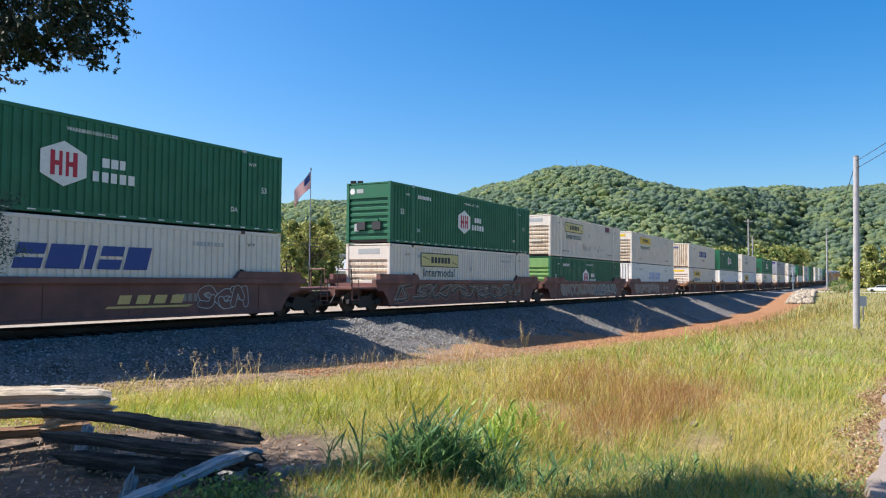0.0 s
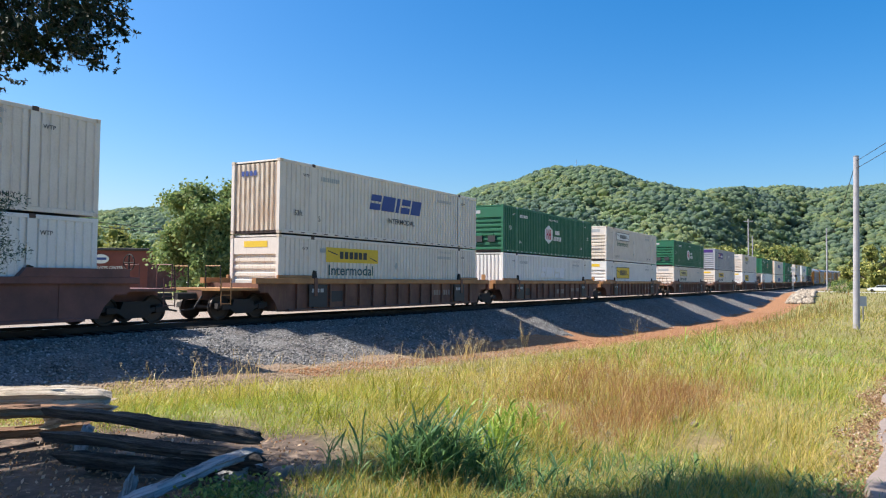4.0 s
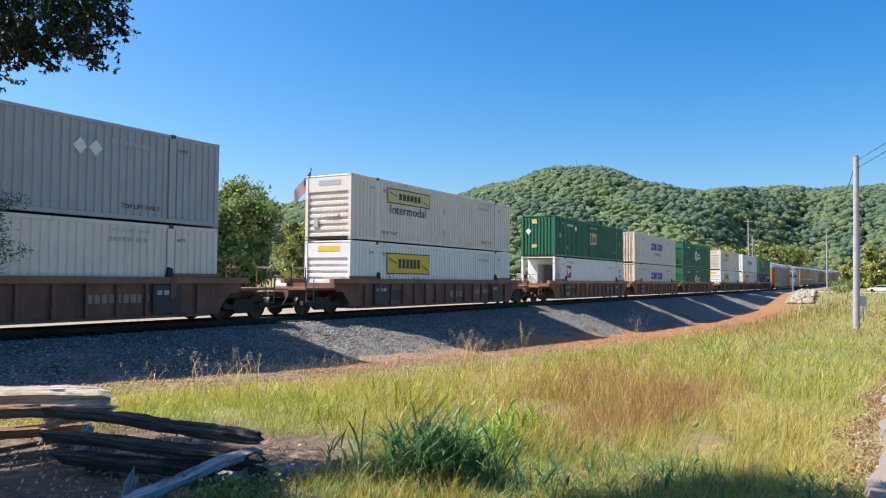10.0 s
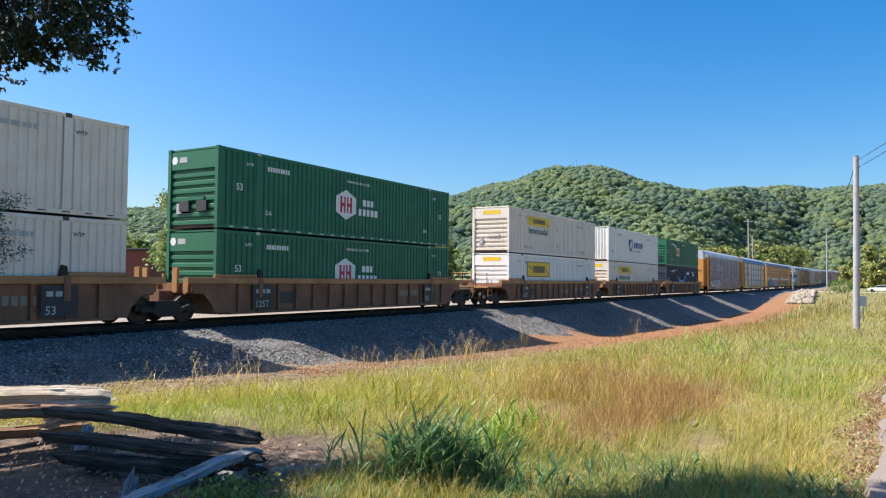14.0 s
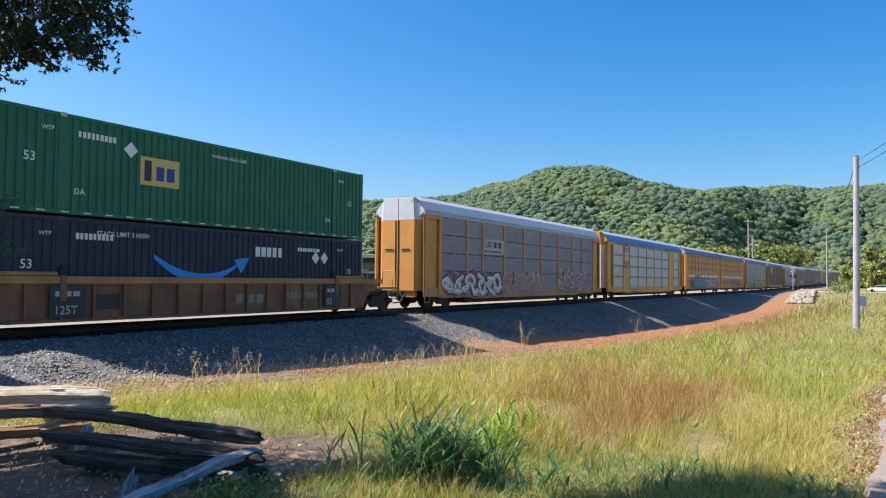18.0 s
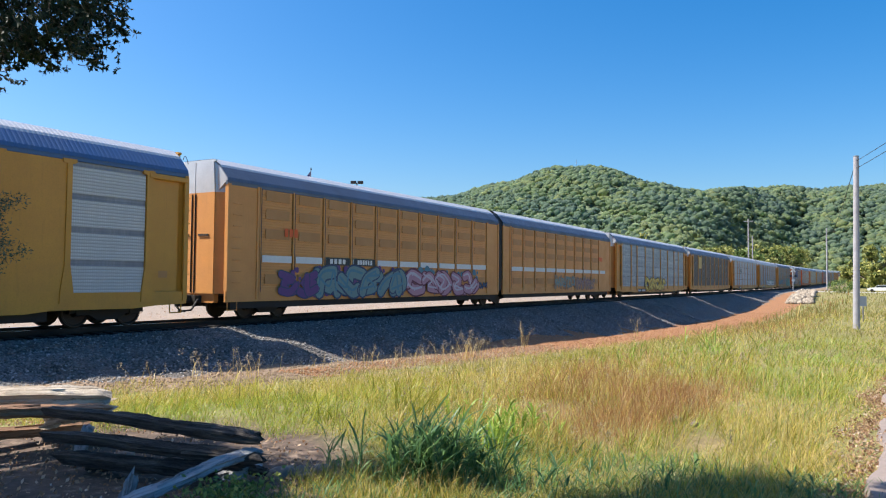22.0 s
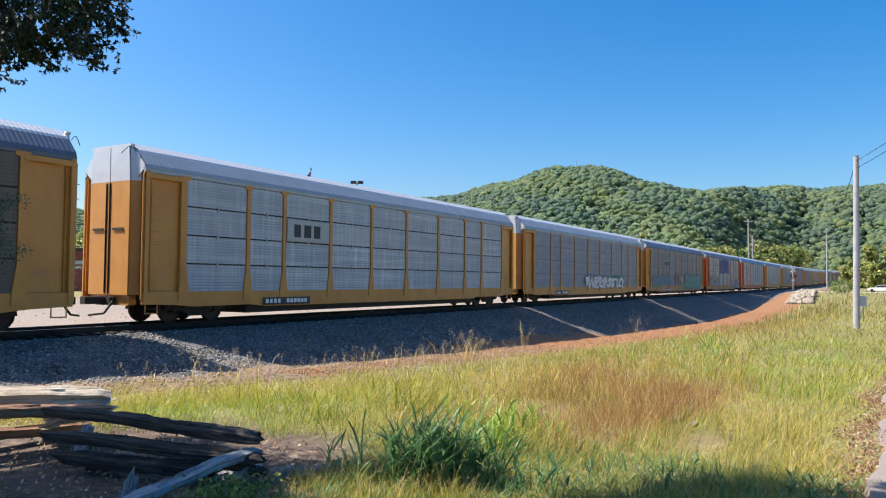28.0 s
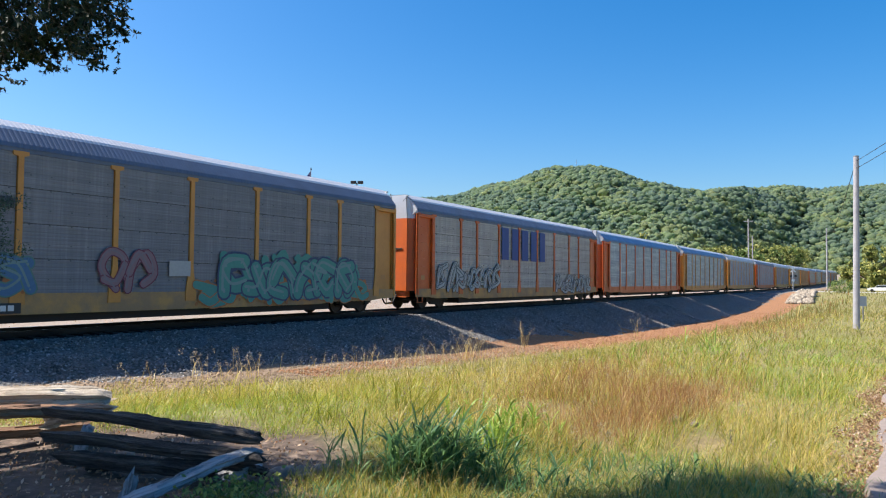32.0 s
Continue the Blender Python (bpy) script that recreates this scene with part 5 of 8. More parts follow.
def auto_rack(s0, body, panel, roof, label, length=RL, posts=POSTS, solid_bays=(), rows=4, detail=2, gaps=True, top=None, sill=None, joint="", liner=None, board=None, door=None, slim=False):
    """A covered car carrier. detail 2: every panel its own part; 1: one screen a bay; 0: far down the line."""
    c = thing("auto_rack_car", label, "rail car", "auto rack cars of the train")
    top = top or ZINC
    sill = sill or body
    past = 0.0 if slim else 0.06      # the ends reach past the sides
    x0, x1 = 0.02, length - 0.02
    part("deck", Shape().box(0.2, length - 0.2, -1.35, 1.35, 0.86, 0.98), BLACK, c)
    for tz in (2.75, ):
        part("upper_deck", Shape().box(0.3, length - 0.3, -1.3, 1.3, tz, tz + 0.06), BLACK, c)
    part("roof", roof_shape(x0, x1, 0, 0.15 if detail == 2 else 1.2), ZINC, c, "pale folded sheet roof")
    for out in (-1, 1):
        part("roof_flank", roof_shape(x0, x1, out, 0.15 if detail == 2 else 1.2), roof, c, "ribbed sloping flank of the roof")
    part("underframe", Shape().box(4.6, length - 4.6, -1.3, 1.3, 0.48 if slim else 0.25, 0.86), BLACK, c)
    if slim:
        for out in (-1, 1):
            part("skirt", Shape().box(0.3, length - 0.3, *sorted((out * 1.44, out * 1.36)), 0.42, 0.67), BLACK, c, "dark beam under the side sill")
    part("centre_sill", Shape().box(-0.3, length + 0.3, -0.33, 0.33, 0.62, 0.88, 0.02), BLACK, c)
    sides = (-1, 1)
    for out in sides:
        y = out * RW
        ya, yb = sorted((y, y - out * 0.08))
        part("side_sill", Shape().slab([(0.0, 1.05), (0.0, 0.66), (length, 0.66), (length, 1.05)] if slim else [(0.0, 1.05), (0.0, 0.66), (1.2, 0.62), (2.0, 0.55), (4.6, 0.56), (5.4, 0.48), (length - 5.4, 0.48), (length - 4.6, 0.56), (length - 2.0, 0.55), (length - 1.2, 0.62), (length, 0.66), (length, 1.05)], ya, yb), sill, c, "deep side sill")
        part("top_plate", Shape().box(0.0, length, ya, yb, 4.80, 4.95, 0.015), roof, c, "thin plate under the roof")
        for a, b in ((0.0, posts[0]), (posts[-1], length)):
            e = part("end_bay", Shape().box(a + 0.03, b - 0.03, *sorted((y - out * (0.01 if slim else 0.10), y - out * 0.14)), 1.05, 4.80), body, c, "solid end bay")
            if not slim:
                part("bay_header", Shape().box(a + 0.02, b - 0.02, *sorted((y + out * 0.05, y - out * 0.1)), 4.62, 4.79, 0.02), body, e)
            part("bay_post", Shape().box(a + 0.02, a + 0.16, *sorted((y + out * 0.03, y - out * 0.05)), 0.75, 4.85), body, e)
            part("bay_post", Shape().box(b - 0.16, b - 0.02, *sorted((y + out * 0.03, y - out * 0.05)), 0.75, 4.85), body, e)
            if detail == 2 and out < 0:
                part("notice", Shape().add([(a + 0.5, y + 0.094, 1.5), (a + 0.85, y + 0.094, 1.5), (a + 0.85, y + 0.094, 1.72), (a + 0.5, y + 0.094, 1.72)], [(0, 1, 2, 3)]), TAN_DARK, e)
                for zz in (1.35, 1.75, 2.15, 2.55, 2.95, 3.35, 3.75, 4.15):
                    part("ladder_rung", Shape().tube((a + 0.22, y - 0.09, zz), (a + 0.62, y - 0.09, zz), 0.014, 5), body, e) if a == 0 else None
        for x in posts:
            if slim:
                part("post", Shape().box(x - 0.05, x + 0.02, *sorted((y + out * 0.03, y - out * 0.05)), 0.8, 4.84), body, c)
                part("post_slit", Shape().box(x + 0.024, x + 0.07, *sorted((y + out * 0.024, y - out * 0.04)), 1.0, 4.82), INK_DARK, c)
                continue
            part("post", Shape().slab([(x - 0.21, 0.75), (x + 0.21, 0.75), (x + 0.20, 1.08), (x + 0.085, 1.85), (x + 0.075, 4.70), (x + 0.21, 4.735), (x + 0.21, 4.84), (x - 0.21, 4.84), (x - 0.21, 4.735), (x - 0.075, 4.70), (x - 0.085, 1.85), (x - 0.20, 1.08)], *sorted((y + out * 0.035, y - out * 0.05))), body, c)
        for bay, (a, b) in enumerate(zip(posts[:-1], posts[1:])):
            if bay in solid_bays:
                part("solid_bay", Shape().box(a + 0.07, b - 0.07, *sorted((y - out * 0.0, y - out * 0.04)), 1.05, 4.80), body, c)
                continue
            if detail == 2 and out < 0:
                hgt = 3.78 / rows
                for r in range(rows):
                    zz = 1.05 + hgt * r
                    me = panel_mesh(b - a - 0.2, hgt - (0.045 if gaps else 0.17 if liner else 0.014), panel, False)
                    part("screen_panel", me, None, c, m=pose(a + 0.10, y + 0.015, zz))
                if gaps:
                    s = Shape()
                    for r in range(1, rows):
                        zz = 1.05 + hgt * r - 0.045
                        s.box(a + 0.5 * (b - a) - 0.03, a + 0.5 * (b - a) + 0.03, y - 0.02, y + 0.01, zz - 0.07, zz + 0.1)
                    tagged(part("panel_clips", s, INK_SILVER, c), "small pale clips between the screens", kind="stuff")
                if not gaps and not liner and not slim:
                    s = Shape()
                    for zz in (1.42, 1.95, 2.36, 2.9, 3.3, 3.84, 4.24):
                        for u in (0.10, 0.30, 0.52, 0.70, 0.90):
                            px = a + (b - a) * u
                            s.box(px - 0.016, px + 0.016, y - 0.002, y + 0.018, zz - 0.014, zz + 0.014)
                        s.box(a + 0.12, a + 0.30, y - 0.003, y + 0.018, zz + 0.05, zz + 0.062)
                    tagged(part("rivets", s, INK_STEEL, c), "dark rivets and slits in the screens", kind="stuff")
                part("liner", Shape().box(a, b, y + 0.06, y + 0.075, 1.0, 4.85), liner or BLACK, c)
            else:
                part("screen", Shape().box(a, b, *sorted((y - out * 0.015, y - out * 0.045)), 1.05, 4.82), panel, c)
    for xe, q in ((0.0, -1), (length, 1)):
        if joint and ((joint == "right" and q > 0) or (joint == "left" and q < 0)):
            if q > 0:
                bel = Shape()
                for i in range(5):
                    bel.prism([(-1.46, 0.9), (1.46, 0.9), (1.46, 4.95), (1.1, 5.55), (-1.1, 5.55), (-1.46, 4.95)], length + 0.0 + i * 0.13, length + 0.09 + i * 0.13)
                part("bellows", bel, INK_DARK, c, "black rubber bellows between the two units")
                truck(c, length + 0.32)
            continue
        xd = xe + q * past
        end_doors(c, xd - q * 0.05, q, door or body, top)
        part("end_frame", gable(xe - 0.1 if q > 0 else xe, 0.1), top, c, "pale gable under the roof")
        part("door_hood", Shape().box(*sorted((xe, xd + q * 0.08)), -0.98, 0.98, 5.64, 5.72, 0.02), top, c, "pale hood over the doors")
        if not slim:
            for out in (-1, 1):
                ya, yb = sorted((out * (RW - 0.06), out * (RW - 0.11)))
                g = part("end_flange", Shape().box(*sorted((xe + q * 0.05, xd - q * 0.06)), ya, yb, 0.8, 4.74), body, c, "narrow flange with grab irons beside the doors")
                if detail == 2 and out < 0:
                    part("flange_edge", Shape().box(*sorted((xd - q * 0.06, xd - q * 0.01)), ya - 0.03, yb, 0.8, 4.74), body, g)
                    for k in range(8):
                        zz = 1.2 + 0.42 * k
                        part("grab_iron", Shape().tube((xe + q * 0.10, ya - 0.05, zz), (xd - q * 0.10, ya - 0.05, zz), 0.014, 5), body, g)
                    part("cable_loop", Shape().path([(xe + q * (0.05 + 0.1 * k), -1.15 + 0.05 * k, 5.44 + 0.16 * math.sin(0.9 * k)) for k in range(5)], 0.012, 5), BLACK, g)
        truck(c, xe - q * 2.55)
        part("coupler", Shape().box(*sorted((xe + q * 0.2, xe + q * 1.0)), -0.12, 0.12, 0.66, 0.90, 0.03), BLACK, c)
        part("coupler_box", Shape().box(*sorted((xe - q * 0.2, xd)), -0.95, 0.95, 0.62, 0.96, 0.05), body, c)
        part("air_hose", Shape().tube((xe + q * 0.3, -0.5, 0.75), (xe + q * 0.6, -0.5, 0.38), 0.035, 6).tube((xe + q * 0.6, -0.5, 0.38), (xe + q * 1.0, -0.3, 0.33), 0.035, 6), BLACK, c)
        part("step_iron", Shape().tube((xe - q * 0.15, -1.45, 0.35), (xe - q * 0.15, -1.45, 0.8), 0.02, 5).tube((xe - q * 0.6, -1.45, 0.35), (xe - q * 0.6, -1.45, 0.8), 0.02, 5).tube((xe - q * 0.15, -1.45, 0.37), (xe - q * 0.6, -1.45, 0.37), 0.02, 5), body, c)
    if board:
        b = plate("number_board", c, INK_DARK, rect(board, board + 2.6, 0.52, 0.80), -RW - 0.05, "black number board with white bars")
        bars("number_line", b, INK_WHITE, board + 0.12, board + 0.98, 0.59, 0.74, 4, -RW - 0.054, 4)
        bars("number_line", b, INK_WHITE, board + 1.25, board + 2.45, 0.59, 0.74, 6, -RW - 0.054, 5)
    ride.append((c, s0))
    return c


OUT = -RW - 0.05
r0 = auto_rack(350.14, GOLD, PLATE_GREY, FLANK, "yellow auto rack car with dark grey screens and silver roof", sill=DUSTY)
plate("sign_board", r0, INK_SILVER, rect(6.42, 8.95, 3.02, 3.88), OUT, "pale board with dark plain bars")
bars("name_bars", r0, INK_DARK, 7.6, 8.8, 3.4, 3.75, 2, OUT - 0.004, 3)
for k in range(4):
    plate("stripe", r0, INK_DARK, [(6.5 + 0.1 * k, 3.42 + 0.09 * k), (7.3, 3.42 + 0.09 * k), (7.35, 3.47 + 0.09 * k), (6.55 + 0.1 * k, 3.47 + 0.09 * k)], OUT - 0.004)
bars("name_bars", r0, INK_DARK, 6.5, 8.7, 3.12, 3.24, 14, OUT - 0.004, 4)
tag_letters(r0, 1.9, 8.7, 0.55, 1.95, 7, INK_SILVER, SPRAY_WINE, OUT - 0.002, 71, glow=SPRAY_BLOOD, shine=INK_WHITE)
tag_letters(r0, 9.3, 16.0, 0.55, 2.0, 5, SPRAY_ROSE, SPRAY_SAND, OUT - 0.002, 72, glow=SPRAY_SAND, shine=SPRAY_CANDY, fat=0.12)
tag_letters(r0, 18.0, 23.3, 0.72, 2.4, 5, SPRAY_ROSE, SPRAY_WINE, OUT - 0.002, 73, glow=SPRAY_SAND, shine=SPRAY_LILAC, fat=0.13)
tag_letters(r0, 0.5, 1.1, 2.2, 3.9, 1, GOLD, INK_DARK, -RW + 0.085, 74, fat=0.05)

r1 = auto_rack(379.1, GOLD2, PLATE_WHITE, ROOF_BLUE, "golden yellow auto rack car with white screens and blue roof band", solid_bays=(1, 7), rows=4, gaps=False, top=GOLD2, liner=PLATE_MID, board=7.0, door=CREAM_END)
sh = plate("shield", r1, INK_WHITE, [(4.65, 4.2), (4.65, 3.75), (4.8, 3.55), (5.3, 3.42), (5.8, 3.55), (5.92, 3.75), (5.92, 4.2)], OUT, "striped shield badge")
plate("shield_head", sh, INK_BLUE, [(4.6, 4.2), (5.95, 4.2), (5.95, 4.62), (5.75, 4.78), (5.3, 4.85), (4.8, 4.78), (4.6, 4.62)], OUT - 0.004)
for k in range(5):
    plate("shield_stripe", sh, INK_RED, rect(4.72 + 0.25 * k, 4.85 + 0.25 * k, 3.6, 4.2), OUT - 0.004)
bars("board_line", sh, INK_WHITE, 4.8, 5.8, 4.5, 4.66, 5, OUT - 0.008, 4)
bars("board_line", sh, INK_WHITE, 4.75, 5.85, 4.28, 4.44, 6, OUT - 0.008, 5)
lettering("slogan", "BUILDING", 0.36, INK_DARK, r1, 4.4, OUT, 3.02, stretch=1.08)
lettering("slogan", "AMERICA", 0.36, INK_DARK, r1, 4.4, OUT, 2.7, stretch=1.15)

ART = tuple(1.62 + 1.83 * i for i in range(11))
for k, (s0, ln, jt) in enumerate(((407.7, 21.5, "right"), (429.75, 20.75, "left"))):
    pst = ART if k == 0 else tuple(1.15 + 1.845 * i for i in range(10))
    pst = tuple(min(max(x, 0.4), ln - 0.3) for x in pst)
    a = auto_rack(s0, TAN, TAN, FLANK_SHADE, "tan articulated auto rack unit with a white stripe", length=ln, posts=pst, rows=1, gaps=False, top=ZINC, joint=jt, slim=True)
    for bay, (xa, xb) in enumerate(zip(pst[:-1], pst[1:])):
        for zz in (4.40, 3.72, 2.98, 1.30):
            part("vent_screen", Shape().box(xa + 0.28, xb - 0.28, -RW - 0.022, -RW - 0.012, zz, zz + 0.36), TAN_DARK, a)
        part("stripe", Shape().box(xa + 0.12, xb - 0.12, -RW - 0.026, -RW - 0.014, 2.10, 2.36), INK_WHITE, a, "white stripe")
    if k == 0:
        for xa, xb, k2 in ((5.38, 6.96, 4), (7.26, 8.84, 6)):
            nb = plate("number_board", a, INK_DARK, rect(xa, xb, 2.07, 2.39), OUT, "black number board with white bars")
            bars("number_line", nb, INK_WHITE, xa + 0.25, xb - 0.2, 2.13, 2.33, k2, OUT - 0.004, k2)
        tag_letters(a, 4.9, 10.9, 0.72, 2.05, 4, SPRAY_TEAL, SPRAY_NIGHT, OUT - 0.002, 81, glow=SPRAY_PLUM, shine=SPRAY_SKY, fat=0.17)
        tag_letters(a, 11.6, 18.6, 0.70, 2.0, 5, SPRAY_CANDY, SPRAY_WINE, OUT - 0.002, 82, glow=SPRAY_SKY, shine=SPRAY_LILAC, fat=0.16)
        tag_letters(a, 2.7, 4.7, 0.75, 1.9, 2, SPRAY_PLUM, SPRAY_NIGHT, OUT - 0.002, 84, glow=SPRAY_PLUM)
        tag_letters(a, 18.75, 19.9, 0.95, 1.45, 2, SPRAY_NIGHT, SPRAY_NIGHT, OUT - 0.002, 85, fat=0.08)
        bars("name_bars", a, INK_ORANGE, 2.9, 3.7, 3.1, 3.42, 3, OUT, 3)
    else:
        tag_letters(a, 8.3, 12.2, 0.85, 1.85, 6, SPRAY_TEAL, SPRAY_SAND, OUT - 0.002, 83, glow=SPRAY_FLAME, fat=0.08)
        tag_letters(a, 12.4, 16.6, 0.8, 1.80, 6, SPRAY_ROSE, SPRAY_SAND, OUT - 0.002, 86, glow=SPRAY_FLAME, fat=0.08)
        part("stripe", Shape().box(18.0, 19.3, -RW - 0.026, -RW - 0.006, 2.10, 2.36), INK_WHITE, a, "white stripe")
        bars("name_bars", a, INK_ORANGE, 17.6, 18.6, 3.1, 3.42, 3, OUT, 3)

r4 = auto_rack(452.2, GOLD, PLATE_ZINC, FLANK_SHADE, "yellow auto rack car with galvanised screens", rows=4, gaps=False, board=6.5)
tag_letters(r4, 9.3, 16.5, 0.5, 2.0, 6, SPRAY_YOLK, INK_DARK, OUT - 0.002, 91, shine=SPRAY_LEMON, fat=0.16)
r5 = auto_rack(481.1, GOLD, PLATE_BROWN, FLANK_SHADE, "yellow auto rack car with stained brown-grey screens", rows=4, gaps=True)
plate("sign_board", r5, INK_GOLD, rect(4.5, 6.2, 3.2, 4.6), OUT)
r6 = auto_rack(510.3, GOLD, PLATE_PALE, FLANK, "yellow auto rack car with bright galvanised screens", board=5.2)
plate("sign_board", r6, INK_SILVER, rect(6.42, 8.95, 2.98, 3.8), OUT, "pale board with dark bars")
bars("name_bars", r6, INK_DARK, 6.8, 8.55, 3.12, 3.62, 3, OUT - 0.004, 3)
r7 = auto_rack(538.98, GOLD, PLATE_MID, FLANK, "yellow auto rack car with grey screens and white spray paint", rows=4, gaps=False, board=5.2)
tag_letters(r7, 11.2, 20.8, 0.85, 2.0, 9, INK_WHITE, INK_DARK, OUT - 0.002, 93, glow=SPRAY_JADE, fat=0.11)
r8 = auto_rack(567.92, GOLD, PLATE_DIM, FLANK_SHADE, "yellow auto rack car with grey screens and mint spray paint", rows=4, gaps=False, sill=DUSTY, board=6.6)
tag_letters(r8, 2.0, 9.4, 1.0, 2.15, 8, SPRAY_BLUE, SPRAY_SAGE, OUT - 0.002, 94, glow=SPRAY_EMBER, shine=SPRAY_TEAL, fat=0.17)
tag_letters(r8, 11.6, 13.4, 1.0, 2.5, 2, SPRAY_ROSE, SPRAY_WINE, OUT - 0.002, 98, shine=SPRAY_MIST, fat=0.13)
tag_letters(r8, 0.35, 1.2, 2.75, 3.55, 2, INK_DARK, GOLD, -RW + 0.085, 99, fat=0.07)
tag_letters(r8, 0.5, 1.2, 2.15, 2.85, 1, INK_DARK, GOLD, -RW + 0.082, 90, fat=0.06)
tag_letters(r8, 15.2, 24.6, 0.5, 1.5, 8, SPRAY_JADE, SPRAY_EMBER, OUT - 0.001, 92, glow=SPRAY_EMBER, fat=0.12)
tag_letters(r8, 16.2, 23.8, 0.7, 2.35, 6, SPRAY_JADE, SPRAY_NIGHT, OUT - 0.006, 95, glow=SPRAY_JADE, shine=SPRAY_TEAL, fat=0.19)
plate("buffed_patch", r8, INK_SILVER, rect(13.95, 14.8, 1.55, 2.05), OUT, "grey painted-over patch")
bars("name_bars", r8, INK_DARK, 6.8, 9.0, 3.3, 3.6, 8, OUT, 4)
r9 = auto_rack(596.75, ORANGE, PLATE_WARM, FLANK_SHADE, "orange auto rack car with pale screens and dark lettering bars", rows=4, gaps=False, top=ZINC, sill=DUSTY)
bars("name_bars", r9, INK_BLUE, 9.4, 16.6, 2.75, 4.7, 5, OUT, 4)
tag_letters(r9, 1.9, 9.4, 0.8, 2.5, 7, INK_SILVER, INK_DARK, OUT - 0.002, 96, shine=INK_STEEL, fat=0.12)
tag_letters(r9, 18.2, 25.0, 0.6, 2.0, 6, INK_SILVER, INK_DARK, OUT - 0.002, 97, shine=INK_DARK, fat=0.13)
FAR = ((ORANGE, PLATE_ZINC, ROOF_BLUE), (GOLD, PLATE_ZINC, ROOF_BLUE), (GOLD, PLATE_MID, FLANK), (ORANGE, PLATE_MID, FLANK_SHADE), (GOLD, PLATE_GREY, FLANK), (GOLD2, PLATE_MID, FLANK), (TAN, TAN_DARK, FLANK))
for k in range(13):
    body, panel, roof = FAR[k % 7] if k else (ORANGE, PLATE_ZINC, ROOF_BLUE)
    kind = {ORANGE: "orange", GOLD: "yellow", GOLD2: "yellow", TAN: "tan"}[body]
    auto_rack(625.4 + 28.87 * k, body, panel, roof, kind + " auto rack car far down the line", detail=1, gaps=False)
# ---- hills with woods ----
AX = radians(30.498)
FWD, RGT = (math.cos(AX), math.sin(AX)), (math.sin(AX), -math.cos(AX))


def soft_wave(x, y):
    """Slow changes over the slopes, some hundred metres long."""
    return np.sin(x / 47 + 0.6) * np.sin(y / 61 - 0.4) + 0.7 * np.sin(x / 21 - y / 33) + 0.4 * np.sin(x / 11 + y / 14)


def hill_foot(a):
    """Distance from the verge to the foot of the hills, by bearing (degrees right of the valley's axis)."""
    return 520 + 420 * smooth((a - 17) / 10)


def hill_z(x, y):
    """A domed hill and a long ridge beyond the line."""
    f = x * FWD[0] + y * FWD[1]
    r = x * RGT[0] + y * RGT[1]
    a = np.degrees(np.arctan2(r, np.maximum(f, 1.0)))
    dist = np.hypot(x, y)
    s = 784 + 1318 * np.tan(np.radians(np.clip(a, -60, 60)))
    rise = 104 + 0.043 * np.clip(s, -400, 1900) + 52 * np.exp(-((s - 1006) / 130) ** 2) + 3.0 * np.sin(s / 41) + 2.0 * np.sin(s / 17 + 1)
    foot = hill_foot(a)
    u = np.clip((dist - foot) / 430, 0, 1.6)
    u = np.clip(u + 0.03 * np.sin(s / 46 + 2.0 * u) * np.sin(math.pi * np.clip(u, 0, 1)) + 0.02 * np.sin(s / 19 - 3 * u) * np.sin(math.pi * np.clip(u, 0, 1)), 0, 1.6)
    slope = (rise - 9) / 1318 * np.cos(np.radians(np.clip(a, -60, 60)))
    z = 1.5 * u + slope * dist * np.where(u < 1, np.sin(np.minimum(u, 1) * math.pi / 2) ** 1.1, 1 - 0.5 * (u - 1))
    return np.where(f > 50, z, 0) - 0.3


ha = np.radians(np.linspace(-52, 44, 120))
hr = np.linspace(0, 1, 30)
HA, HR = np.meshgrid(ha, hr, indexing="ij")
hd = hill_foot(np.degrees(HA)) - 10 + HR * 620
hx = hd * (np.cos(HA) * FWD[0] + np.sin(HA) * RGT[0])
hy = hd * (np.cos(HA) * FWD[1] + np.sin(HA) * RGT[1])
hz = hill_z(hx, hy) + 2.0 * np.clip(HR * 12, 0, 1)
idx = np.arange(hx.size).reshape(hx.shape)
hf = np.stack([idx[:-1, :-1], idx[:-1, 1:], idx[1:, 1:], idx[1:, :-1]], -1).reshape(-1, 4)
HILL = paint("hill_floor", (0.13, 0.175, 0.10), (0.15, 0.185, 0.10), scale=0.05, rough=0.95)
solid("hillside", raw_mesh("hillside", np.stack([hx, hy, hz], -1).reshape(-1, 3), hf, True), HILL, "steep wooded hillside behind the railway", "hill", "structure")


def ico():
    bm = bmesh.new()
    bmesh.ops.create_icosphere(bm, subdivisions=1, radius=1.0)
    v = np.array([tuple(q.co) for q in bm.verts])
    f = np.array([[q.index for q in p.verts] for p in bm.faces])
    bm.free()
    return v, f


ICO_V, ICO_F = ico()


def clumps(name, centres, radii, material, label, seed, flat=0.8, kind="stuff", category="woods"):
    """Leaf masses: uneven many-faced lumps, each with a ragged surface."""
    r = np.random.default_rng(seed)
    n = len(centres)
    v = ICO_V[None] * (1 + r.normal(0, 0.17, (n, len(ICO_V), 1))) * radii[:, None, None]
    v[..., 2] *= flat
    v += centres[:, None]
    f = ICO_F[None] + len(ICO_V) * np.arange(n)[:, None, None]
    return solid(name, raw_mesh(name, v.reshape(-1, 3), f.reshape(-1, 3), True), material, label, category, kind)


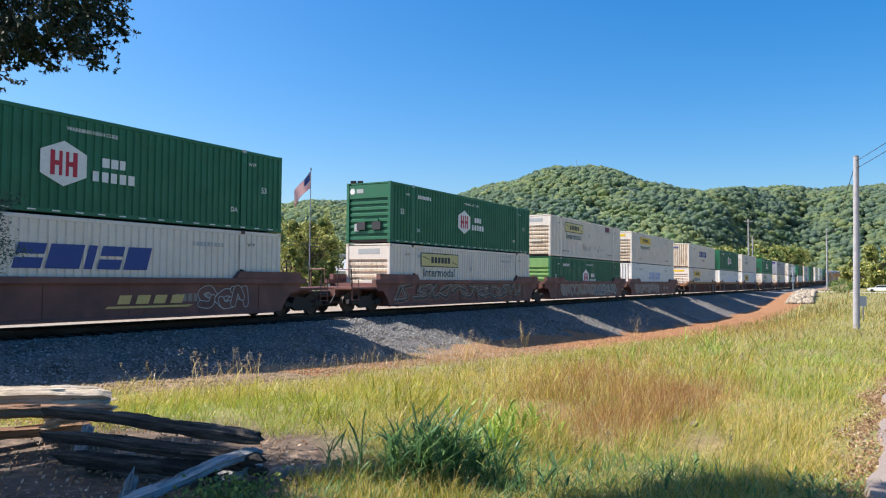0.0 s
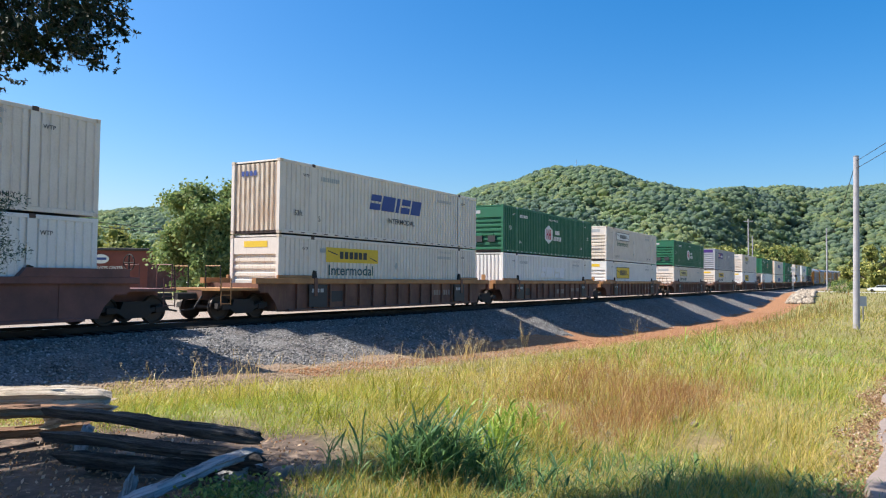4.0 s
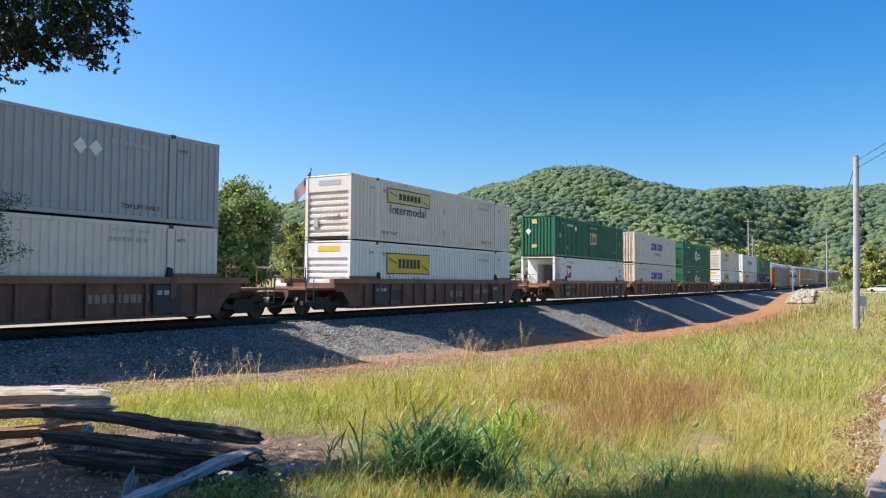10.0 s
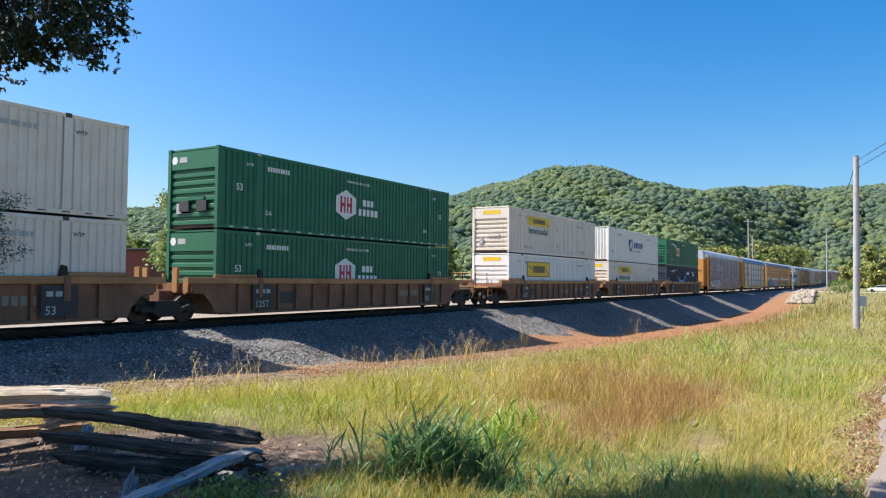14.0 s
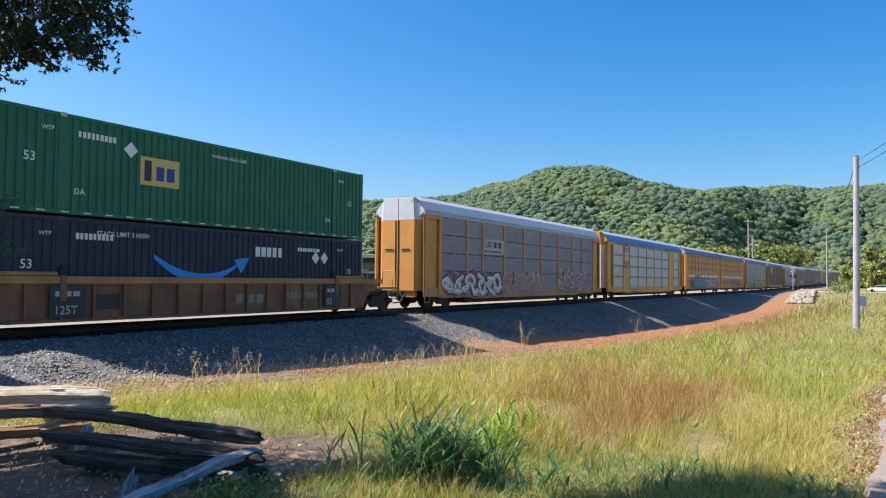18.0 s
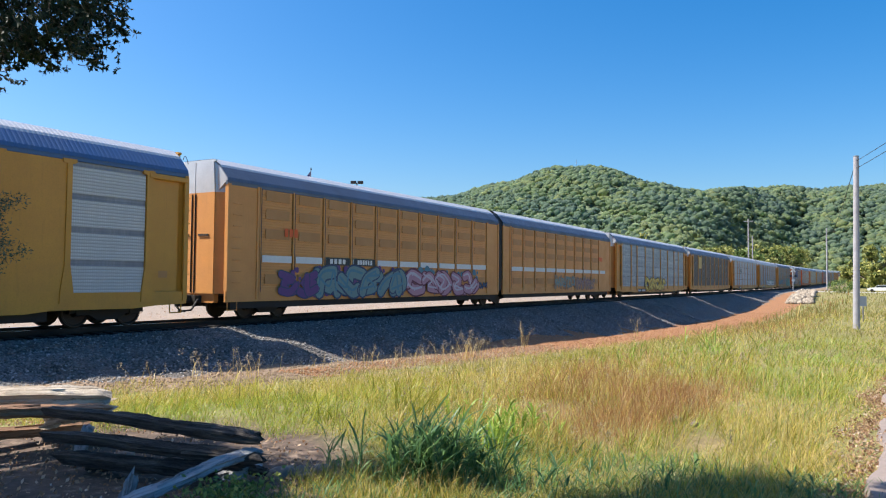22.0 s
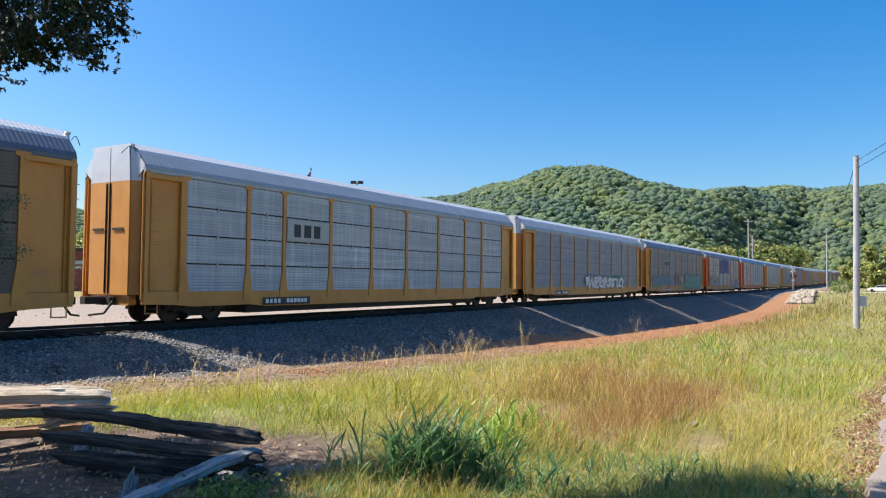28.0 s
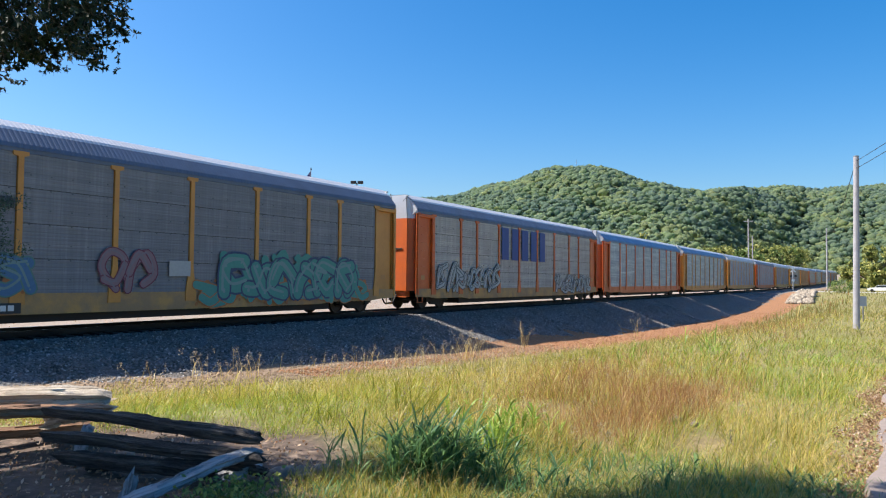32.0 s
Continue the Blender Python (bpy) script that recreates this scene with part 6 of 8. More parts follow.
def forest_mat(name, stops):
    m, nt, b = node_mat(name)
    c = ramp(nt, random_value(nt, "island"), stops)
    vec = coords(nt)
    patch = noise_node(nt, vec, 0.03, 3)
    c = mix_col(nt, ramp(nt, patch, [(0.4, (0, 0, 0)), (0.7, (0.4, 0.4, 0.4))]), c, stops[0][1])
    fine = noise_node(nt, vec, 0.9, 5, 0.75)
    c = mix_col(nt, ramp(nt, fine, [(0.45, (0, 0, 0)), (0.75, (0.25, 0.25, 0.25))]), c, tuple(v * 0.8 for v in stops[0][1]))
    nt.links.new(c, b.inputs["Base Color"])
    b.inputs["Roughness"].default_value = 0.85
    b.inputs["Specular IOR Level"].default_value = 0.1
    bump(nt, b, fine, 0.3, 0.3)
    tr = nt.nodes.new("ShaderNodeBsdfTranslucent")
    nt.links.new(c, tr.inputs["Color"])
    mx = nt.nodes.new("ShaderNodeMixShader")
    mx.inputs["Fac"].default_value = 0.72
    nt.links.new(b.outputs["BSDF"], mx.inputs[1])
    nt.links.new(tr.outputs["BSDF"], mx.inputs[2])
    nt.links.new(mx.outputs["Shader"], nt.nodes["Material Output"].inputs["Surface"])
    return m


WOODS = forest_mat("woods_leaves", [(0.0, (0.085, 0.125, 0.050)), (0.45, (0.15, 0.21, 0.075)), (0.8, (0.24, 0.28, 0.09)), (1.0, (0.34, 0.32, 0.10))])
r = np.random.default_rng(11)
n_tree = 12500
fa = r.uniform(-33, 33, 3 * n_tree)
fa = fa[r.random(3 * n_tree) < (hill_foot(fa) + 225) / 1300][:n_tree]
n_tree = len(fa)
fu = r.random(n_tree) ** 0.85
fd = hill_foot(fa) + fu * 450
far = np.radians(fa)
tx = fd * (np.cos(far) * FWD[0] + np.sin(far) * RGT[0])
ty = fd * (np.cos(far) * FWD[1] + np.sin(far) * RGT[1])
tz = hill_z(tx, ty)
size = r.uniform(2.1, 5.4, n_tree) * np.clip(fd / 800, 0.9, 1.35)
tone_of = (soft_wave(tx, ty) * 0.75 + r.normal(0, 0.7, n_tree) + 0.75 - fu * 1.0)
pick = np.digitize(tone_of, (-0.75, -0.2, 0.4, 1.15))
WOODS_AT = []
# Crown colours lightened and pushed towards blue to stand for distance haze.
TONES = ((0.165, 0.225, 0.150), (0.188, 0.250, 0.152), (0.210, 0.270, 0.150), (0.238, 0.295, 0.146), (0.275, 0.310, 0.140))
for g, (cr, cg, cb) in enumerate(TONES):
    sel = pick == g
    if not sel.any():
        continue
    m = forest_mat("woods_hazed", [(0.0, (cr * 1.25, cg * 1.30, cb * 1.58)), (0.5, (cr * 1.35, cg * 1.40, cb * 1.66)), (1.0, (cr * 1.46, cg * 1.50, cb * 1.68))])
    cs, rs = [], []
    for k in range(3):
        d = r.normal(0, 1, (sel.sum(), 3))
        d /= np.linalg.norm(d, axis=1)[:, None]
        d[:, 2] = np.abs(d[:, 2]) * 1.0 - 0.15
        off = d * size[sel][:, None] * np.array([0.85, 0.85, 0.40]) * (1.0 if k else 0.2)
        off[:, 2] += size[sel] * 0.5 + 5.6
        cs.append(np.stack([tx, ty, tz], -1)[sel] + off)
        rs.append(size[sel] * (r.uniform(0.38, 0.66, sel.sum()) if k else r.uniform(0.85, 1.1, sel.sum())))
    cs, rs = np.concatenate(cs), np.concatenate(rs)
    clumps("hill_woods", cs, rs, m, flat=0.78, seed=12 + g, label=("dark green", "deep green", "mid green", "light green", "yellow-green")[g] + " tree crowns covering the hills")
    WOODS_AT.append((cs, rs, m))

# ---- trees that stand singly ----
BARK = paint("bark", (0.09, 0.07, 0.05), (0.16, 0.13, 0.10), rough=0.95, scale=4, relief=0.8)
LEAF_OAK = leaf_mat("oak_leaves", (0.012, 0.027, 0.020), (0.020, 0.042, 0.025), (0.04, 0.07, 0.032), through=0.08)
LEAF_GREEN = leaf_mat("tree_leaves", (0.10, 0.16, 0.05), (0.175, 0.26, 0.075), (0.36, 0.36, 0.09))
LEAF_LIGHT = leaf_mat("light_leaves", (0.19, 0.22, 0.07), (0.32, 0.34, 0.095), (0.48, 0.43, 0.13))
LEAF_LOT = leaf_mat("lot_tree_leaves", (0.13, 0.195, 0.07), (0.21, 0.295, 0.10), (0.38, 0.39, 0.13), through=0.4)
LEAF_WEED = leaf_mat("weed_leaves", (0.16, 0.13, 0.05), (0.26, 0.21, 0.09), (0.36, 0.30, 0.13))
NEEDLE = leaf_mat("cedar_needles", (0.045, 0.08, 0.06), (0.07, 0.12, 0.085), (0.11, 0.17, 0.12))


def leaf_mesh(name, pts, size, seed, long=1.6):
    """Small bent leaves, two triangles each, at the given points."""
    r = np.random.default_rng(seed)
    n = len(pts)
    d = r.normal(0, 1, (n, 3))
    d /= np.linalg.norm(d, axis=1)[:, None]
    e = np.cross(d, r.normal(0, 1, (n, 3)))
    e /= np.linalg.norm(e, axis=1)[:, None]
    s = size * r.uniform(0.6, 1.3, (n, 1))
    nrm = np.cross(d, e)
    v = np.stack([pts - d * s * long / 2, pts + e * s / 2 + nrm * s * 0.12, pts + d * s * long / 2, pts - e * s / 2 + nrm * s * 0.12], 1)
    i = 4 * np.arange(n)[:, None]
    f = np.concatenate([i + np.array([[0, 1, 2]]), i + np.array([[0, 2, 3]])], 0)
    return raw_mesh(name, v.reshape(-1, 3), f)


r = np.random.default_rng(14)
for cs, rs, m in WOODS_AT:
    q = r.normal(0, 1, (len(cs) * 6, 3))
    q /= np.linalg.norm(q, axis=1)[:, None]
    spray = np.repeat(cs, 6, 0) + q * np.repeat(rs, 6)[:, None] * r.uniform(0.85, 1.2, (len(q), 1)) * np.array([1.0, 1.0, 0.80])
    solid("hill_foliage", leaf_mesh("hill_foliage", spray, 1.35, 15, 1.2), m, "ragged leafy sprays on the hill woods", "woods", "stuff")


def limb(s, a, b, r0, r1, rnd, steps=4):
    a, b = Vector(a), Vector(b)
    prev = a
    for i in range(1, steps + 1):
        u = i / steps
        q = a.lerp(b, u) + Vector((rnd.uniform(-1, 1), rnd.uniform(-1, 1), rnd.uniform(-0.6, 0.6))) * (b - a).length * 0.05 * (i < steps)
        s.tube(prev, q, r0 + (r1 - r0) * (i - 1) / steps, 5, r0 + (r1 - r0) * u)
        prev = q


def tree(name, x, y, height, width, leaves, n, size, seed, label, trunk=0.30, low=0.22):
    """Tapered trunk, limbs, and a crown of leaves gathered round the limb ends."""
    rnd = random.Random(seed)
    r = np.random.default_rng(seed)
    z0 = float(ground_z(x, y)) - 0.05
    t = thing(name, label, "tree", m=pose(x, y, z0))
    s = Shape()
    limb(s, (0, 0, 0), (0, 0, height * 0.62), height * trunk * 0.07, height * 0.012, rnd, 6)
    ends = []
    for i in range(40):
        za = height * rnd.uniform(low * 0.9, 0.6)
        ang = i * 2.4 + rnd.uniform(-0.3, 0.3)
        u = rnd.random() ** 0.5
        zb = height * (low + (0.97 - low) * rnd.random())
        wid = width / 2 * math.sqrt(max(0.06, 1 - abs((zb / height - 0.55) / 0.48) ** 2.2)) * (0.55 + 0.4 * u)
        b = (wid * math.cos(ang), wid * math.sin(ang), zb)
        limb(s, (0, 0, min(za, zb - 0.3)), b, height * 0.010, height * 0.002, rnd, 3)
        ends.append(b)
    part("trunk", s, BARK, t, "grey-brown trunk with limbs")
    ends = np.array(ends)
    k = r.integers(0, len(ends), n)
    sub = ends[:, None] + r.normal(0, width * 0.075, (len(ends), 7, 3)) * np.array([1, 1, 0.8])
    j = r.integers(0, 7, n)
    pts = sub[k, j] + r.normal(0, width * 0.045, (n, 3))
    crown = part("crown", leaf_mesh("crown", pts, size, seed), leaves, t, "crown of separate leaves")
    v = ICO_V[None] * (1 + r.normal(0, 0.15, (len(ends), len(ICO_V), 1))) * width * 0.085 + ends[:, None]
    f = ICO_F[None] + len(ICO_V) * np.arange(len(ends))[:, None, None]
    part("inner_foliage", raw_mesh("inner_foliage", v.reshape(-1, 3), f.reshape(-1, 3)), WOODS, crown, "dense inner foliage")
    return t


tree("tree", 43.4, 46.9, 9.0, 9.0, LEAF_LOT, 40000, 0.21, 121, "broad leafy tree turning yellow at the top, by the lot", low=0.05)
tree("tree", 73.3, 62.8, 9.2, 7.5, LEAF_LIGHT, 8000, 0.26, 22, "small bright green tree at the edge of the lot", low=0.08)
tree("tree", 90, 78, 9.5, 9.0, LEAF_LIGHT, 5000, 0.32, 23, "yellow-green tree behind the lot", low=0.05)
tree("tree", 98, 66, 6.0, 6.0, LEAF_GREEN, 3500, 0.28, 24, "low green tree beside the lot", low=0.05)
tree("tree", 219, 0.2, 10.5, 9.0, LEAF_LIGHT, 4500, 0.55, 25, "leafy tree beyond the level crossing", low=0.05)
tree("tree", 250, 6.0, 7.5, 8.0, LEAF_LIGHT, 3500, 0.5, 26, "small yellow-green tree beyond the level crossing", low=0.05)
for i, (x, y, h, w) in enumerate(((250, 95, 15, 13), (262, 76, 17, 12), (275, 62, 14, 13), (290, 52, 15, 12), (310, 47, 14, 14), (330, 44, 16, 14), (200, 120, 14, 13), (180, 150, 14, 14), (355, 42, 15, 12), (385, 42, 17, 12), (420, 41, 20, 13), (455, 42, 18, 13), (150, 125, 12, 12), (500, 44, 20, 15), (130, 175, 12, 14), (105, 150, 12, 13))):
    tree("tree", x, y, h, w, (LEAF_GREEN, LEAF_LIGHT)[i % 2], 2600, 0.62, 30 + i, ("green", "yellow-green")[i % 2] + " tree at the foot of the hills", low=0.04)

# Bushes along the lot and at the crossing.
for i, (x, y, h, w) in enumerate(((62, 36, 1.5, 2.0), (70, 38, 1.4, 1.9), (78, 40, 1.5, 2.0), (86, 42, 1.5, 2.1), (94, 43.5, 1.6, 2.2), (158, 6.4, 2.6, 5.0))):
    r = np.random.default_rng(60 + i)
    b = thing("bush", "rounded green shrub at the lot edge" if y > 30 else "tangled weedy bush in the grass", "bush", m=pose(x, y, float(ground_z(x, y)) - 0.05))
    s = Shape()
    for k in range(7):
        limb(s, (0, 0, 0), (w * 0.35 * math.cos(k), w * 0.35 * math.sin(k), h * 0.7), 0.03, 0.01, random.Random(k), 2)
    part("stems", s, BARK, b)
    q = r.normal(0, 1, (1400, 3))
    q /= np.linalg.norm(q, axis=1)[:, None]
    q *= r.uniform(0.55, 1.05, (1400, 1))
    pts = q * np.array([w / 2, w / 2, h / 2]) + np.array([0, 0, h * 0.5])
    part("foliage", leaf_mesh("foliage", pts, 0.14 if y > 30 else 0.16, 70 + i), LEAF_WEED if y < 30 and i != 5 else LEAF_GREEN, b)

# ---- buildings, lamps and flag beyond the track ----
BRICK = paint("brick_red", (0.20, 0.055, 0.042), (0.15, 0.05, 0.04), rough=0.85, scale=0.8, amount=0.3)
METAL_GREY = paint("grey_metal", (0.42, 0.44, 0.47), (0.34, 0.36, 0.39), rough=0.5)
DARK_TRIM = plain("dark_trim", (0.035, 0.032, 0.032), 0.6)
CONCRETE = paint("concrete", (0.42, 0.41, 0.38), (0.32, 0.31, 0.29), rough=0.9)
GLASS = plain("window_glass", (0.03, 0.04, 0.05), 0.08)
WHITE_PAINT = paint("white_paint", (0.78, 0.78, 0.76), (0.66, 0.66, 0.64), rough=0.6)
STEEL_POLE = paint("pole_steel", (0.30, 0.31, 0.33), (0.22, 0.23, 0.25), rough=0.45, metal=0.5)
WOOD_POLE = paint("pole_wood", (0.37, 0.36, 0.39), (0.26, 0.25, 0.27), rough=0.9, scale=3, streak=0.3)

hall = thing("service_building", "low red brick building with a flat dark roof edge", "building", m=pose(56.5, 81.4, -0.32, 0, 0, -59.5))
part("brick_wall", Shape().box(-5.8, 5.8, 0.0, 14, 0, 5.0), BRICK, hall, "red brick front wall")
part("roof", Shape().box(-6.0, 6.0, -0.25, 14.2, 5.0, 5.32, 0.03), DARK_TRIM, hall, "dark roof edge")
part("wing_wall", Shape().box(-22, -5.8, 0.6, 12, 0, 4.3), METAL_GREY, hall, "grey metal wing")
part("wing_roof", Shape().box(-22.3, -5.8, 0.2, 12.2, 4.3, 4.9, 0.03), METAL_GREY, hall)
part("wing_fascia", Shape().box(-22.3, -5.9, 0.05, 0.2, 3.3, 4.4), METAL_GREY, hall)
for i in range(8):
    w = part("window", Shape().box(-21.3 + i * 1.95, -19.6 + i * 1.95, 0.52, 0.6, 0.9, 3.1), GLASS, hall, "dark glass window")
    part("window_frame", Shape().box(-21.4 + i * 1.95, -21.3 + i * 1.95, 0.46, 0.6, 0.9, 3.1).box(-21.3 + i * 1.95, -19.6 + i * 1.95, 0.46, 0.6, 1.95, 2.05), WHITE_PAINT, w)
ov = Shape().slab([(1.0 * math.cos(6.283 * i / 24) + 0.15, 3.98 + 0.56 * math.sin(6.283 * i / 24)) for i in range(24)], -0.12, -0.04)
oval = part("oval_sign", ov, WHITE_PAINT, hall, "white oval sign with a blue bar")
part("sign_bar", Shape().box(-0.55, 0.85, -0.13, -0.121, 3.85, 4.15), INK_BLUE, oval)
lettering("wall_text", "EMPLOYEE SERVICES CENTER", 0.52, WHITE_PAINT, hall, -3.15, -0.02, 2.75, "white letters on the brick", 0.88)
part("entrance_fascia", Shape().box(-5.7, -1.6, -0.05, 0.0, 3.3, 3.75), METAL_GREY, hall)

office = thing("office_building", "low office building with pale columns and dark glass", "building", m=pose(124, 92, -0.3, 0, 0, -59.5))
part("wall", Shape().box(-4.5, 9, 0.6, 9, 0, 6.2), GLASS, office, "dark glass front")
part("roof", Shape().box(-5, 9.6, -0.2, 9.5, 6.2, 6.9, 0.05), CONCRETE, office)
for i in range(4):
    part("column", Shape().box(-4.7 + i * 1.35, -4.3 + i * 1.35, 0, 0.5, 0, 6.2), CONCRETE, office)
part("floor_band", Shape().box(-4.6, 9, 0.3, 0.6, 3.0, 3.4), CONCRETE, office)

shed = thing("shed", "pale shed with a pitched roof behind the trees", "building", m=pose(104, 84, -0.3, 0, 0, -50))
part("wall", Shape().box(-4, 4, 0, 7, 0, 3.2), WHITE_PAINT, shed)
part("roof", Shape().prism([(-0.4, 3.2), (7.4, 3.2), (3.5, 5.4)], -4.3, 4.3), METAL_GREY, shed)


def lamp_post(x, y, h, label):
    p = thing("street_lamp", label, "lamp", m=pose(x, y, float(ground_z(x, y))))
    part("base", Shape().tube((0, 0, 0), (0, 0, 0.7), 0.28, 12), CONCRETE, p)
    part("pole", Shape().tube((0, 0, 0.7), (0, 0, h - 0.1), 0.10, 10, 0.07), STEEL_POLE, p)
    for q in (-1, 1):
        a = part("lamp_arm", Shape().box(0.0 if q > 0 else -0.35, 0.35 if q > 0 else 0.0, -0.04, 0.04, h - 0.16, h - 0.08), STEEL_POLE, p, m=pose(0, 0, 0, 0, 0, -59.5))
        part("lamp_head", Shape().box(*sorted((q * 0.08, q * 0.58)), -0.22, 0.22, h - 0.18, h + 0.08, 0.04), DARK_TRIM, a, "dark box lamp head")
    return p


lamp_post(56.2, 42.6, 10.95, "tall lot lamp with two dark box heads")

fp = thing("flagpole", "tall thin metal flagpole", "flagpole", m=pose(60.9, 52.3, -0.3))
part("pole", Shape().tube((0, 0, 0), (0, 0, 13.4), 0.07, 10, 0.04), STEEL_POLE, fp)
part("finial", Shape().tube((0, 0, 13.4), (0, 0, 13.62), 0.09, 8, 0.05), DARK_TRIM, fp)
FLAG_RED = leaf_mat("flag_red", (0.45, 0.02, 0.035), (0.55, 0.03, 0.045), (0.6, 0.04, 0.05), "object", 0.8, 0.6)
FLAG_WHITE = leaf_mat("flag_white", (0.72, 0.71, 0.70), (0.78, 0.77, 0.76), (0.8, 0.79, 0.78), "object", 0.8, 0.6)
FLAG_BLUE = plain("flag_blue", (0.025, 0.04, 0.17), 0.8)
FLAG_AT = (60.9, 52.3, 11.25)


def flag_piece(u0, u1, v0, v1, lift=0.0):
    """A piece of the cloth; u runs from the pole, v down from the top edge."""
    s = Shape()
    n = max(1, round((u1 - u0) * 8))
    vs = []
    for i in range(n + 1):
        u = u0 + (u1 - u0) * i / n
        for v in (v0, v1):
            x = -1.7 * u
            y = 0.28 * math.sin(5.5 * u + 1.2 * v) * (0.25 + u) + lift
            z = 1.75 - 1.7 * v - 2.3 * u ** 1.2 - 0.12 * math.sin(4 * u + 2 * v)
            vs.append((x, y, z))
    s.add(vs, [(2 * i, 2 * i + 1, 2 * i + 3, 2 * i + 2) for i in range(n)])
    return s


flag = thing("flag", "flag with red and white stripes and a blue canton", "flag", m=pose(*FLAG_AT, 0, 0, -59.5))
for i in range(13):
    part("stripe", flag_piece(0, 1, i / 13, (i + 1) / 13), (FLAG_RED, FLAG_WHITE)[i % 2], flag)
canton = part("canton", flag_piece(0, 0.42, 0, 7 / 13, -0.012), FLAG_BLUE, flag, "blue canton with white stars")
for i in range(5):
    for j in range(4):
        u, v = 0.05 + i * 0.08, 0.06 + j * 0.13
        part("star", flag_piece(u, u + 0.022, v, v + 0.035, -0.02), FLAG_WHITE, canton)


# ---- poles, wires, signs on this side ----
def utility_pole(x, y, h, r, label, lean=(0, 0), lamp=False, arm=False):
    p = thing("utility_pole", label, "utility pole", m=pose(x, y, float(ground_z(x, y)) - 0.1))
    part("pole", Shape().tube((0, 0, 0), (lean[0], lean[1], h), r, 14, r * 0.78), WOOD_POLE, p)
    part("cap", Shape().tube((lean[0], lean[1], h), (lean[0], lean[1], h + 0.04), r * 0.8, 14), STEEL_POLE, p)
    if arm:
        part("crossarm", Shape().box(-0.05, 0.05, -1.1, 1.1, h - 0.7, h - 0.58), WOOD_POLE, p)
        for q in (-1, -0.4, 0.4, 1):
            part("insulator", Shape().tube((0, q, h - 0.58), (0, q, h - 0.42), 0.05, 8), STEEL_POLE, p)
    if lamp:
        part("lamp_arm", Shape().tube((0, 0, h - 1.0), (0, -1.2, h - 0.7), 0.04, 6), STEEL_POLE, p)
        part("lamp_head", Shape().box(-0.15, 0.15, -1.7, -1.15, h - 0.8, h - 0.62, 0.04), DARK_TRIM, p)
    return p


utility_pole(37.4, 0.98, 7.7, 0.145, "pale weathered wooden utility pole standing in the grass", (0.0, -0.08))
utility_pole(185.4, 10.4, 14.0, 0.16, "distant wooden pole with a lamp at the crossing", lamp=True)
utility_pole(198.4, 28.5, 17.6, 0.18, "tall distant wooden pole behind the train", arm=True)
utility_pole(203.0, 28.2, 13.5, 0.16, "distant wooden pole behind the train")
CABLE = plain("cable_black", (0.03, 0.03, 0.032), 0.6)


def cable(a, b, sag, r, label):
    s = Shape()
    a, b = Vector(a), Vector(b)
    s.path([a.lerp(b, i / 16) - Vector((0, 0, sag * 4 * (i / 16) * (1 - i / 16))) for i in range(17)], r, 5)
    return solid("power_cable", s, CABLE, label, "cable")


for k, dz in enumerate((0, -0.32)):
    cable((37.4, 0.9, 6.9 + dz), (-6.0, -9.0, 8.0 + dz), 0.5, 0.012, "thin black overhead cable from the pole")
cable((37.4, 0.9, 6.9), (185.4, 10.4, 11.5), 1.2, 0.018, "thin black overhead cable along the verge")
for dz in (0, -0.35):
    cable((10.0, 52.0, 6.9 + dz), (91.0, 62.0, 6.1 + dz), 0.7, 0.03, "sagging black cable across the lot")
cable((198.4, 28.5, 16.8), (330, 46, 12), 2.0, 0.03, "distant cable above the train")

sg = thing("road_sign", "small blank sign plate on a thin post in the grass", "sign", m=pose(49.3, 0.95, float(ground_z(49.3, 0.95)), 0, 0, -60))
part("post", Shape().box(-0.03, 0.03, -0.02, 0.02, 0, 1.45), STEEL_POLE, sg)
part("plate", Shape().box(-0.22, 0.2, -0.03, -0.02, 0.85, 1.42), METAL_GREY, sg, "grey back of the plate")
mk = thing("marker_post", "leaning yellow marker post in the weeds", "marker", m=pose(56.2, 5.06, float(ground_z(56.2, 5.06)), 0, 14, -60))
part("post", Shape().tube((0, 0, 0), (0, 0, 1.3), 0.03, 8), INK_GOLD, mk)

sig = thing("crossing_signal", "railway crossing signal with crossed white boards", "signal", m=pose(173.7, 16.2, float(ground_z(173.7, 16.2)), 0, 0, -60))
part("mast", Shape().tube((0, 0, 0), (0, 0, 5.2), 0.09, 8), METAL_GREY, sig)
for q in (-1, 1):
    part("crossed_board", Shape().box(-0.7, 0.7, -0.13, -0.10, -0.12, 0.12), WHITE_PAINT, sig, m=pose(0, 0, 4.6, 0, q * 45, 0))
    part("lamp_disc", Shape().tube((q * 0.5, -0.1, 3.3), (q * 0.5, -0.16, 3.3), 0.26, 14), DARK_TRIM, sig)
part("lamp_bar", Shape().box(-0.5, 0.5, -0.1, -0.02, 3.24, 3.36), METAL_GREY, sig)
part("round_plate", Shape().tube((0, -0.12, 2.4), (0, -0.15, 2.4), 0.34, 18), WHITE_PAINT, sig)

top = thing("radio_mast", "thin radio mast on the hilltop", "mast", m=pose(868, 322, float(hill_z(np.array(868.0), np.array(322.0))) + 2.0))
part("mast", Shape().tube((0, 0, 0), (0, 0, 19), 0.35, 6, 0.2), STEEL_POLE, top)
part("antenna", Shape().tube((0, -0.9, 14), (0, 0.9, 14), 0.2, 5), STEEL_POLE, top)

# Crossing road, verge road, culvert stones.
ASPHALT = paint("asphalt", (0.27, 0.215, 0.185), (0.17, 0.135, 0.115), rough=0.95, scale=2.2, relief=0.5)


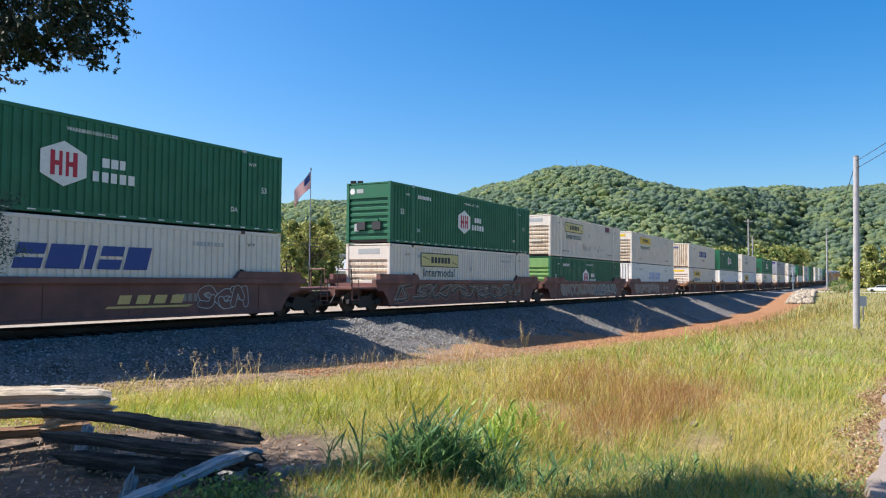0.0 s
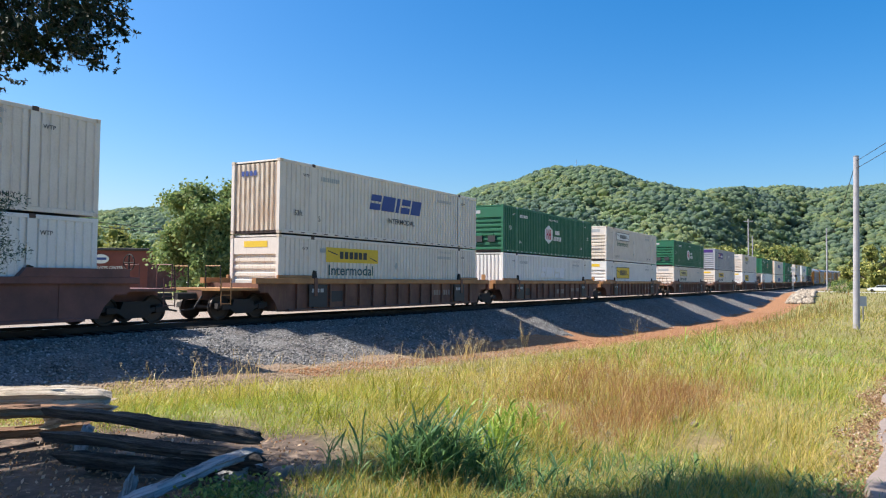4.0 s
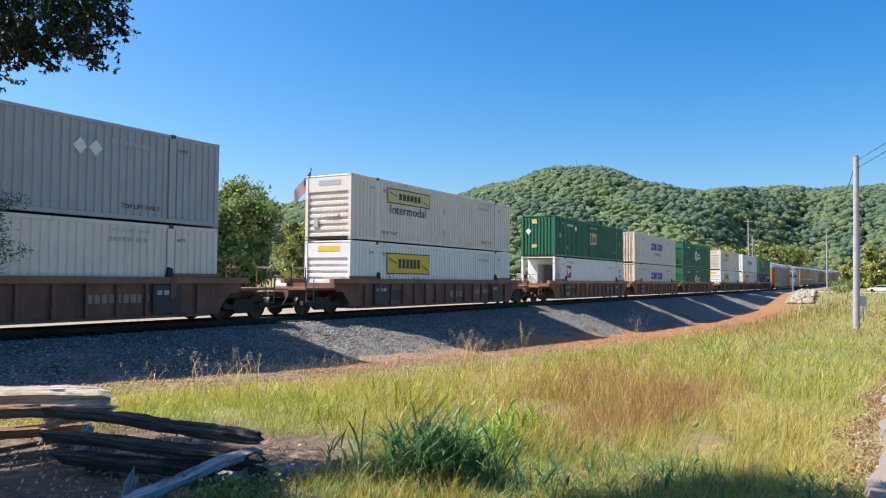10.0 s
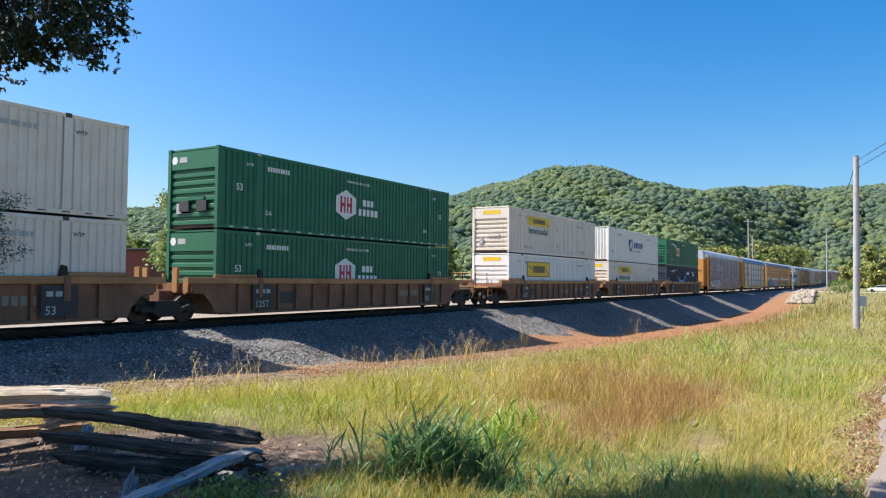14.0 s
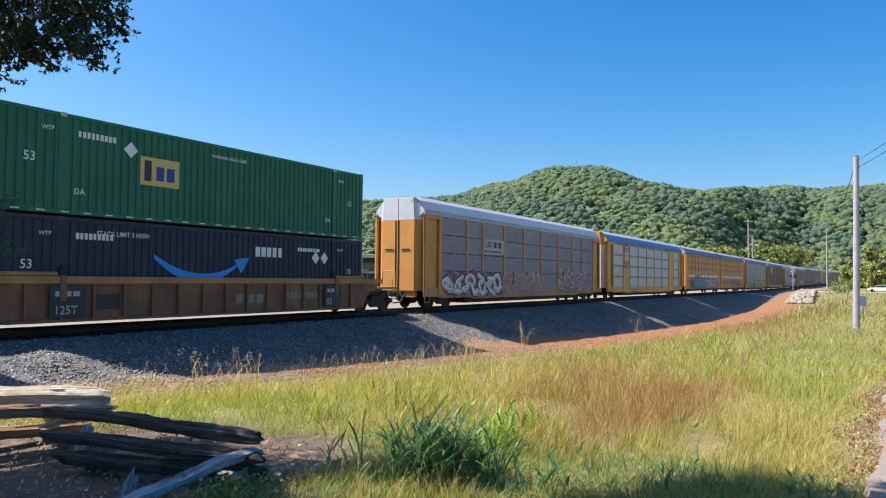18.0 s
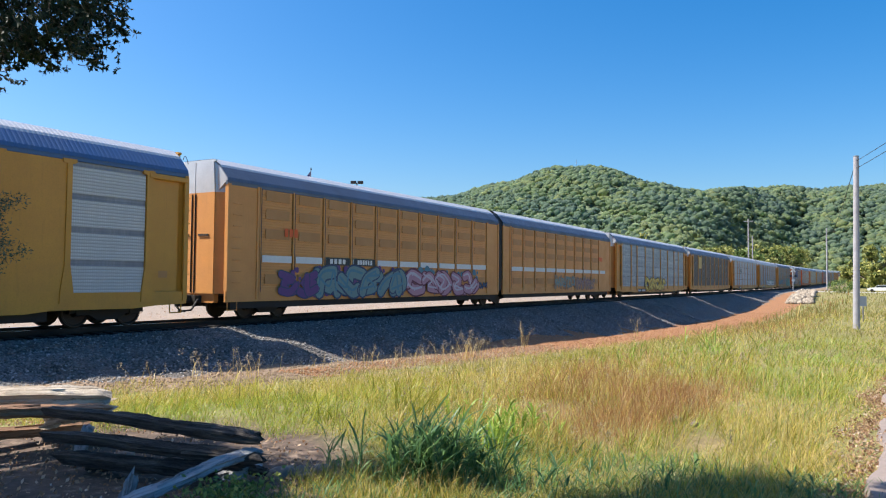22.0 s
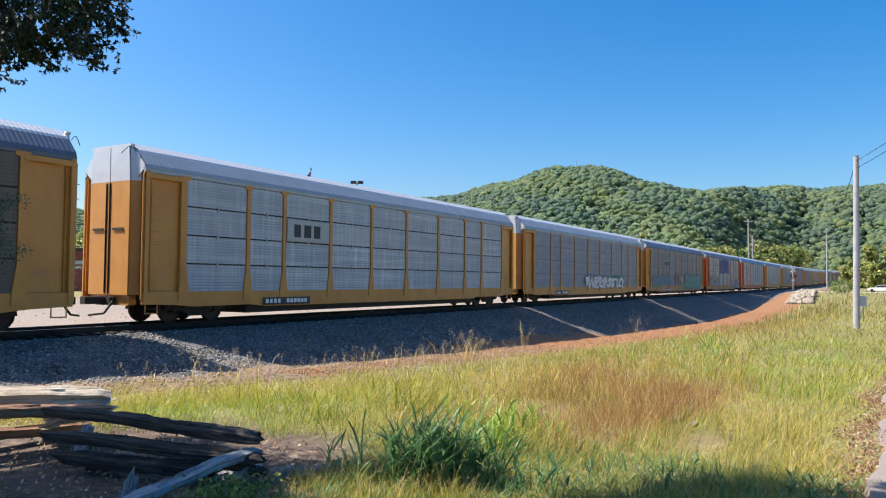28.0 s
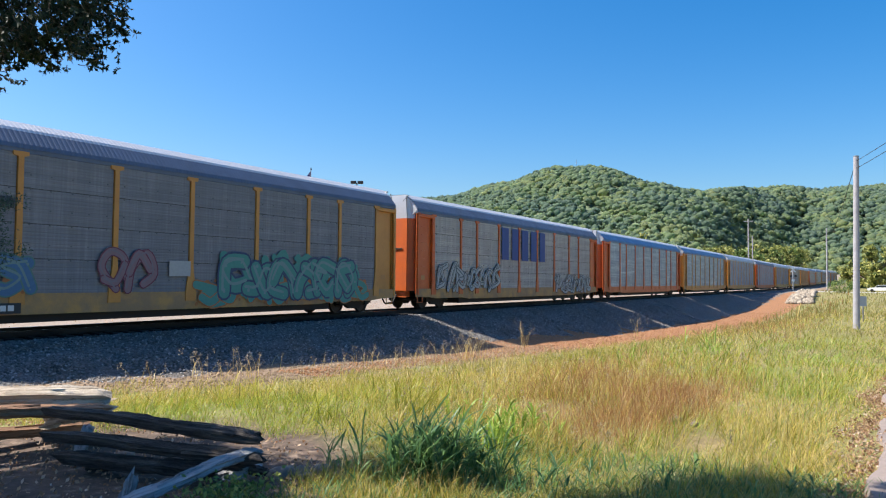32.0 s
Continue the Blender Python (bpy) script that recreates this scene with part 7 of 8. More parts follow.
def lane_edge(x):
    """The grass side of the lane; it draws away from the line with distance."""
    x = np.asarray(x, float)
    return 0.06 - 0.10 * smooth((x - 6) / 6) - 2.2 * smooth((x - 11) / 16) + 0.035 * np.sin(x * 2.3) + 0.02 * np.sin(x * 6.1 + 1)


s = Shape()
cuts = [-40.0, -1.6] + [4 + 0.25 * i for i in range(41)] + [16, 18, 21, 24, 30, 60, 110, 160]
for a, b in zip(cuts[:-1], cuts[1:]):
    za, zb = float(ground_z(a, -1)) + 0.07, float(ground_z(b, -1)) + 0.07
    ya, yb = (float(lane_edge(v)) for v in (a, b))
    s.add([(a, -6.0, za), (b, -6.0, zb), (b, yb, zb), (a, ya, za), (a, -6.05, za - 0.2), (b, -6.05, zb - 0.2), (b, yb + 0.05, zb - 0.2), (a, ya + 0.05, za - 0.2)], [(0, 1, 2, 3), (3, 2, 6, 7), (0, 4, 5, 1)])
solid("road", s, ASPHALT, "worn pale asphalt lane along the verge", "road", "structure")
s = Shape()
ys = (-30, -5, 2, 8, 14, 19.8)
for a, b in zip(ys[:-1], ys[1:]):
    za, zb = (float(max(ground_z(163, v), ground_z(170, v))) + 0.06 for v in (a, b))
    s.add([(162, a, za), (171, a, za), (171, b, zb), (162, b, zb), (161.5, a, za - 0.4), (161.5, b, zb - 0.4)], [(0, 1, 2, 3), (0, 3, 5, 4)])
solid("crossing_road", s, CONCRETE, "pale road that crosses the railway", "road", "structure")


def boulder_mat():
    m, nt, b = node_mat("riprap_stone")
    c = ramp(nt, random_value(nt, "island"), [(0.0, (0.17, 0.14, 0.105)), (0.6, (0.28, 0.235, 0.185)), (1.0, (0.40, 0.35, 0.28))])
    nt.links.new(c, b.inputs["Base Color"])
    b.inputs["Roughness"].default_value = 0.9
    bump(nt, b, noise_node(nt, coords(nt), 6, 4), 0.6, 0.05)
    return m


RIPRAP = boulder_mat()
stones("riprap", 700, 120, 146, lambda x: 8.7 + 0.05 * (x - 121), 12.2, 0.34, 9, RIPRAP, "slope of pale broken rocks at the culvert", lambda x, y: ground_z(x, y) + 0.05 + 0.45 * smooth((x - 121) / 6))

CLODS = plain("clay_clods", (0.30, 0.145, 0.065), 0.9)
stones("clay_clods", 4500, 16, 100, lambda x: ditch_edge(x) - 0.2, 15.0, 0.035, 19, CLODS, "clods and chips of orange clay in the ditch", ground_z)

CHIPS = plain("soil_chips", (0.27, 0.19, 0.12), 0.9)
stones("soil_chips", 4500, 5, 34, lambda x: ditch_edge(x) - 0.5, 15.4, 0.03, 21, CHIPS, "brown chips and crumbs of soil at the foot of the bed", ground_z)

# Cars parked far off.
CAR_WHITE = paint("car_white", (0.75, 0.76, 0.77), (0.70, 0.71, 0.72), rough=0.25)
CAR_DARK = paint("car_dark", (0.05, 0.06, 0.08), (0.04, 0.05, 0.06), rough=0.25)
TYRE = plain("tyre_rubber", (0.02, 0.02, 0.02), 0.9)


def parked_car(x, y, turn, body, label):
    c = thing("parked_car", label, "car", "parked cars", pose(x, y, float(ground_z(x, y)) + 0.02, 0, 0, turn))
    part("body", Shape().slab([(-2.2, 0.35), (2.2, 0.35), (2.25, 0.7), (1.9, 0.88), (1.0, 0.95), (0.45, 1.42), (-1.2, 1.48), (-1.9, 1.0), (-2.2, 0.95)], -0.88, 0.88), body, c)
    part("windows", Shape().slab([(0.85, 0.98), (0.42, 1.36), (-1.15, 1.41), (-1.6, 1.0)], -0.89, 0.89), GLASS, c)
    for wx in (-1.35, 1.4):
        for wy in (-0.8, 0.8):
            part("wheel", Shape().tube((wx, wy - 0.1, 0.33), (wx, wy + 0.1, 0.33), 0.33, 14), TYRE, c)
    return c


parked_car(176, 0.2, 80, CAR_WHITE, "white car on the far road")
for i, (x, y) in enumerate(((58, 66), (61, 63), (64.5, 59), (100, 55), (110, 58))):
    parked_car(x, y, 30 + 5 * i, (CAR_WHITE, CAR_DARK)[i % 2], ("white", "dark")[i % 2] + " car parked on the lot")
# ---- foreground: tree overhead, young cedar, old fence rails ----
oak = thing("oak_tree", "spreading oak whose leafy branch hangs over the verge", "tree", m=pose(-2.4, 10.2, -0.05))
s = Shape()
rnd = random.Random(5)
limb(s, (0, 0, 0), (0.2, -0.2, 4.6), 0.30, 0.2, rnd, 6)
tips = []
for i in range(60):
    ang = i * 2.4
    u = math.sqrt(rnd.random())
    if i % 6 == 1:
        b = (3.5 + 0.9 * u * math.cos(ang), 0.0 + 0.45 * u * math.sin(ang), rnd.uniform(6.3, 6.8))
    elif i % 3:
        b = (1.85 + 1.65 * u * math.cos(ang), -1.15 + 1.25 * u * math.sin(ang), rnd.uniform(6.1, 7.1))
    else:
        b = (4.5 + 1.35 * u * math.cos(ang), -5.4 + 1.25 * u * math.sin(ang), rnd.uniform(6.3, 7.1))
    limb(s, (0.2, -0.2, rnd.uniform(3.4, 4.6)), b, 0.09, 0.015, rnd, 4)
    tips.append(b)
limb(s, (0.2, -0.2, 4.4), (6.1, -3.7, 4.15), 0.10, 0.02, rnd, 6)
part("trunk", s, BARK, oak, "grey-brown trunk with spreading limbs")
r = np.random.default_rng(8)
tips = np.array(tips)
n = 56000
k = r.integers(0, len(tips), n)
sub = tips[:, None] + r.normal(0, 0.42, (len(tips), 8, 3)) * np.array([1, 1, 0.5])
pts = sub[k, r.integers(0, 8, n)] + r.normal(0, 0.2, (n, 3))
pts = pts[(pts[:, 2] > 4.9) & (pts[:, 1] - 0.7 * (pts[:, 2] - 6.6) < 0.32)]
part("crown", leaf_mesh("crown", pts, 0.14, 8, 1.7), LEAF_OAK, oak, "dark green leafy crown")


def lobed_leaves(name, base, heading, size, seed):
    """Oak leaves of three pointed lobes, each growing from its base along its heading."""
    r = np.random.default_rng(seed)
    n = len(base)
    d = heading / np.linalg.norm(heading, axis=1)[:, None]
    e = np.cross(d, r.normal(0, 1, (n, 3)))
    e /= np.linalg.norm(e, axis=1)[:, None]
    s = size * r.uniform(0.7, 1.25, (n, 1))
    fork = base + d * s * 0.42
    v = []
    for ahead, aside, wide, start in ((1.0, 0.0, 0.17, base), (0.48, 0.27, 0.10, fork), (0.48, -0.27, 0.10, fork)):
        tip = base + d * s * (ahead + (0.25 if aside else 0)) + e * s * aside
        mid = (start + tip) / 2
        across = np.cross(tip - start, np.cross(d, e))
        across /= np.linalg.norm(across, axis=1)[:, None]
        v += [start, mid + across * s * wide, tip, mid - across * s * wide]
    v = np.stack(v, 1)
    f = (12 * np.arange(n)[:, None, None] + np.array([(0, 1, 2), (0, 2, 3), (4, 5, 6), (4, 6, 7), (8, 9, 10), (8, 10, 11)])[None]).reshape(-1, 3)
    return raw_mesh(name, v.reshape(-1, 3), f)


# The branch that hangs over the verge: sprigs of leaves along drooping twigs.
BOUGH = Vector((5.74, -3.68, 3.86))
ASIDE = Vector((RGT[0], RGT[1], 0))
ALONG = Vector((FWD[0], FWD[1], 0))
HEM = ((-0.7, 0.70), (0.0, 0.66), (0.13, 0.60), (0.22, 0.50), (0.30, 0.50), (0.42, 0.47), (0.53, 0.55), (0.57, 0.40), (0.75, 0.42), (0.88, 0.42), (0.93, 0.55), (1.00, 0.54), (1.03, 0.30), (1.10, 0.26), (1.16, 0.14), (1.22, -0.02))
twigs = Shape()
base, heading = [], []
r = np.random.default_rng(9)
for i in range(2000):
    u = r.uniform(-0.65, 1.12)
    low = float(np.interp(u, [q[0] for q in HEM], [q[1] for q in HEM]))
    v = low - 0.02 - (low + 0.45) * r.random() ** 1.2
    thin = math.exp(-((u - 0.56) / 0.13) ** 2 - ((v - 0.10) / 0.12) ** 2) + 0.6 * math.exp(-((u - 0.90) / 0.06) ** 2 - ((v - 0.17) / 0.05) ** 2)
    if r.random() < 0.95 * thin:
        continue
    deep = r.normal(0, 0.22)
    c = BOUGH + ASIDE * u + ALONG * deep + Vector((0, 0, -v))
    droop = ASIDE * r.normal(0.25, 0.5) + ALONG * r.normal(0, 0.5) + Vector((0, 0, -abs(r.normal(0.5, 0.4))))
    a = c - droop.normalized() * r.uniform(0.05, 0.14)
    twigs.tube(a, c, 0.004, 4, 0.002)
    for q in range(8):
        w = r.random()
        base.append(tuple(a.lerp(c, w)))
        heading.append(tuple(droop.normalized() * 0.8 + Vector(r.normal(0, 0.5, 3))))
for i in range(14):
    u = r.uniform(-0.4, 0.95)
    limb(twigs, BOUGH + Vector((0, 0, 0.5)) + ASIDE * (u - 0.25), BOUGH + ASIDE * u + ALONG * r.normal(0, 0.15) + Vector((0, 0, -0.25)), 0.012, 0.004, rnd, 3)
tagged(part("twig_spray", twigs, BARK, oak), "thin bare twigs among the leaves", kind="stuff")
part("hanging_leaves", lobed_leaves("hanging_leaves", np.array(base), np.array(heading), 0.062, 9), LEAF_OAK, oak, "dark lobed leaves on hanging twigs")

cedar = thing("cedar_sapling", "young dark green cedar with feathery twigs", "tree", m=pose(1.97, 4.48, -0.05))
s = Shape()
limb(s, (0, 0, 0), (0.05, 0.0, 3.2), 0.045, 0.008, rnd, 6)
needles = []
for i in range(74):
    z = 1.45 + 0.5 * i / 50 if i < 50 else 2.0 + 0.95 * (i - 50) / 24
    ang = i * 2.4
    ln = (0.54 if z < 1.95 else 0.42 - 0.2 * (z - 1.95)) * rnd.uniform(0.7, 1.0)
    a, b = Vector((0, 0, z)), Vector((ln * math.cos(ang), ln * math.sin(ang), z + 0.28 * ln + rnd.uniform(-0.05, 0.15)))
    s.tube(a, a.lerp(b, 0.7), 0.006, 4, 0.002)
    for q in range(620):
        v = rnd.uniform(0.15, 1.08)
        w = 0.025 + 0.045 * (1 - v)
        needles.append(tuple(a.lerp(b, v) + Vector((rnd.gauss(0, w), rnd.gauss(0, w), rnd.gauss(0, w)))))
part("stem", s, BARK, cedar)
part("foliage", leaf_mesh("foliage", np.array(needles), 0.0060, 10, 3.6), NEEDLE, cedar, "fine dark green needles")


def old_wood(name, a, b, split):
    m, nt, bs = node_mat(name)
    vec = coords(nt, (1.2, 14.0, 14.0))
    g = noise_node(nt, vec, 2.0, 6, 0.7)
    c = ramp(nt, g, [(0.25, tuple(v * 0.35 for v in a)), (0.45, a), (0.7, b)])
    big = noise_node(nt, coords(nt), 1.6, 4)
    c = mix_col(nt, ramp(nt, big, [(0.45, (0, 0, 0)), (0.7, (0.6, 0.6, 0.6))]), c, tuple(v * 0.6 for v in a))
    nt.links.new(c, bs.inputs["Base Color"])
    bs.inputs["Roughness"].default_value = 0.9
    crack = noise_node(nt, coords(nt, (0.9, 9.0, 9.0)), 3.2, 5, 0.85)
    c = mix_col(nt, ramp(nt, crack, [(0.36, (0.9, 0.9, 0.9)), (0.44, (0, 0, 0))]), c, tuple(v * 0.22 for v in a))
    nt.links.new(c, bs.inputs["Base Color"])
    bump(nt, bs, mix_col(nt, 0.5, g, crack), 1.0, split)
    return m


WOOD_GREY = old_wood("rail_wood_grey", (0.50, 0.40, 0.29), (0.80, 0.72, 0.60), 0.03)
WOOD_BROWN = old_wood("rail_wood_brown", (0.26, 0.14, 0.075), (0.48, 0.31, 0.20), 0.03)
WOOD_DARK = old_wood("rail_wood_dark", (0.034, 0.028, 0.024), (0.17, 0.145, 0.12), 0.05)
WOOD_BLUE = old_wood("rail_wood_weathered", (0.30, 0.30, 0.31), (0.52, 0.52, 0.53), 0.02)


def fence_rail(a, b, w, h, material, label, seed):
    """A split log: an uneven wedge-shaped bar with a twisted grain and broken ends."""
    r = random.Random(seed)
    a, b = Vector(a), Vector(b)
    w, h = w * 0.66, h * 0.58
    ln = (b - a).length
    s = Shape()
    n, k = 30, 12
    corners = [(px * r.uniform(0.86, 1.06), pz * r.uniform(0.86, 1.06)) for px, pz in ((1, -0.85), (1.03, -0.2), (0.98, 0.35), (0.88, 1), (0.25, 0.9), (-0.3, 1.06), (-1, 0.82), (-0.9, 0.2), (-1.05, -0.3), (-0.9, -1), (-0.3, -0.85), (0.35, -1))]
    vs = []
    for i in range(n + 1):
        u = i / n
        tw = 0.25 * u + 0.1 * math.sin(3 * u + seed)
        e = 1 - 0.12 * max(0, abs(2 * u - 1) - 0.86) / 0.14
        bow = 0.008 * math.sin(math.pi * u) + 0.006 * math.sin(11 * u + seed)
        for j in range(k):
            q = e * (1 + 0.05 * math.sin(5 * u + 2.6 * j + seed) + 0.03 * math.sin(19 * u + 4.1 * j) + (r.uniform(-0.16, 0.10) if r.random() < 0.3 else r.uniform(-0.05, 0.05)))
            cy, cz = corners[j][0] * q * w / 2, corners[j][1] * q * h / 2
            jag = r.uniform(-0.09, 0.09) if i in (0, n) else r.uniform(-0.012, 0.012)
            vs.append((ln * u + jag, cy * math.cos(tw) - cz * math.sin(tw), cy * math.sin(tw) + cz * math.cos(tw) + bow))
    fs = [(i * k + j, (i + 1) * k + j, (i + 1) * k + (j + 1) % k, i * k + (j + 1) % k) for i in range(n) for j in range(k)]
    fs += [tuple(range(k)), tuple(n * k + j for j in range(k - 1, -1, -1))]
    s.add(vs, fs)
    ob = solid("fence_rail", s, material, label, "log", group="old split fence rails in a heap")
    d = b - a
    ob.matrix_basis = Matrix.Translation(a) @ d.to_track_quat("X", "Z").to_matrix().to_4x4()
    for i in range(9 if ln > 0.6 else 3):
        u0, size_ = r.uniform(0.02, 0.7), r.uniform(0.12, 0.3)
        ang = r.uniform(-0.4, 3.5)
        cy, cz = math.cos(ang) * w * 0.47, math.sin(ang) * h * 0.47
        g, up = r.uniform(0.008, 0.016), r.uniform(0.0, 0.02)
        xa, xb = ln * u0, min(ln * (u0 + size_), ln + 0.03)
        sliver = Shape().add([(xa, cy - g, cz - g), (xa, cy + g, cz), (xa, cy, cz + g), (xb, cy * 1.06 - g * 0.5, cz * 1.06 - g * 0.5 + up), (xb, cy * 1.06 + g * 0.5, cz * 1.06 + up), (xb, cy * 1.06, cz * 1.06 + g * 0.5 + up)], [(0, 1, 2), (3, 5, 4), (0, 3, 4, 1), (1, 4, 5, 2), (2, 5, 3, 0)])
        part("splinter", sliver, material, ob)
    return ob


fence_rail((2.825, 6.919, 0.50), (4.461, 6.323, 0.378), 0.33, 0.30, WOOD_GREY, "pale sunlit split fence rail on top of the heap", 1)
fence_rail((2.72, 6.60, 0.425), (4.33, 6.12, 0.305), 0.22, 0.17, WOOD_BROWN, "pale brown split fence rail under another", 2)
fence_rail((2.834, 6.922, 0.14), (4.447, 6.566, 0.09), 0.18, 0.16, WOOD_BROWN, "brown fence rail on the ground", 3)
fence_rail((3.680, 5.871, 0.414), (4.09, 3.998, 0.327), 0.16, 0.15, WOOD_DARK, "dark split fence rail with paler grain", 4)
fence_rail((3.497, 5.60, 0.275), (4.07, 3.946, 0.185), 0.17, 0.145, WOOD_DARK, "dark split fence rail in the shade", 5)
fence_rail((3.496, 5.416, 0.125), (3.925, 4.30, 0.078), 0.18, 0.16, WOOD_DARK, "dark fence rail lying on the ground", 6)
fence_rail((3.081, 4.153, 0.075), (4.124, 4.046, 0.236), 0.17, 0.10, WOOD_BLUE, "weathered grey fence rail leaning on the heap", 7)
fence_rail((3.917, 4.116, 0.07), (4.246, 4.15, 0.064), 0.15, 0.11, WOOD_BLUE, "short weathered log end", 8)
fence_rail((3.293, 4.396, -0.06), (3.307, 4.354, 0.17), 0.17, 0.10, WOOD_BLUE, "broken upright stub of grey wood", 9)
fence_rail((3.742, 5.59, 0.10), (3.902, 5.701, 0.26), 0.14, 0.12, WOOD_BLUE, "short pale log propping the heap", 10)
fence_rail((4.05, 6.50, 0.20), (4.46, 6.20, 0.30), 0.24, 0.22, WOOD_GREY, "short pale log end", 11)
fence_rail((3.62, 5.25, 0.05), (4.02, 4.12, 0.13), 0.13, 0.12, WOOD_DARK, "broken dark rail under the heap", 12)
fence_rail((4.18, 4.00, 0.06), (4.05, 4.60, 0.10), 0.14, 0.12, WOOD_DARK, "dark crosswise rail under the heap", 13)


ROCK = paint("field_stone", (0.20, 0.16, 0.125), (0.30, 0.25, 0.20), rough=0.9, scale=5, relief=0.6)


def rock(x, y, r0, seed, z=None):
    r = np.random.default_rng(seed)
    v = ICO_V * (1 + r.normal(0, 0.12, (len(ICO_V), 1))) * np.array([r0, r0 * 0.8, r0 * 0.55])
    v += np.array([x, y, float(ground_z(x, y)) + r0 * 0.18])
    return solid("rock", raw_mesh("rock", v, ICO_F, True), ROCK, "rounded brown rock half sunk in soil", "rock", group="rocks beside the heap")


for i, (x, y, r0) in enumerate(((4.38, 4.02, 0.15), (4.5, 3.92, 0.11), (4.42, 3.78, 0.09), (4.66, 3.85, 0.12), (4.62, 3.62, 0.08), (3.85, 5.3, 0.10), (4.15, 5.55, 0.09), (4.45, 4.35, 0.08), (8.3, 1.95, 0.10), (8.15, 1.72, 0.07))):
    rock(x, y, r0, 200 + i)

# ---- grass, weeds and litter ----
def grass_mat(name, stops):
    m, nt, b = node_mat(name)
    c = ramp(nt, random_value(nt, "island"), stops)
    nt.links.new(c, b.inputs["Base Color"])
    b.inputs["Roughness"].default_value = 0.45
    b.inputs["Specular IOR Level"].default_value = 0.35
    tr = nt.nodes.new("ShaderNodeBsdfTranslucent")
    nt.links.new(c, tr.inputs["Color"])
    mx = nt.nodes.new("ShaderNodeMixShader")
    mx.inputs["Fac"].default_value = 0.42
    nt.links.new(b.outputs["BSDF"], mx.inputs[1])
    nt.links.new(tr.outputs["BSDF"], mx.inputs[2])
    nt.links.new(mx.outputs["Shader"], nt.nodes["Material Output"].inputs["Surface"])
    return m


G_GREEN = grass_mat("grass_green", [(0.0, (0.095, 0.12, 0.013)), (0.5, (0.275, 0.285, 0.025)), (1.0, (0.50, 0.47, 0.07))])
G_YELLOW = grass_mat("grass_yellow", [(0.0, (0.16, 0.125, 0.02)), (0.5, (0.45, 0.35, 0.055)), (1.0, (0.72, 0.57, 0.16))])
G_MIXED = grass_mat("grass_mixed", [(0.0, (0.170, 0.191, 0.025)), (0.4, (0.318, 0.315, 0.05)), (0.75, (0.488, 0.392, 0.09)), (1.0, (0.657, 0.477, 0.18))])
G_STRAW = grass_mat("grass_straw", [(0.0, (0.42, 0.29, 0.09)), (0.5, (0.62, 0.45, 0.16)), (1.0, (0.78, 0.63, 0.30))])
G_RUST = grass_mat("weeds_russet", [(0.0, (0.14, 0.06, 0.025)), (0.5, (0.33, 0.155, 0.055)), (1.0, (0.52, 0.29, 0.11))])
G_OLIVE = grass_mat("grass_olive", [(0.0, (0.14, 0.14, 0.035)), (0.5, (0.25, 0.235, 0.06)), (1.0, (0.40, 0.32, 0.12))])
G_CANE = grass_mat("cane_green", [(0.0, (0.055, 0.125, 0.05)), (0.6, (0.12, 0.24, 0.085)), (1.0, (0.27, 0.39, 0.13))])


def blades(name, x, y, height, width, material, label, seed, bend=0.35, head=False):
    """Grass blades, each a tapered strip that bends over."""
    r = np.random.default_rng(seed)
    n = len(x)
    z = ground_z(x, y) - 0.02
    ang = r.random(n) * 6.283
    lean = r.normal(0, bend, n)
    fx, fy = np.cos(ang), np.sin(ang)
    wx, wy = -np.sin(ang + r.normal(0, 0.6, n)), np.cos(ang)
    v = []
    cuts = ((0.0, 1.0), (0.55, 0.8)) if not head else ((0.0, 0.5), (0.7, 0.4))
    for u, w in cuts:
        out = lean * height * u ** 1.4
        px, py = x + fx * out, y + fy * out
        pz = z + height * (u - 0.25 * np.abs(lean) * u ** 2.2)
        for sgn in (-1, 1):
            v.append(np.stack([px + sgn * wx * width * w / 2, py + sgn * wy * width * w / 2, pz], -1))
    out = lean * height
    v.append(np.stack([x + fx * out, y + fy * out, z + height * np.maximum(0.15, 1 - 0.45 * np.abs(lean))], -1))
    v = np.stack(v, 1)
    k = len(cuts)
    i = (2 * k + 1) * np.arange(n)[:, None]
    tri = [t for j in range(k - 1) for t in ((2 * j, 2 * j + 1, 2 * j + 3), (2 * j, 2 * j + 3, 2 * j + 2))] + [(2 * k - 2, 2 * k - 1, 2 * k)]
    f = (i[:, None] + np.array(tri)[None]).reshape(-1, 3)
    return solid(name, raw_mesh(name, v.reshape(-1, 3), f), material, label, "grass", "stuff")


LEE = math.atan2(RGT[1], RGT[0])     # the way the stems lean


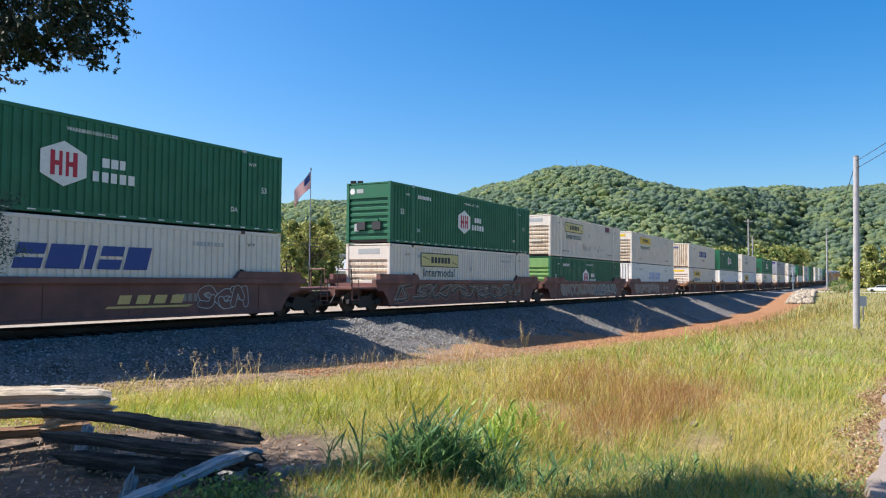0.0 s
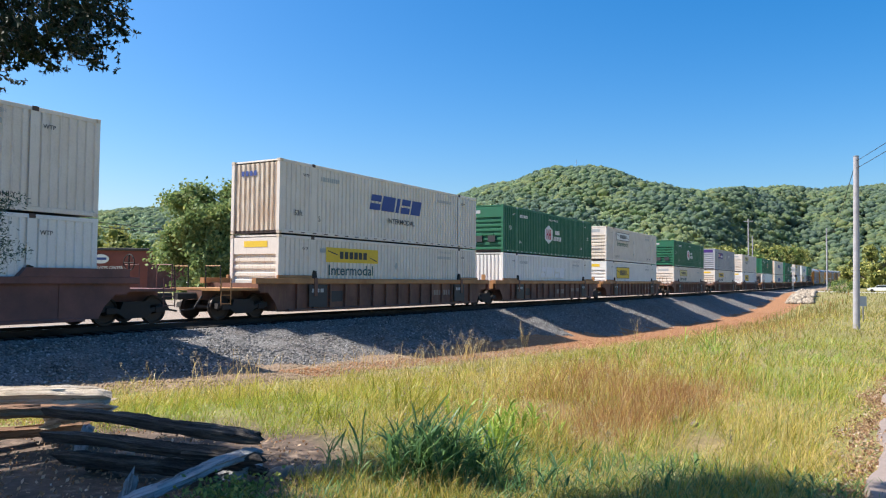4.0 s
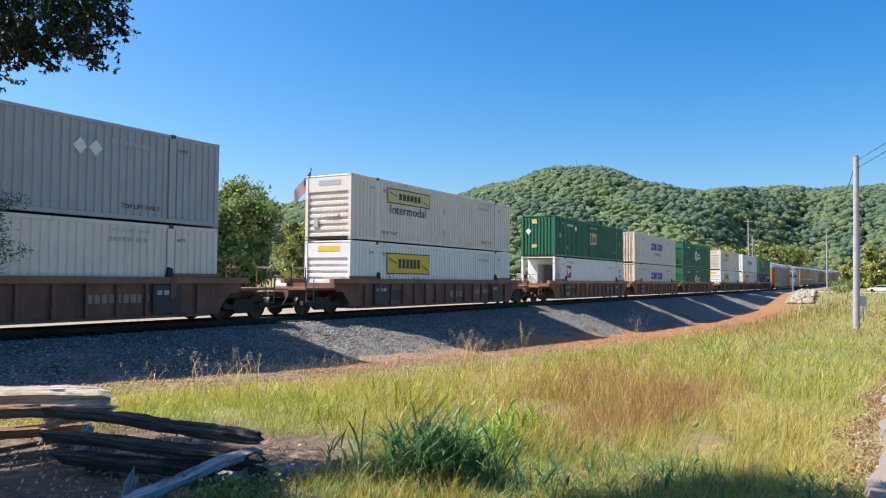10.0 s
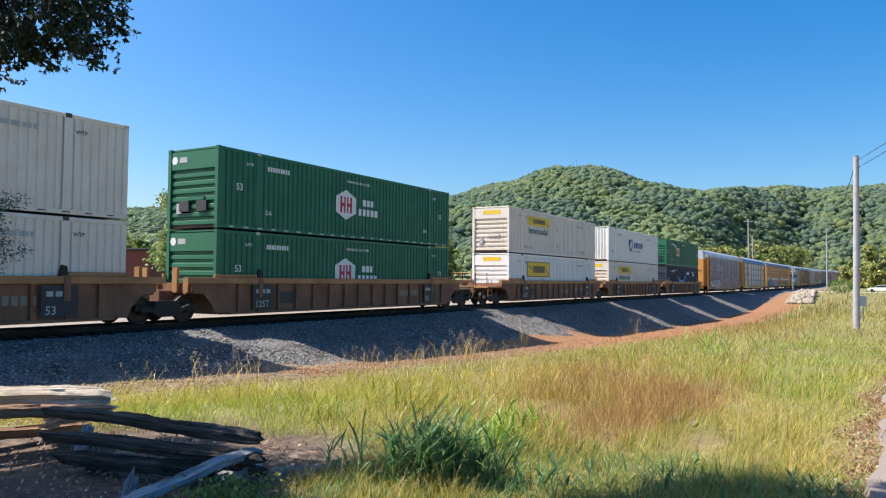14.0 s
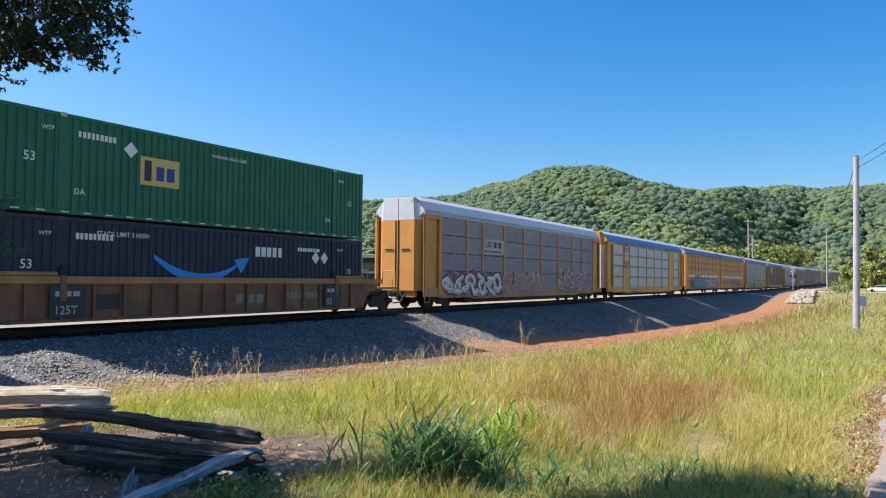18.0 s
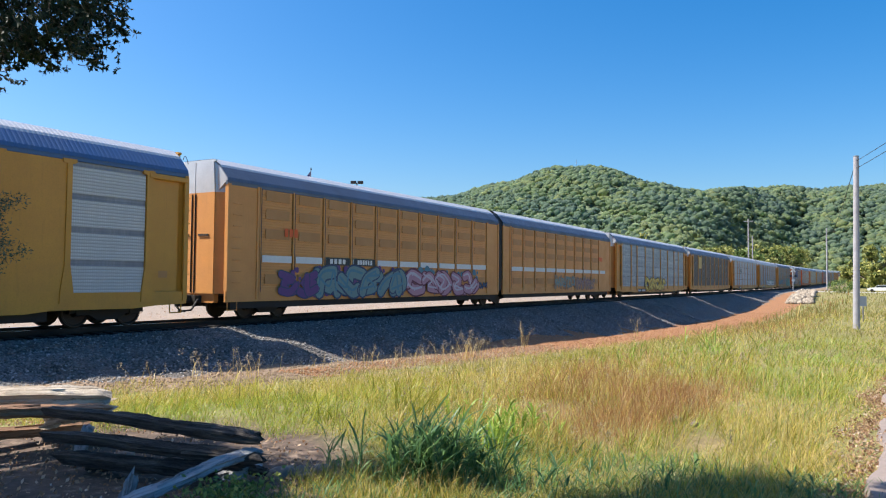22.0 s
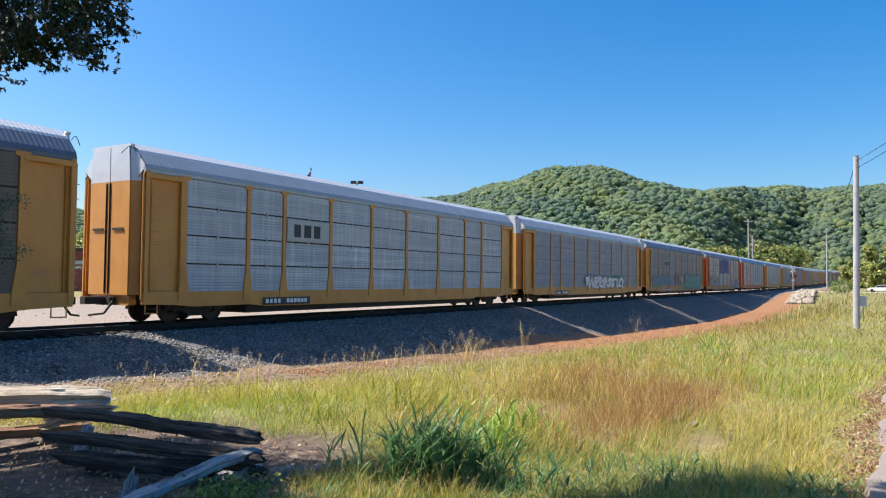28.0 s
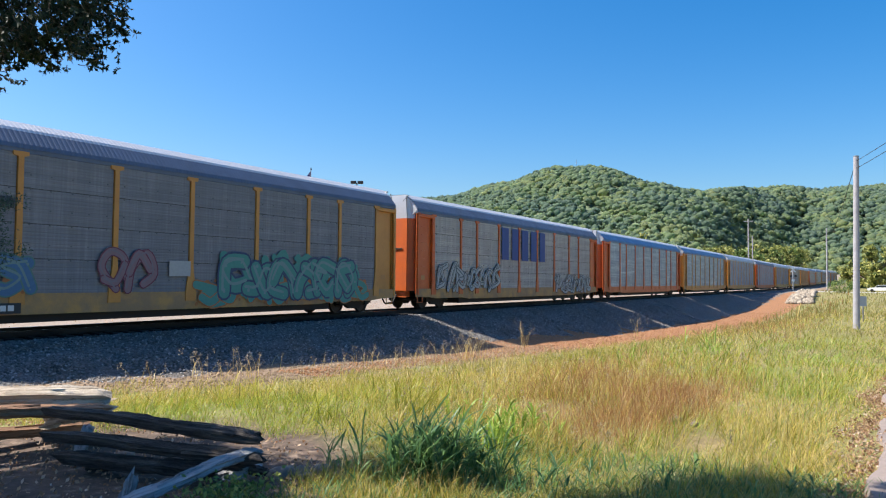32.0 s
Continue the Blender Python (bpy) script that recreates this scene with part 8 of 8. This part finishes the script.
def arcs(name, x, y, length, width, material, label, seed, tilt=0.35, curl=0.9, segs=3, z=None, drift=1.5, round_leaf=False):
    """Grass leaves that arch over: each a narrow strip that bends further towards its tip. Returns the tips."""
    r = np.random.default_rng(seed)
    n = len(x)
    p = np.stack([x, y, (ground_z(x, y) - 0.015) if z is None else z], -1)
    az = LEE + r.normal(0, drift, n) + np.where(r.random(n) < 0.3, math.pi, 0)
    th0, dth = np.abs(r.normal(tilt, 0.28, n)), curl * r.uniform(0.2, 1.3, n)
    wa = az + math.pi / 2 + r.normal(0, 0.9, n)
    w = np.stack([np.cos(wa), np.sin(wa), np.zeros(n)], -1) * np.broadcast_to(width, n)[:, None] / 2
    v = []
    for j in range(segs):
        u = j / segs
        k = (0.45 + 2.2 * u * (1 - u) if round_leaf else 1.0 - 0.55 * u ** 1.5)
        v += [p - w * k, p + w * k]
        th = np.minimum(th0 + dth * (u + 0.5 / segs) ** 1.4, 2.7)
        step = np.broadcast_to(length, n) / segs
        p = p + np.stack([np.sin(th) * np.cos(az), np.sin(th) * np.sin(az), np.cos(th)], -1) * step[:, None]
    v = np.stack(v + [p], 1)
    tri = [t for j in range(segs - 1) for t in ((2 * j, 2 * j + 1, 2 * j + 3), (2 * j, 2 * j + 3, 2 * j + 2))] + [(2 * segs - 2, 2 * segs - 1, 2 * segs)]
    f = ((2 * segs + 1) * np.arange(n)[:, None, None] + np.array(tri)[None]).reshape(-1, 3)
    solid(name, raw_mesh(name, v.reshape(-1, 3), f), material, label, "grass", "stuff")
    return p


def field(n, seed, r0, r1, keep):
    """Places on the verge, thick near the lane and thinner far off."""
    r = np.random.default_rng(seed)
    d = r0 * (r1 / r0) ** r.random(n)
    a = AX + np.radians(r.uniform(-31.5, 36, n))
    x, y = d * np.cos(a), d * np.sin(a)
    edge = ditch_edge(x) + 0.9 * smooth((x - 35) / 25) + 0.7 * smooth((20 - x) / 12) + 0.35 * np.sin(x * 0.7) + 0.25 * np.sin(x * 1.9)
    ok = (y < edge) & (y > lane_edge(x) + 0.02 + (0.22 + 0.14 * np.sin(x * 1.7)) * r.random(n)) & keep(x, y, r)
    ok &= ~(((x - 4.9) ** 2 / 0.55 + (y - 4.3) ** 2 / 0.4) < 0.7 + 0.6 * r.random(n))
    ok &= ~(((x - 3.7) ** 2 / 1.0 + (y - 5.2) ** 2 / 2.6) < 1)
    ok &= ~(((x - 4.5) ** 2 / 0.55 + (y - 5.2) ** 2 / 1.7) < 0.7 + 0.5 * r.random(n))
    return x[ok], y[ok], d[ok], r


def soft_noise(x, y, f, p):
    return np.sin(x * f + p) * np.sin(y * f * 1.3 + 2 * p) + 0.5 * np.sin(x * f * 2.3 - y * f * 1.7 + p)


def russet(x, y):
    spots = ((7.5, 2.30, 0.8, 0.36, 1.5), (8.7, 2.35, 1.1, 0.42, 1.6), (10.4, 2.15, 1.5, 0.42, 1.5), (9.2, 3.1, 1.8, 0.8, 0.55), (11.5, 4.0, 2.2, 0.9, 0.4), (15.5, 4.8, 4.0, 1.2, 0.3))
    return sum(k * np.exp(-(((x - a) / p) ** 2 + ((y - b) / q) ** 2)) for a, b, p, q, k in spots) * np.clip(0.8 + 0.5 * soft_noise(x, y, 1.9, 0.7), 0.1, 1.3)


def bare(x, y):
    return np.exp(-(((x - 7.3) / 0.7) ** 2 + ((y - 1.45) / 0.28) ** 2))


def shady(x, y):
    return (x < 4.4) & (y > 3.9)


def lush(x, y):
    """Greener patches: by the heap of rails, along the lane and here and there."""
    spots = ((5.5, 6.2, 0.9, 1.1), (5.3, 5.2, 0.5, 0.6), (6.6, 5.9, 1.3, 1.0), (8.5, 7.6, 2.2, 0.9), (14.0, 1.3, 5.0, 1.0), (24.0, 1.5, 6.0, 1.6), (6.2, 1.6, 0.9, 0.7), (8.15, 1.72, 0.30, 0.15))
    return sum(np.exp(-(((x - a) / p) ** 2 + ((y - b) / q) ** 2)) for a, b, p, q in spots) + 0.35 * (soft_noise(x, y, 0.8, 2.4) > 0.5)


def sow(name, n, seed, r0, r1, keep, h0, h1, material, label, bend=0.35, head=False, wide=1.0, tilt=None, curl=0.9):
    x, y, d, r = field(n, seed, r0, r1, lambda x, y, r: keep(x, y, r) & (r.random(len(x)) > bare(x, y) * 1.1) & ~shady(x, y) & (r.random(len(x)) > (0.8 * lush(x, y) if material in (G_YELLOW, G_STRAW, G_MIXED) else 0.0)))
    h = r.uniform(h0, h1, len(x)) * np.clip(0.85 + 0.30 * soft_noise(x, y, 1.3, 1.0) + 0.25 * soft_noise(x, y, 3.1, 2.0), 0.4, 1.7) * np.where(x < 6, 0.75, 1.0)
    h = h * (1 - 0.35 * smooth((y - 10.5) / 3)) * np.clip((y - lane_edge(x)) / 0.6, 0.35, 1)
    if tilt is None:
        blades(name, x, y, 0.68 * h, (0.0028 + 0.0006 * d) * wide, material, label, seed, bend, head)
    else:
        arcs(name, x, y, 0.86 * h, (0.0018 + 0.00044 * d) * wide * r.uniform(0.6, 1.3, len(x)), material, label, seed, tilt, curl)


def some(x, y, r, k=0.95):
    return r.random(len(x)) > k * russet(x, y)


NEAR, MID = 18.0, 80.0
sow("green_grass", 62000, 31, 3.2, NEAR, lambda x, y, r: (soft_noise(x, y, 0.55, 0.4) + r.normal(0, 0.7, len(x)) > -0.3) & some(x, y, r), 0.16, 0.40, G_GREEN, "long arching green grass on the verge", tilt=0.45)
sow("yellow_grass", 56000, 32, 3.4, NEAR, lambda x, y, r: some(x, y, r, 0.5) & (soft_noise(x, y, 0.55, 0.4) + r.normal(0, 0.8, len(x)) < 0.55), 0.16, 0.42, G_YELLOW, "yellowing arched grass on the verge", tilt=0.5)
sow("verge_grass", 46000, 36, 4.0, NEAR, lambda x, y, r: some(x, y, r) & (y < 9), 0.10, 0.28, G_MIXED, "matted green and yellow grass beside the lane", tilt=0.8, curl=1.0)
sow("straw_grass", 24000, 33, 4.5, NEAR, lambda x, y, r: (soft_noise(x, y, 0.4, 2.0) + r.normal(0, 0.8, len(x)) > 0.1), 0.25, 0.60, G_STRAW, "dry straw-coloured grass stalks", wide=0.6, tilt=0.4, curl=0.8)
sow("russet_weeds", 110000, 34, 5.5, 26, lambda x, y, r: r.random(len(x)) < 1.3 * russet(x, y), 0.28, 0.66, G_RUST, "reddish brown dried weeds", wide=0.55, tilt=0.35, curl=0.7)
G_LUSH = grass_mat("grass_lush", [(0.0, (0.13, 0.23, 0.03)), (0.5, (0.25, 0.38, 0.05)), (1.0, (0.40, 0.50, 0.09))])
sow("lush_grass", 70000, 49, 4, 26, lambda x, y, r: (r.random(len(x)) < 0.9 * lush(x, y)) & some(x, y, r, 1.1), 0.12, 0.34, G_LUSH, "fresh green grass in patches", tilt=0.6)
sow("lane_grass", 26000, 39, 5, 26, lambda x, y, r: (y < lane_edge(x) + 1.9) & some(x, y, r, 1.1), 0.16, 0.38, G_MIXED, "short green grass along the lane edge", tilt=0.7)
sow("green_bank_grass", 46000, 51, NEAR, MID, lambda x, y, r: (soft_noise(x, y, 0.55, 0.4) + r.normal(0, 0.7, len(x)) > -0.3) & some(x, y, r), 0.2, 0.45, G_GREEN, "green grass farther along the bank", tilt=0.5)
sow("olive_bank_grass", 42000, 52, NEAR, MID, lambda x, y, r: (soft_noise(x, y, 0.55, 0.4) + r.normal(0, 0.8, len(x)) < 0.55), 0.2, 0.48, G_OLIVE, "olive grass farther along the bank", tilt=0.55)
sow("straw_bank_grass", 22000, 53, NEAR, MID, lambda x, y, r: (soft_noise(x, y, 0.4, 2.0) + r.normal(0, 0.8, len(x)) > 0.1), 0.3, 0.7, G_STRAW, "dry stalks farther along the bank", wide=0.6, tilt=0.4)
sow("brown_bank_weeds", 26000, 54, 24, 75, lambda x, y, r: (y > 2.2) & (soft_noise(x, y, 0.25, 1.2) + r.normal(0, 0.4, len(x)) + 1.3 * np.exp(-((x - 35) / 7) ** 2 - ((y - 4.4) / 1.3) ** 2) > 0.35), 0.4, 0.9, G_RUST, "brown weeds scattered along the bank", wide=0.5, tilt=0.4)
sow("far_grass", 36000, 37, 55, 190, lambda x, y, r: x > 40, 0.35, 0.8, G_OLIVE, "rough grass towards the level crossing", 0.9)
sow("bank_weeds", 9000, 40, 62, 115, lambda x, y, r: (y > 3.2) & (y < 8.5) & (soft_noise(x, y, 0.35, 0.3) + r.normal(0, 0.3, len(x)) > -0.1), 0.9, 2.0, G_OLIVE, "brown and green weeds on the ditch bank", 0.5)
sow("far_weeds", 9000, 38, 60, 170, lambda x, y, r: (y > 3) & (soft_noise(x, y, 0.2, 1.0) + r.normal(0, 0.4, len(x)) + 1.2 * np.exp(-((x - 108) / 14) ** 2 - ((y - 6.3) / 1.6) ** 2) > 0.35), 0.8, 1.7, G_RUST, "tall brown weeds towards the level crossing", 0.5, True)

x, y, d, r = field(40000, 55, 4.2, 26, lambda x, y, r: ~shady(x, y) & (r.random(len(x)) < 0.8 + 0.9 * bare(x, y)))
arcs("grass_thatch", x, y, r.uniform(0.10, 0.26, len(x)), 0.0022 + 0.0004 * d, G_MIXED, "dead straw lying between the grass", 56, 1.35, 0.3, 2)

# Weeds with feathery heads: clumps on the edge of the ditch and single stems on the verge.
SEED = grass_mat("seed_heads", [(0.0, (0.22, 0.16, 0.10)), (0.5, (0.42, 0.33, 0.21)), (1.0, (0.66, 0.57, 0.40))])
r = np.random.default_rng(61)


def headed_stems(name, x, y, h, width, label, seed, tilt, curl, grain, each):
    tip = arcs(name, x, y, h, width, G_STRAW, label, seed, tilt, curl, 5)
    q = np.random.default_rng(seed + 1)
    at = np.repeat(tip, each, 0) + q.normal(0, 1, (len(tip) * each, 3)) * np.repeat(h, each)[:, None] * np.array([0.035, 0.035, 0.07])
    solid("seed_heads", leaf_mesh("seed_heads", at, grain, seed + 2, 3.0), SEED, "brown feathery heads on grass stems", "grass", "stuff")


cl = ((24.9, 13.6, 0.55, 40, 0.95), (25.6, 13.9, 0.3, 14, 1.2), (32.3, 14.6, 0.15, 12, 1.5), (20.2, 14.3, 0.9, 26, 0.6), (22.4, 14.1, 0.9, 24, 0.6), (17.5, 14.6, 0.8, 16, 0.5), (12.9, 14.6, 0.35, 16, 0.75), (14.1, 14.3, 0.4, 26, 0.7), (28.5, 14.0, 0.6, 12, 0.5), (47.0, 13.5, 0.4, 14, 1.5), (11.0, 14.7, 0.6, 8, 0.5))
wx = np.concatenate([r.normal(a, e, k) for a, b, e, k, h in cl])
wy = np.concatenate([r.normal(b, e * 0.6, k) for a, b, e, k, h in cl])
wh = np.concatenate([h * r.uniform(0.5, 1.1, k) for a, b, e, k, h in cl])
headed_stems("ditch_stalks", wx, wy, wh, 0.014, "tall dry stalks along the ditch", 62, 0.15, 0.8, 0.014, 14)
vx, vy = r.uniform(5.0, 16, 520), r.uniform(0.8, 10, 520)
ok = (np.hypot(vx, vy) > 5.6) & (vy < 0.95 * vx) & (r.random(520) < 0.25 + 0.75 * (soft_noise(vx, vy, 0.7, 1.7) > 0))
headed_stems("verge_stems", vx[ok], vy[ok], r.uniform(0.35, 0.75, ok.sum()), 0.005, "thin headed grass stems on the verge", 64, 0.25, 1.0, 0.008, 22)

# Tall cane grass in front of the lane, partly in the shade.
r = np.random.default_rng(41)


def cane(name, spots, material, label, seed):
    """Stems of broad-leaved grass, each with leaves that arch from it in turn."""
    r = np.random.default_rng(seed)
    bx_, by_, bz_, ll, ww = [], [], [], [], []
    for px, py, spread, count, tall in spots:
        for i in range(count):
            sx, sy, sh = r.normal(px, spread), r.normal(py, spread), tall * r.uniform(0.55, 1.1)
            g = float(ground_z(sx, sy))
            for k in range(7):
                up = (k / 7) ** 0.9
                bx_.append(sx + r.normal(0, 0.012))
                by_.append(sy + r.normal(0, 0.012))
                bz_.append(g + sh * 0.62 * up)
                ll.append(sh * r.uniform(0.40, 0.75))
                ww.append(r.uniform(0.010, 0.021))
    arcs(name, np.array(bx_), np.array(by_), np.array(ll), np.array(ww), material, label, seed + 1, 0.35, 1.5, 6, np.array(bz_), 1.6, True)


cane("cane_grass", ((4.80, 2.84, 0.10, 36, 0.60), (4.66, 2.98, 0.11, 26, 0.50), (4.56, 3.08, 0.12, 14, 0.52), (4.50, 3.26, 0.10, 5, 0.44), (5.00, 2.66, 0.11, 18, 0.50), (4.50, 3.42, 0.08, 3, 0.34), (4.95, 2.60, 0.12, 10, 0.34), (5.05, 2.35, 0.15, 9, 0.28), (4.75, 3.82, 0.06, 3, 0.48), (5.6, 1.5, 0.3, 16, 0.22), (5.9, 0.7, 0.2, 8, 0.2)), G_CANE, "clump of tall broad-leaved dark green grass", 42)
cane("light_cane_grass", ((5.85, 2.95, 0.16, 20, 0.42), (6.5, 2.9, 0.22, 16, 0.42), (6.9, 3.6, 0.2, 8, 0.4), (16.5, 3.1, 0.4, 16, 0.7), (14.6, 4.2, 0.4, 10, 0.6)), G_LUSH, "clump of broad light green grass", 43)
tx2, ty2 = [], []
for qx, qy, qn in ((7.2, 4.6, 40), (8.6, 5.8, 40), (9.5, 3.9, 36), (11.0, 6.5, 40), (13.5, 5.2, 40), (15.5, 8.2, 44), (12.2, 9.4, 40), (18.0, 4.2, 40), (20.5, 7.0, 44), (7.6, 7.6, 36), (24.0, 5.2, 40), (6.3, 5.2, 30), (16.5, 2.6, 40)):
    tx2.append(r.normal(qx, 0.14 + 0.006 * qx, qn))
    ty2.append(r.normal(qy, 0.14 + 0.006 * qx, qn))
tx2, ty2 = np.concatenate(tx2), np.concatenate(ty2)
arcs("tall_tufts", tx2, ty2, r.uniform(0.3, 0.62, len(tx2)), r.uniform(0.007, 0.014, len(tx2)), G_GREEN, "tufts of taller broad grass on the verge", 47, 0.35, 1.2, 5)
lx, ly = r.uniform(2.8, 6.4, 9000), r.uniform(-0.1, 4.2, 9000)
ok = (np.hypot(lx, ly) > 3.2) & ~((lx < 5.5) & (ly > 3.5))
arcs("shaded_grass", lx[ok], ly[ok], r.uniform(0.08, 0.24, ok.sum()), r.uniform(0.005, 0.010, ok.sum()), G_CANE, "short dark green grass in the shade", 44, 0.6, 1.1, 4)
# low leafy weeds at the foot of the heap
wp = np.stack([r.normal(3.55, 0.18, 900), r.normal(3.72, 0.13, 900), np.abs(r.normal(0.08, 0.05, 900))], -1)
solid("low_weeds", leaf_mesh("low_weeds", wp, 0.022, 45, 1.8), LEAF_GREEN, "low leafy weeds beside the fence rails", "weeds", "stuff")

LITTER = grass_mat("leaf_litter", [(0.0, (0.22, 0.12, 0.065)), (0.5, (0.40, 0.24, 0.13)), (0.9, (0.55, 0.39, 0.25)), (1.0, (0.7, 0.6, 0.48))])
n = 6200
lx = np.concatenate([r.uniform(5, 16, 3600), r.uniform(2.2, 5.2, 2600)])
ly = np.concatenate([lane_edge(lx[:3600]) + 0.12 + 0.06 * np.sin(lx[:3600] * 1.7) + r.normal(0, 0.11, 3600), r.uniform(3.6, 8.0, 2600)])
lp = np.stack([lx, ly, ground_z(lx, ly) + 0.035 + 0.02 * r.random(n)], -1)
solid("leaf_litter", leaf_mesh("leaf_litter", lp, 0.021, 46, 1.7), LITTER, "fallen brown leaves on bare soil", "litter", "stuff")
qx, qy = r.uniform(8, 95, 2500), 24.2 + 26 * r.random(2500) ** 1.5
solid("lot_litter", leaf_mesh("lot_litter", np.stack([qx, qy, ground_z(qx, qy) + 0.03], -1), 0.055, 48, 1.6), LITTER, "dry leaves and weeds strewn over the dirt lot", "litter", "stuff")


# ---- the train rolls by ----
def motions():
    for ob, s0 in ride:
        rows = []
        for i in range(17):
            t = 2.0 * i
            x = s0 - travelled(t)
            z = float(track_z(x + 12))
            rows.append((t, pose(x, YC, z)))
        walk(ob, rows)


motions()
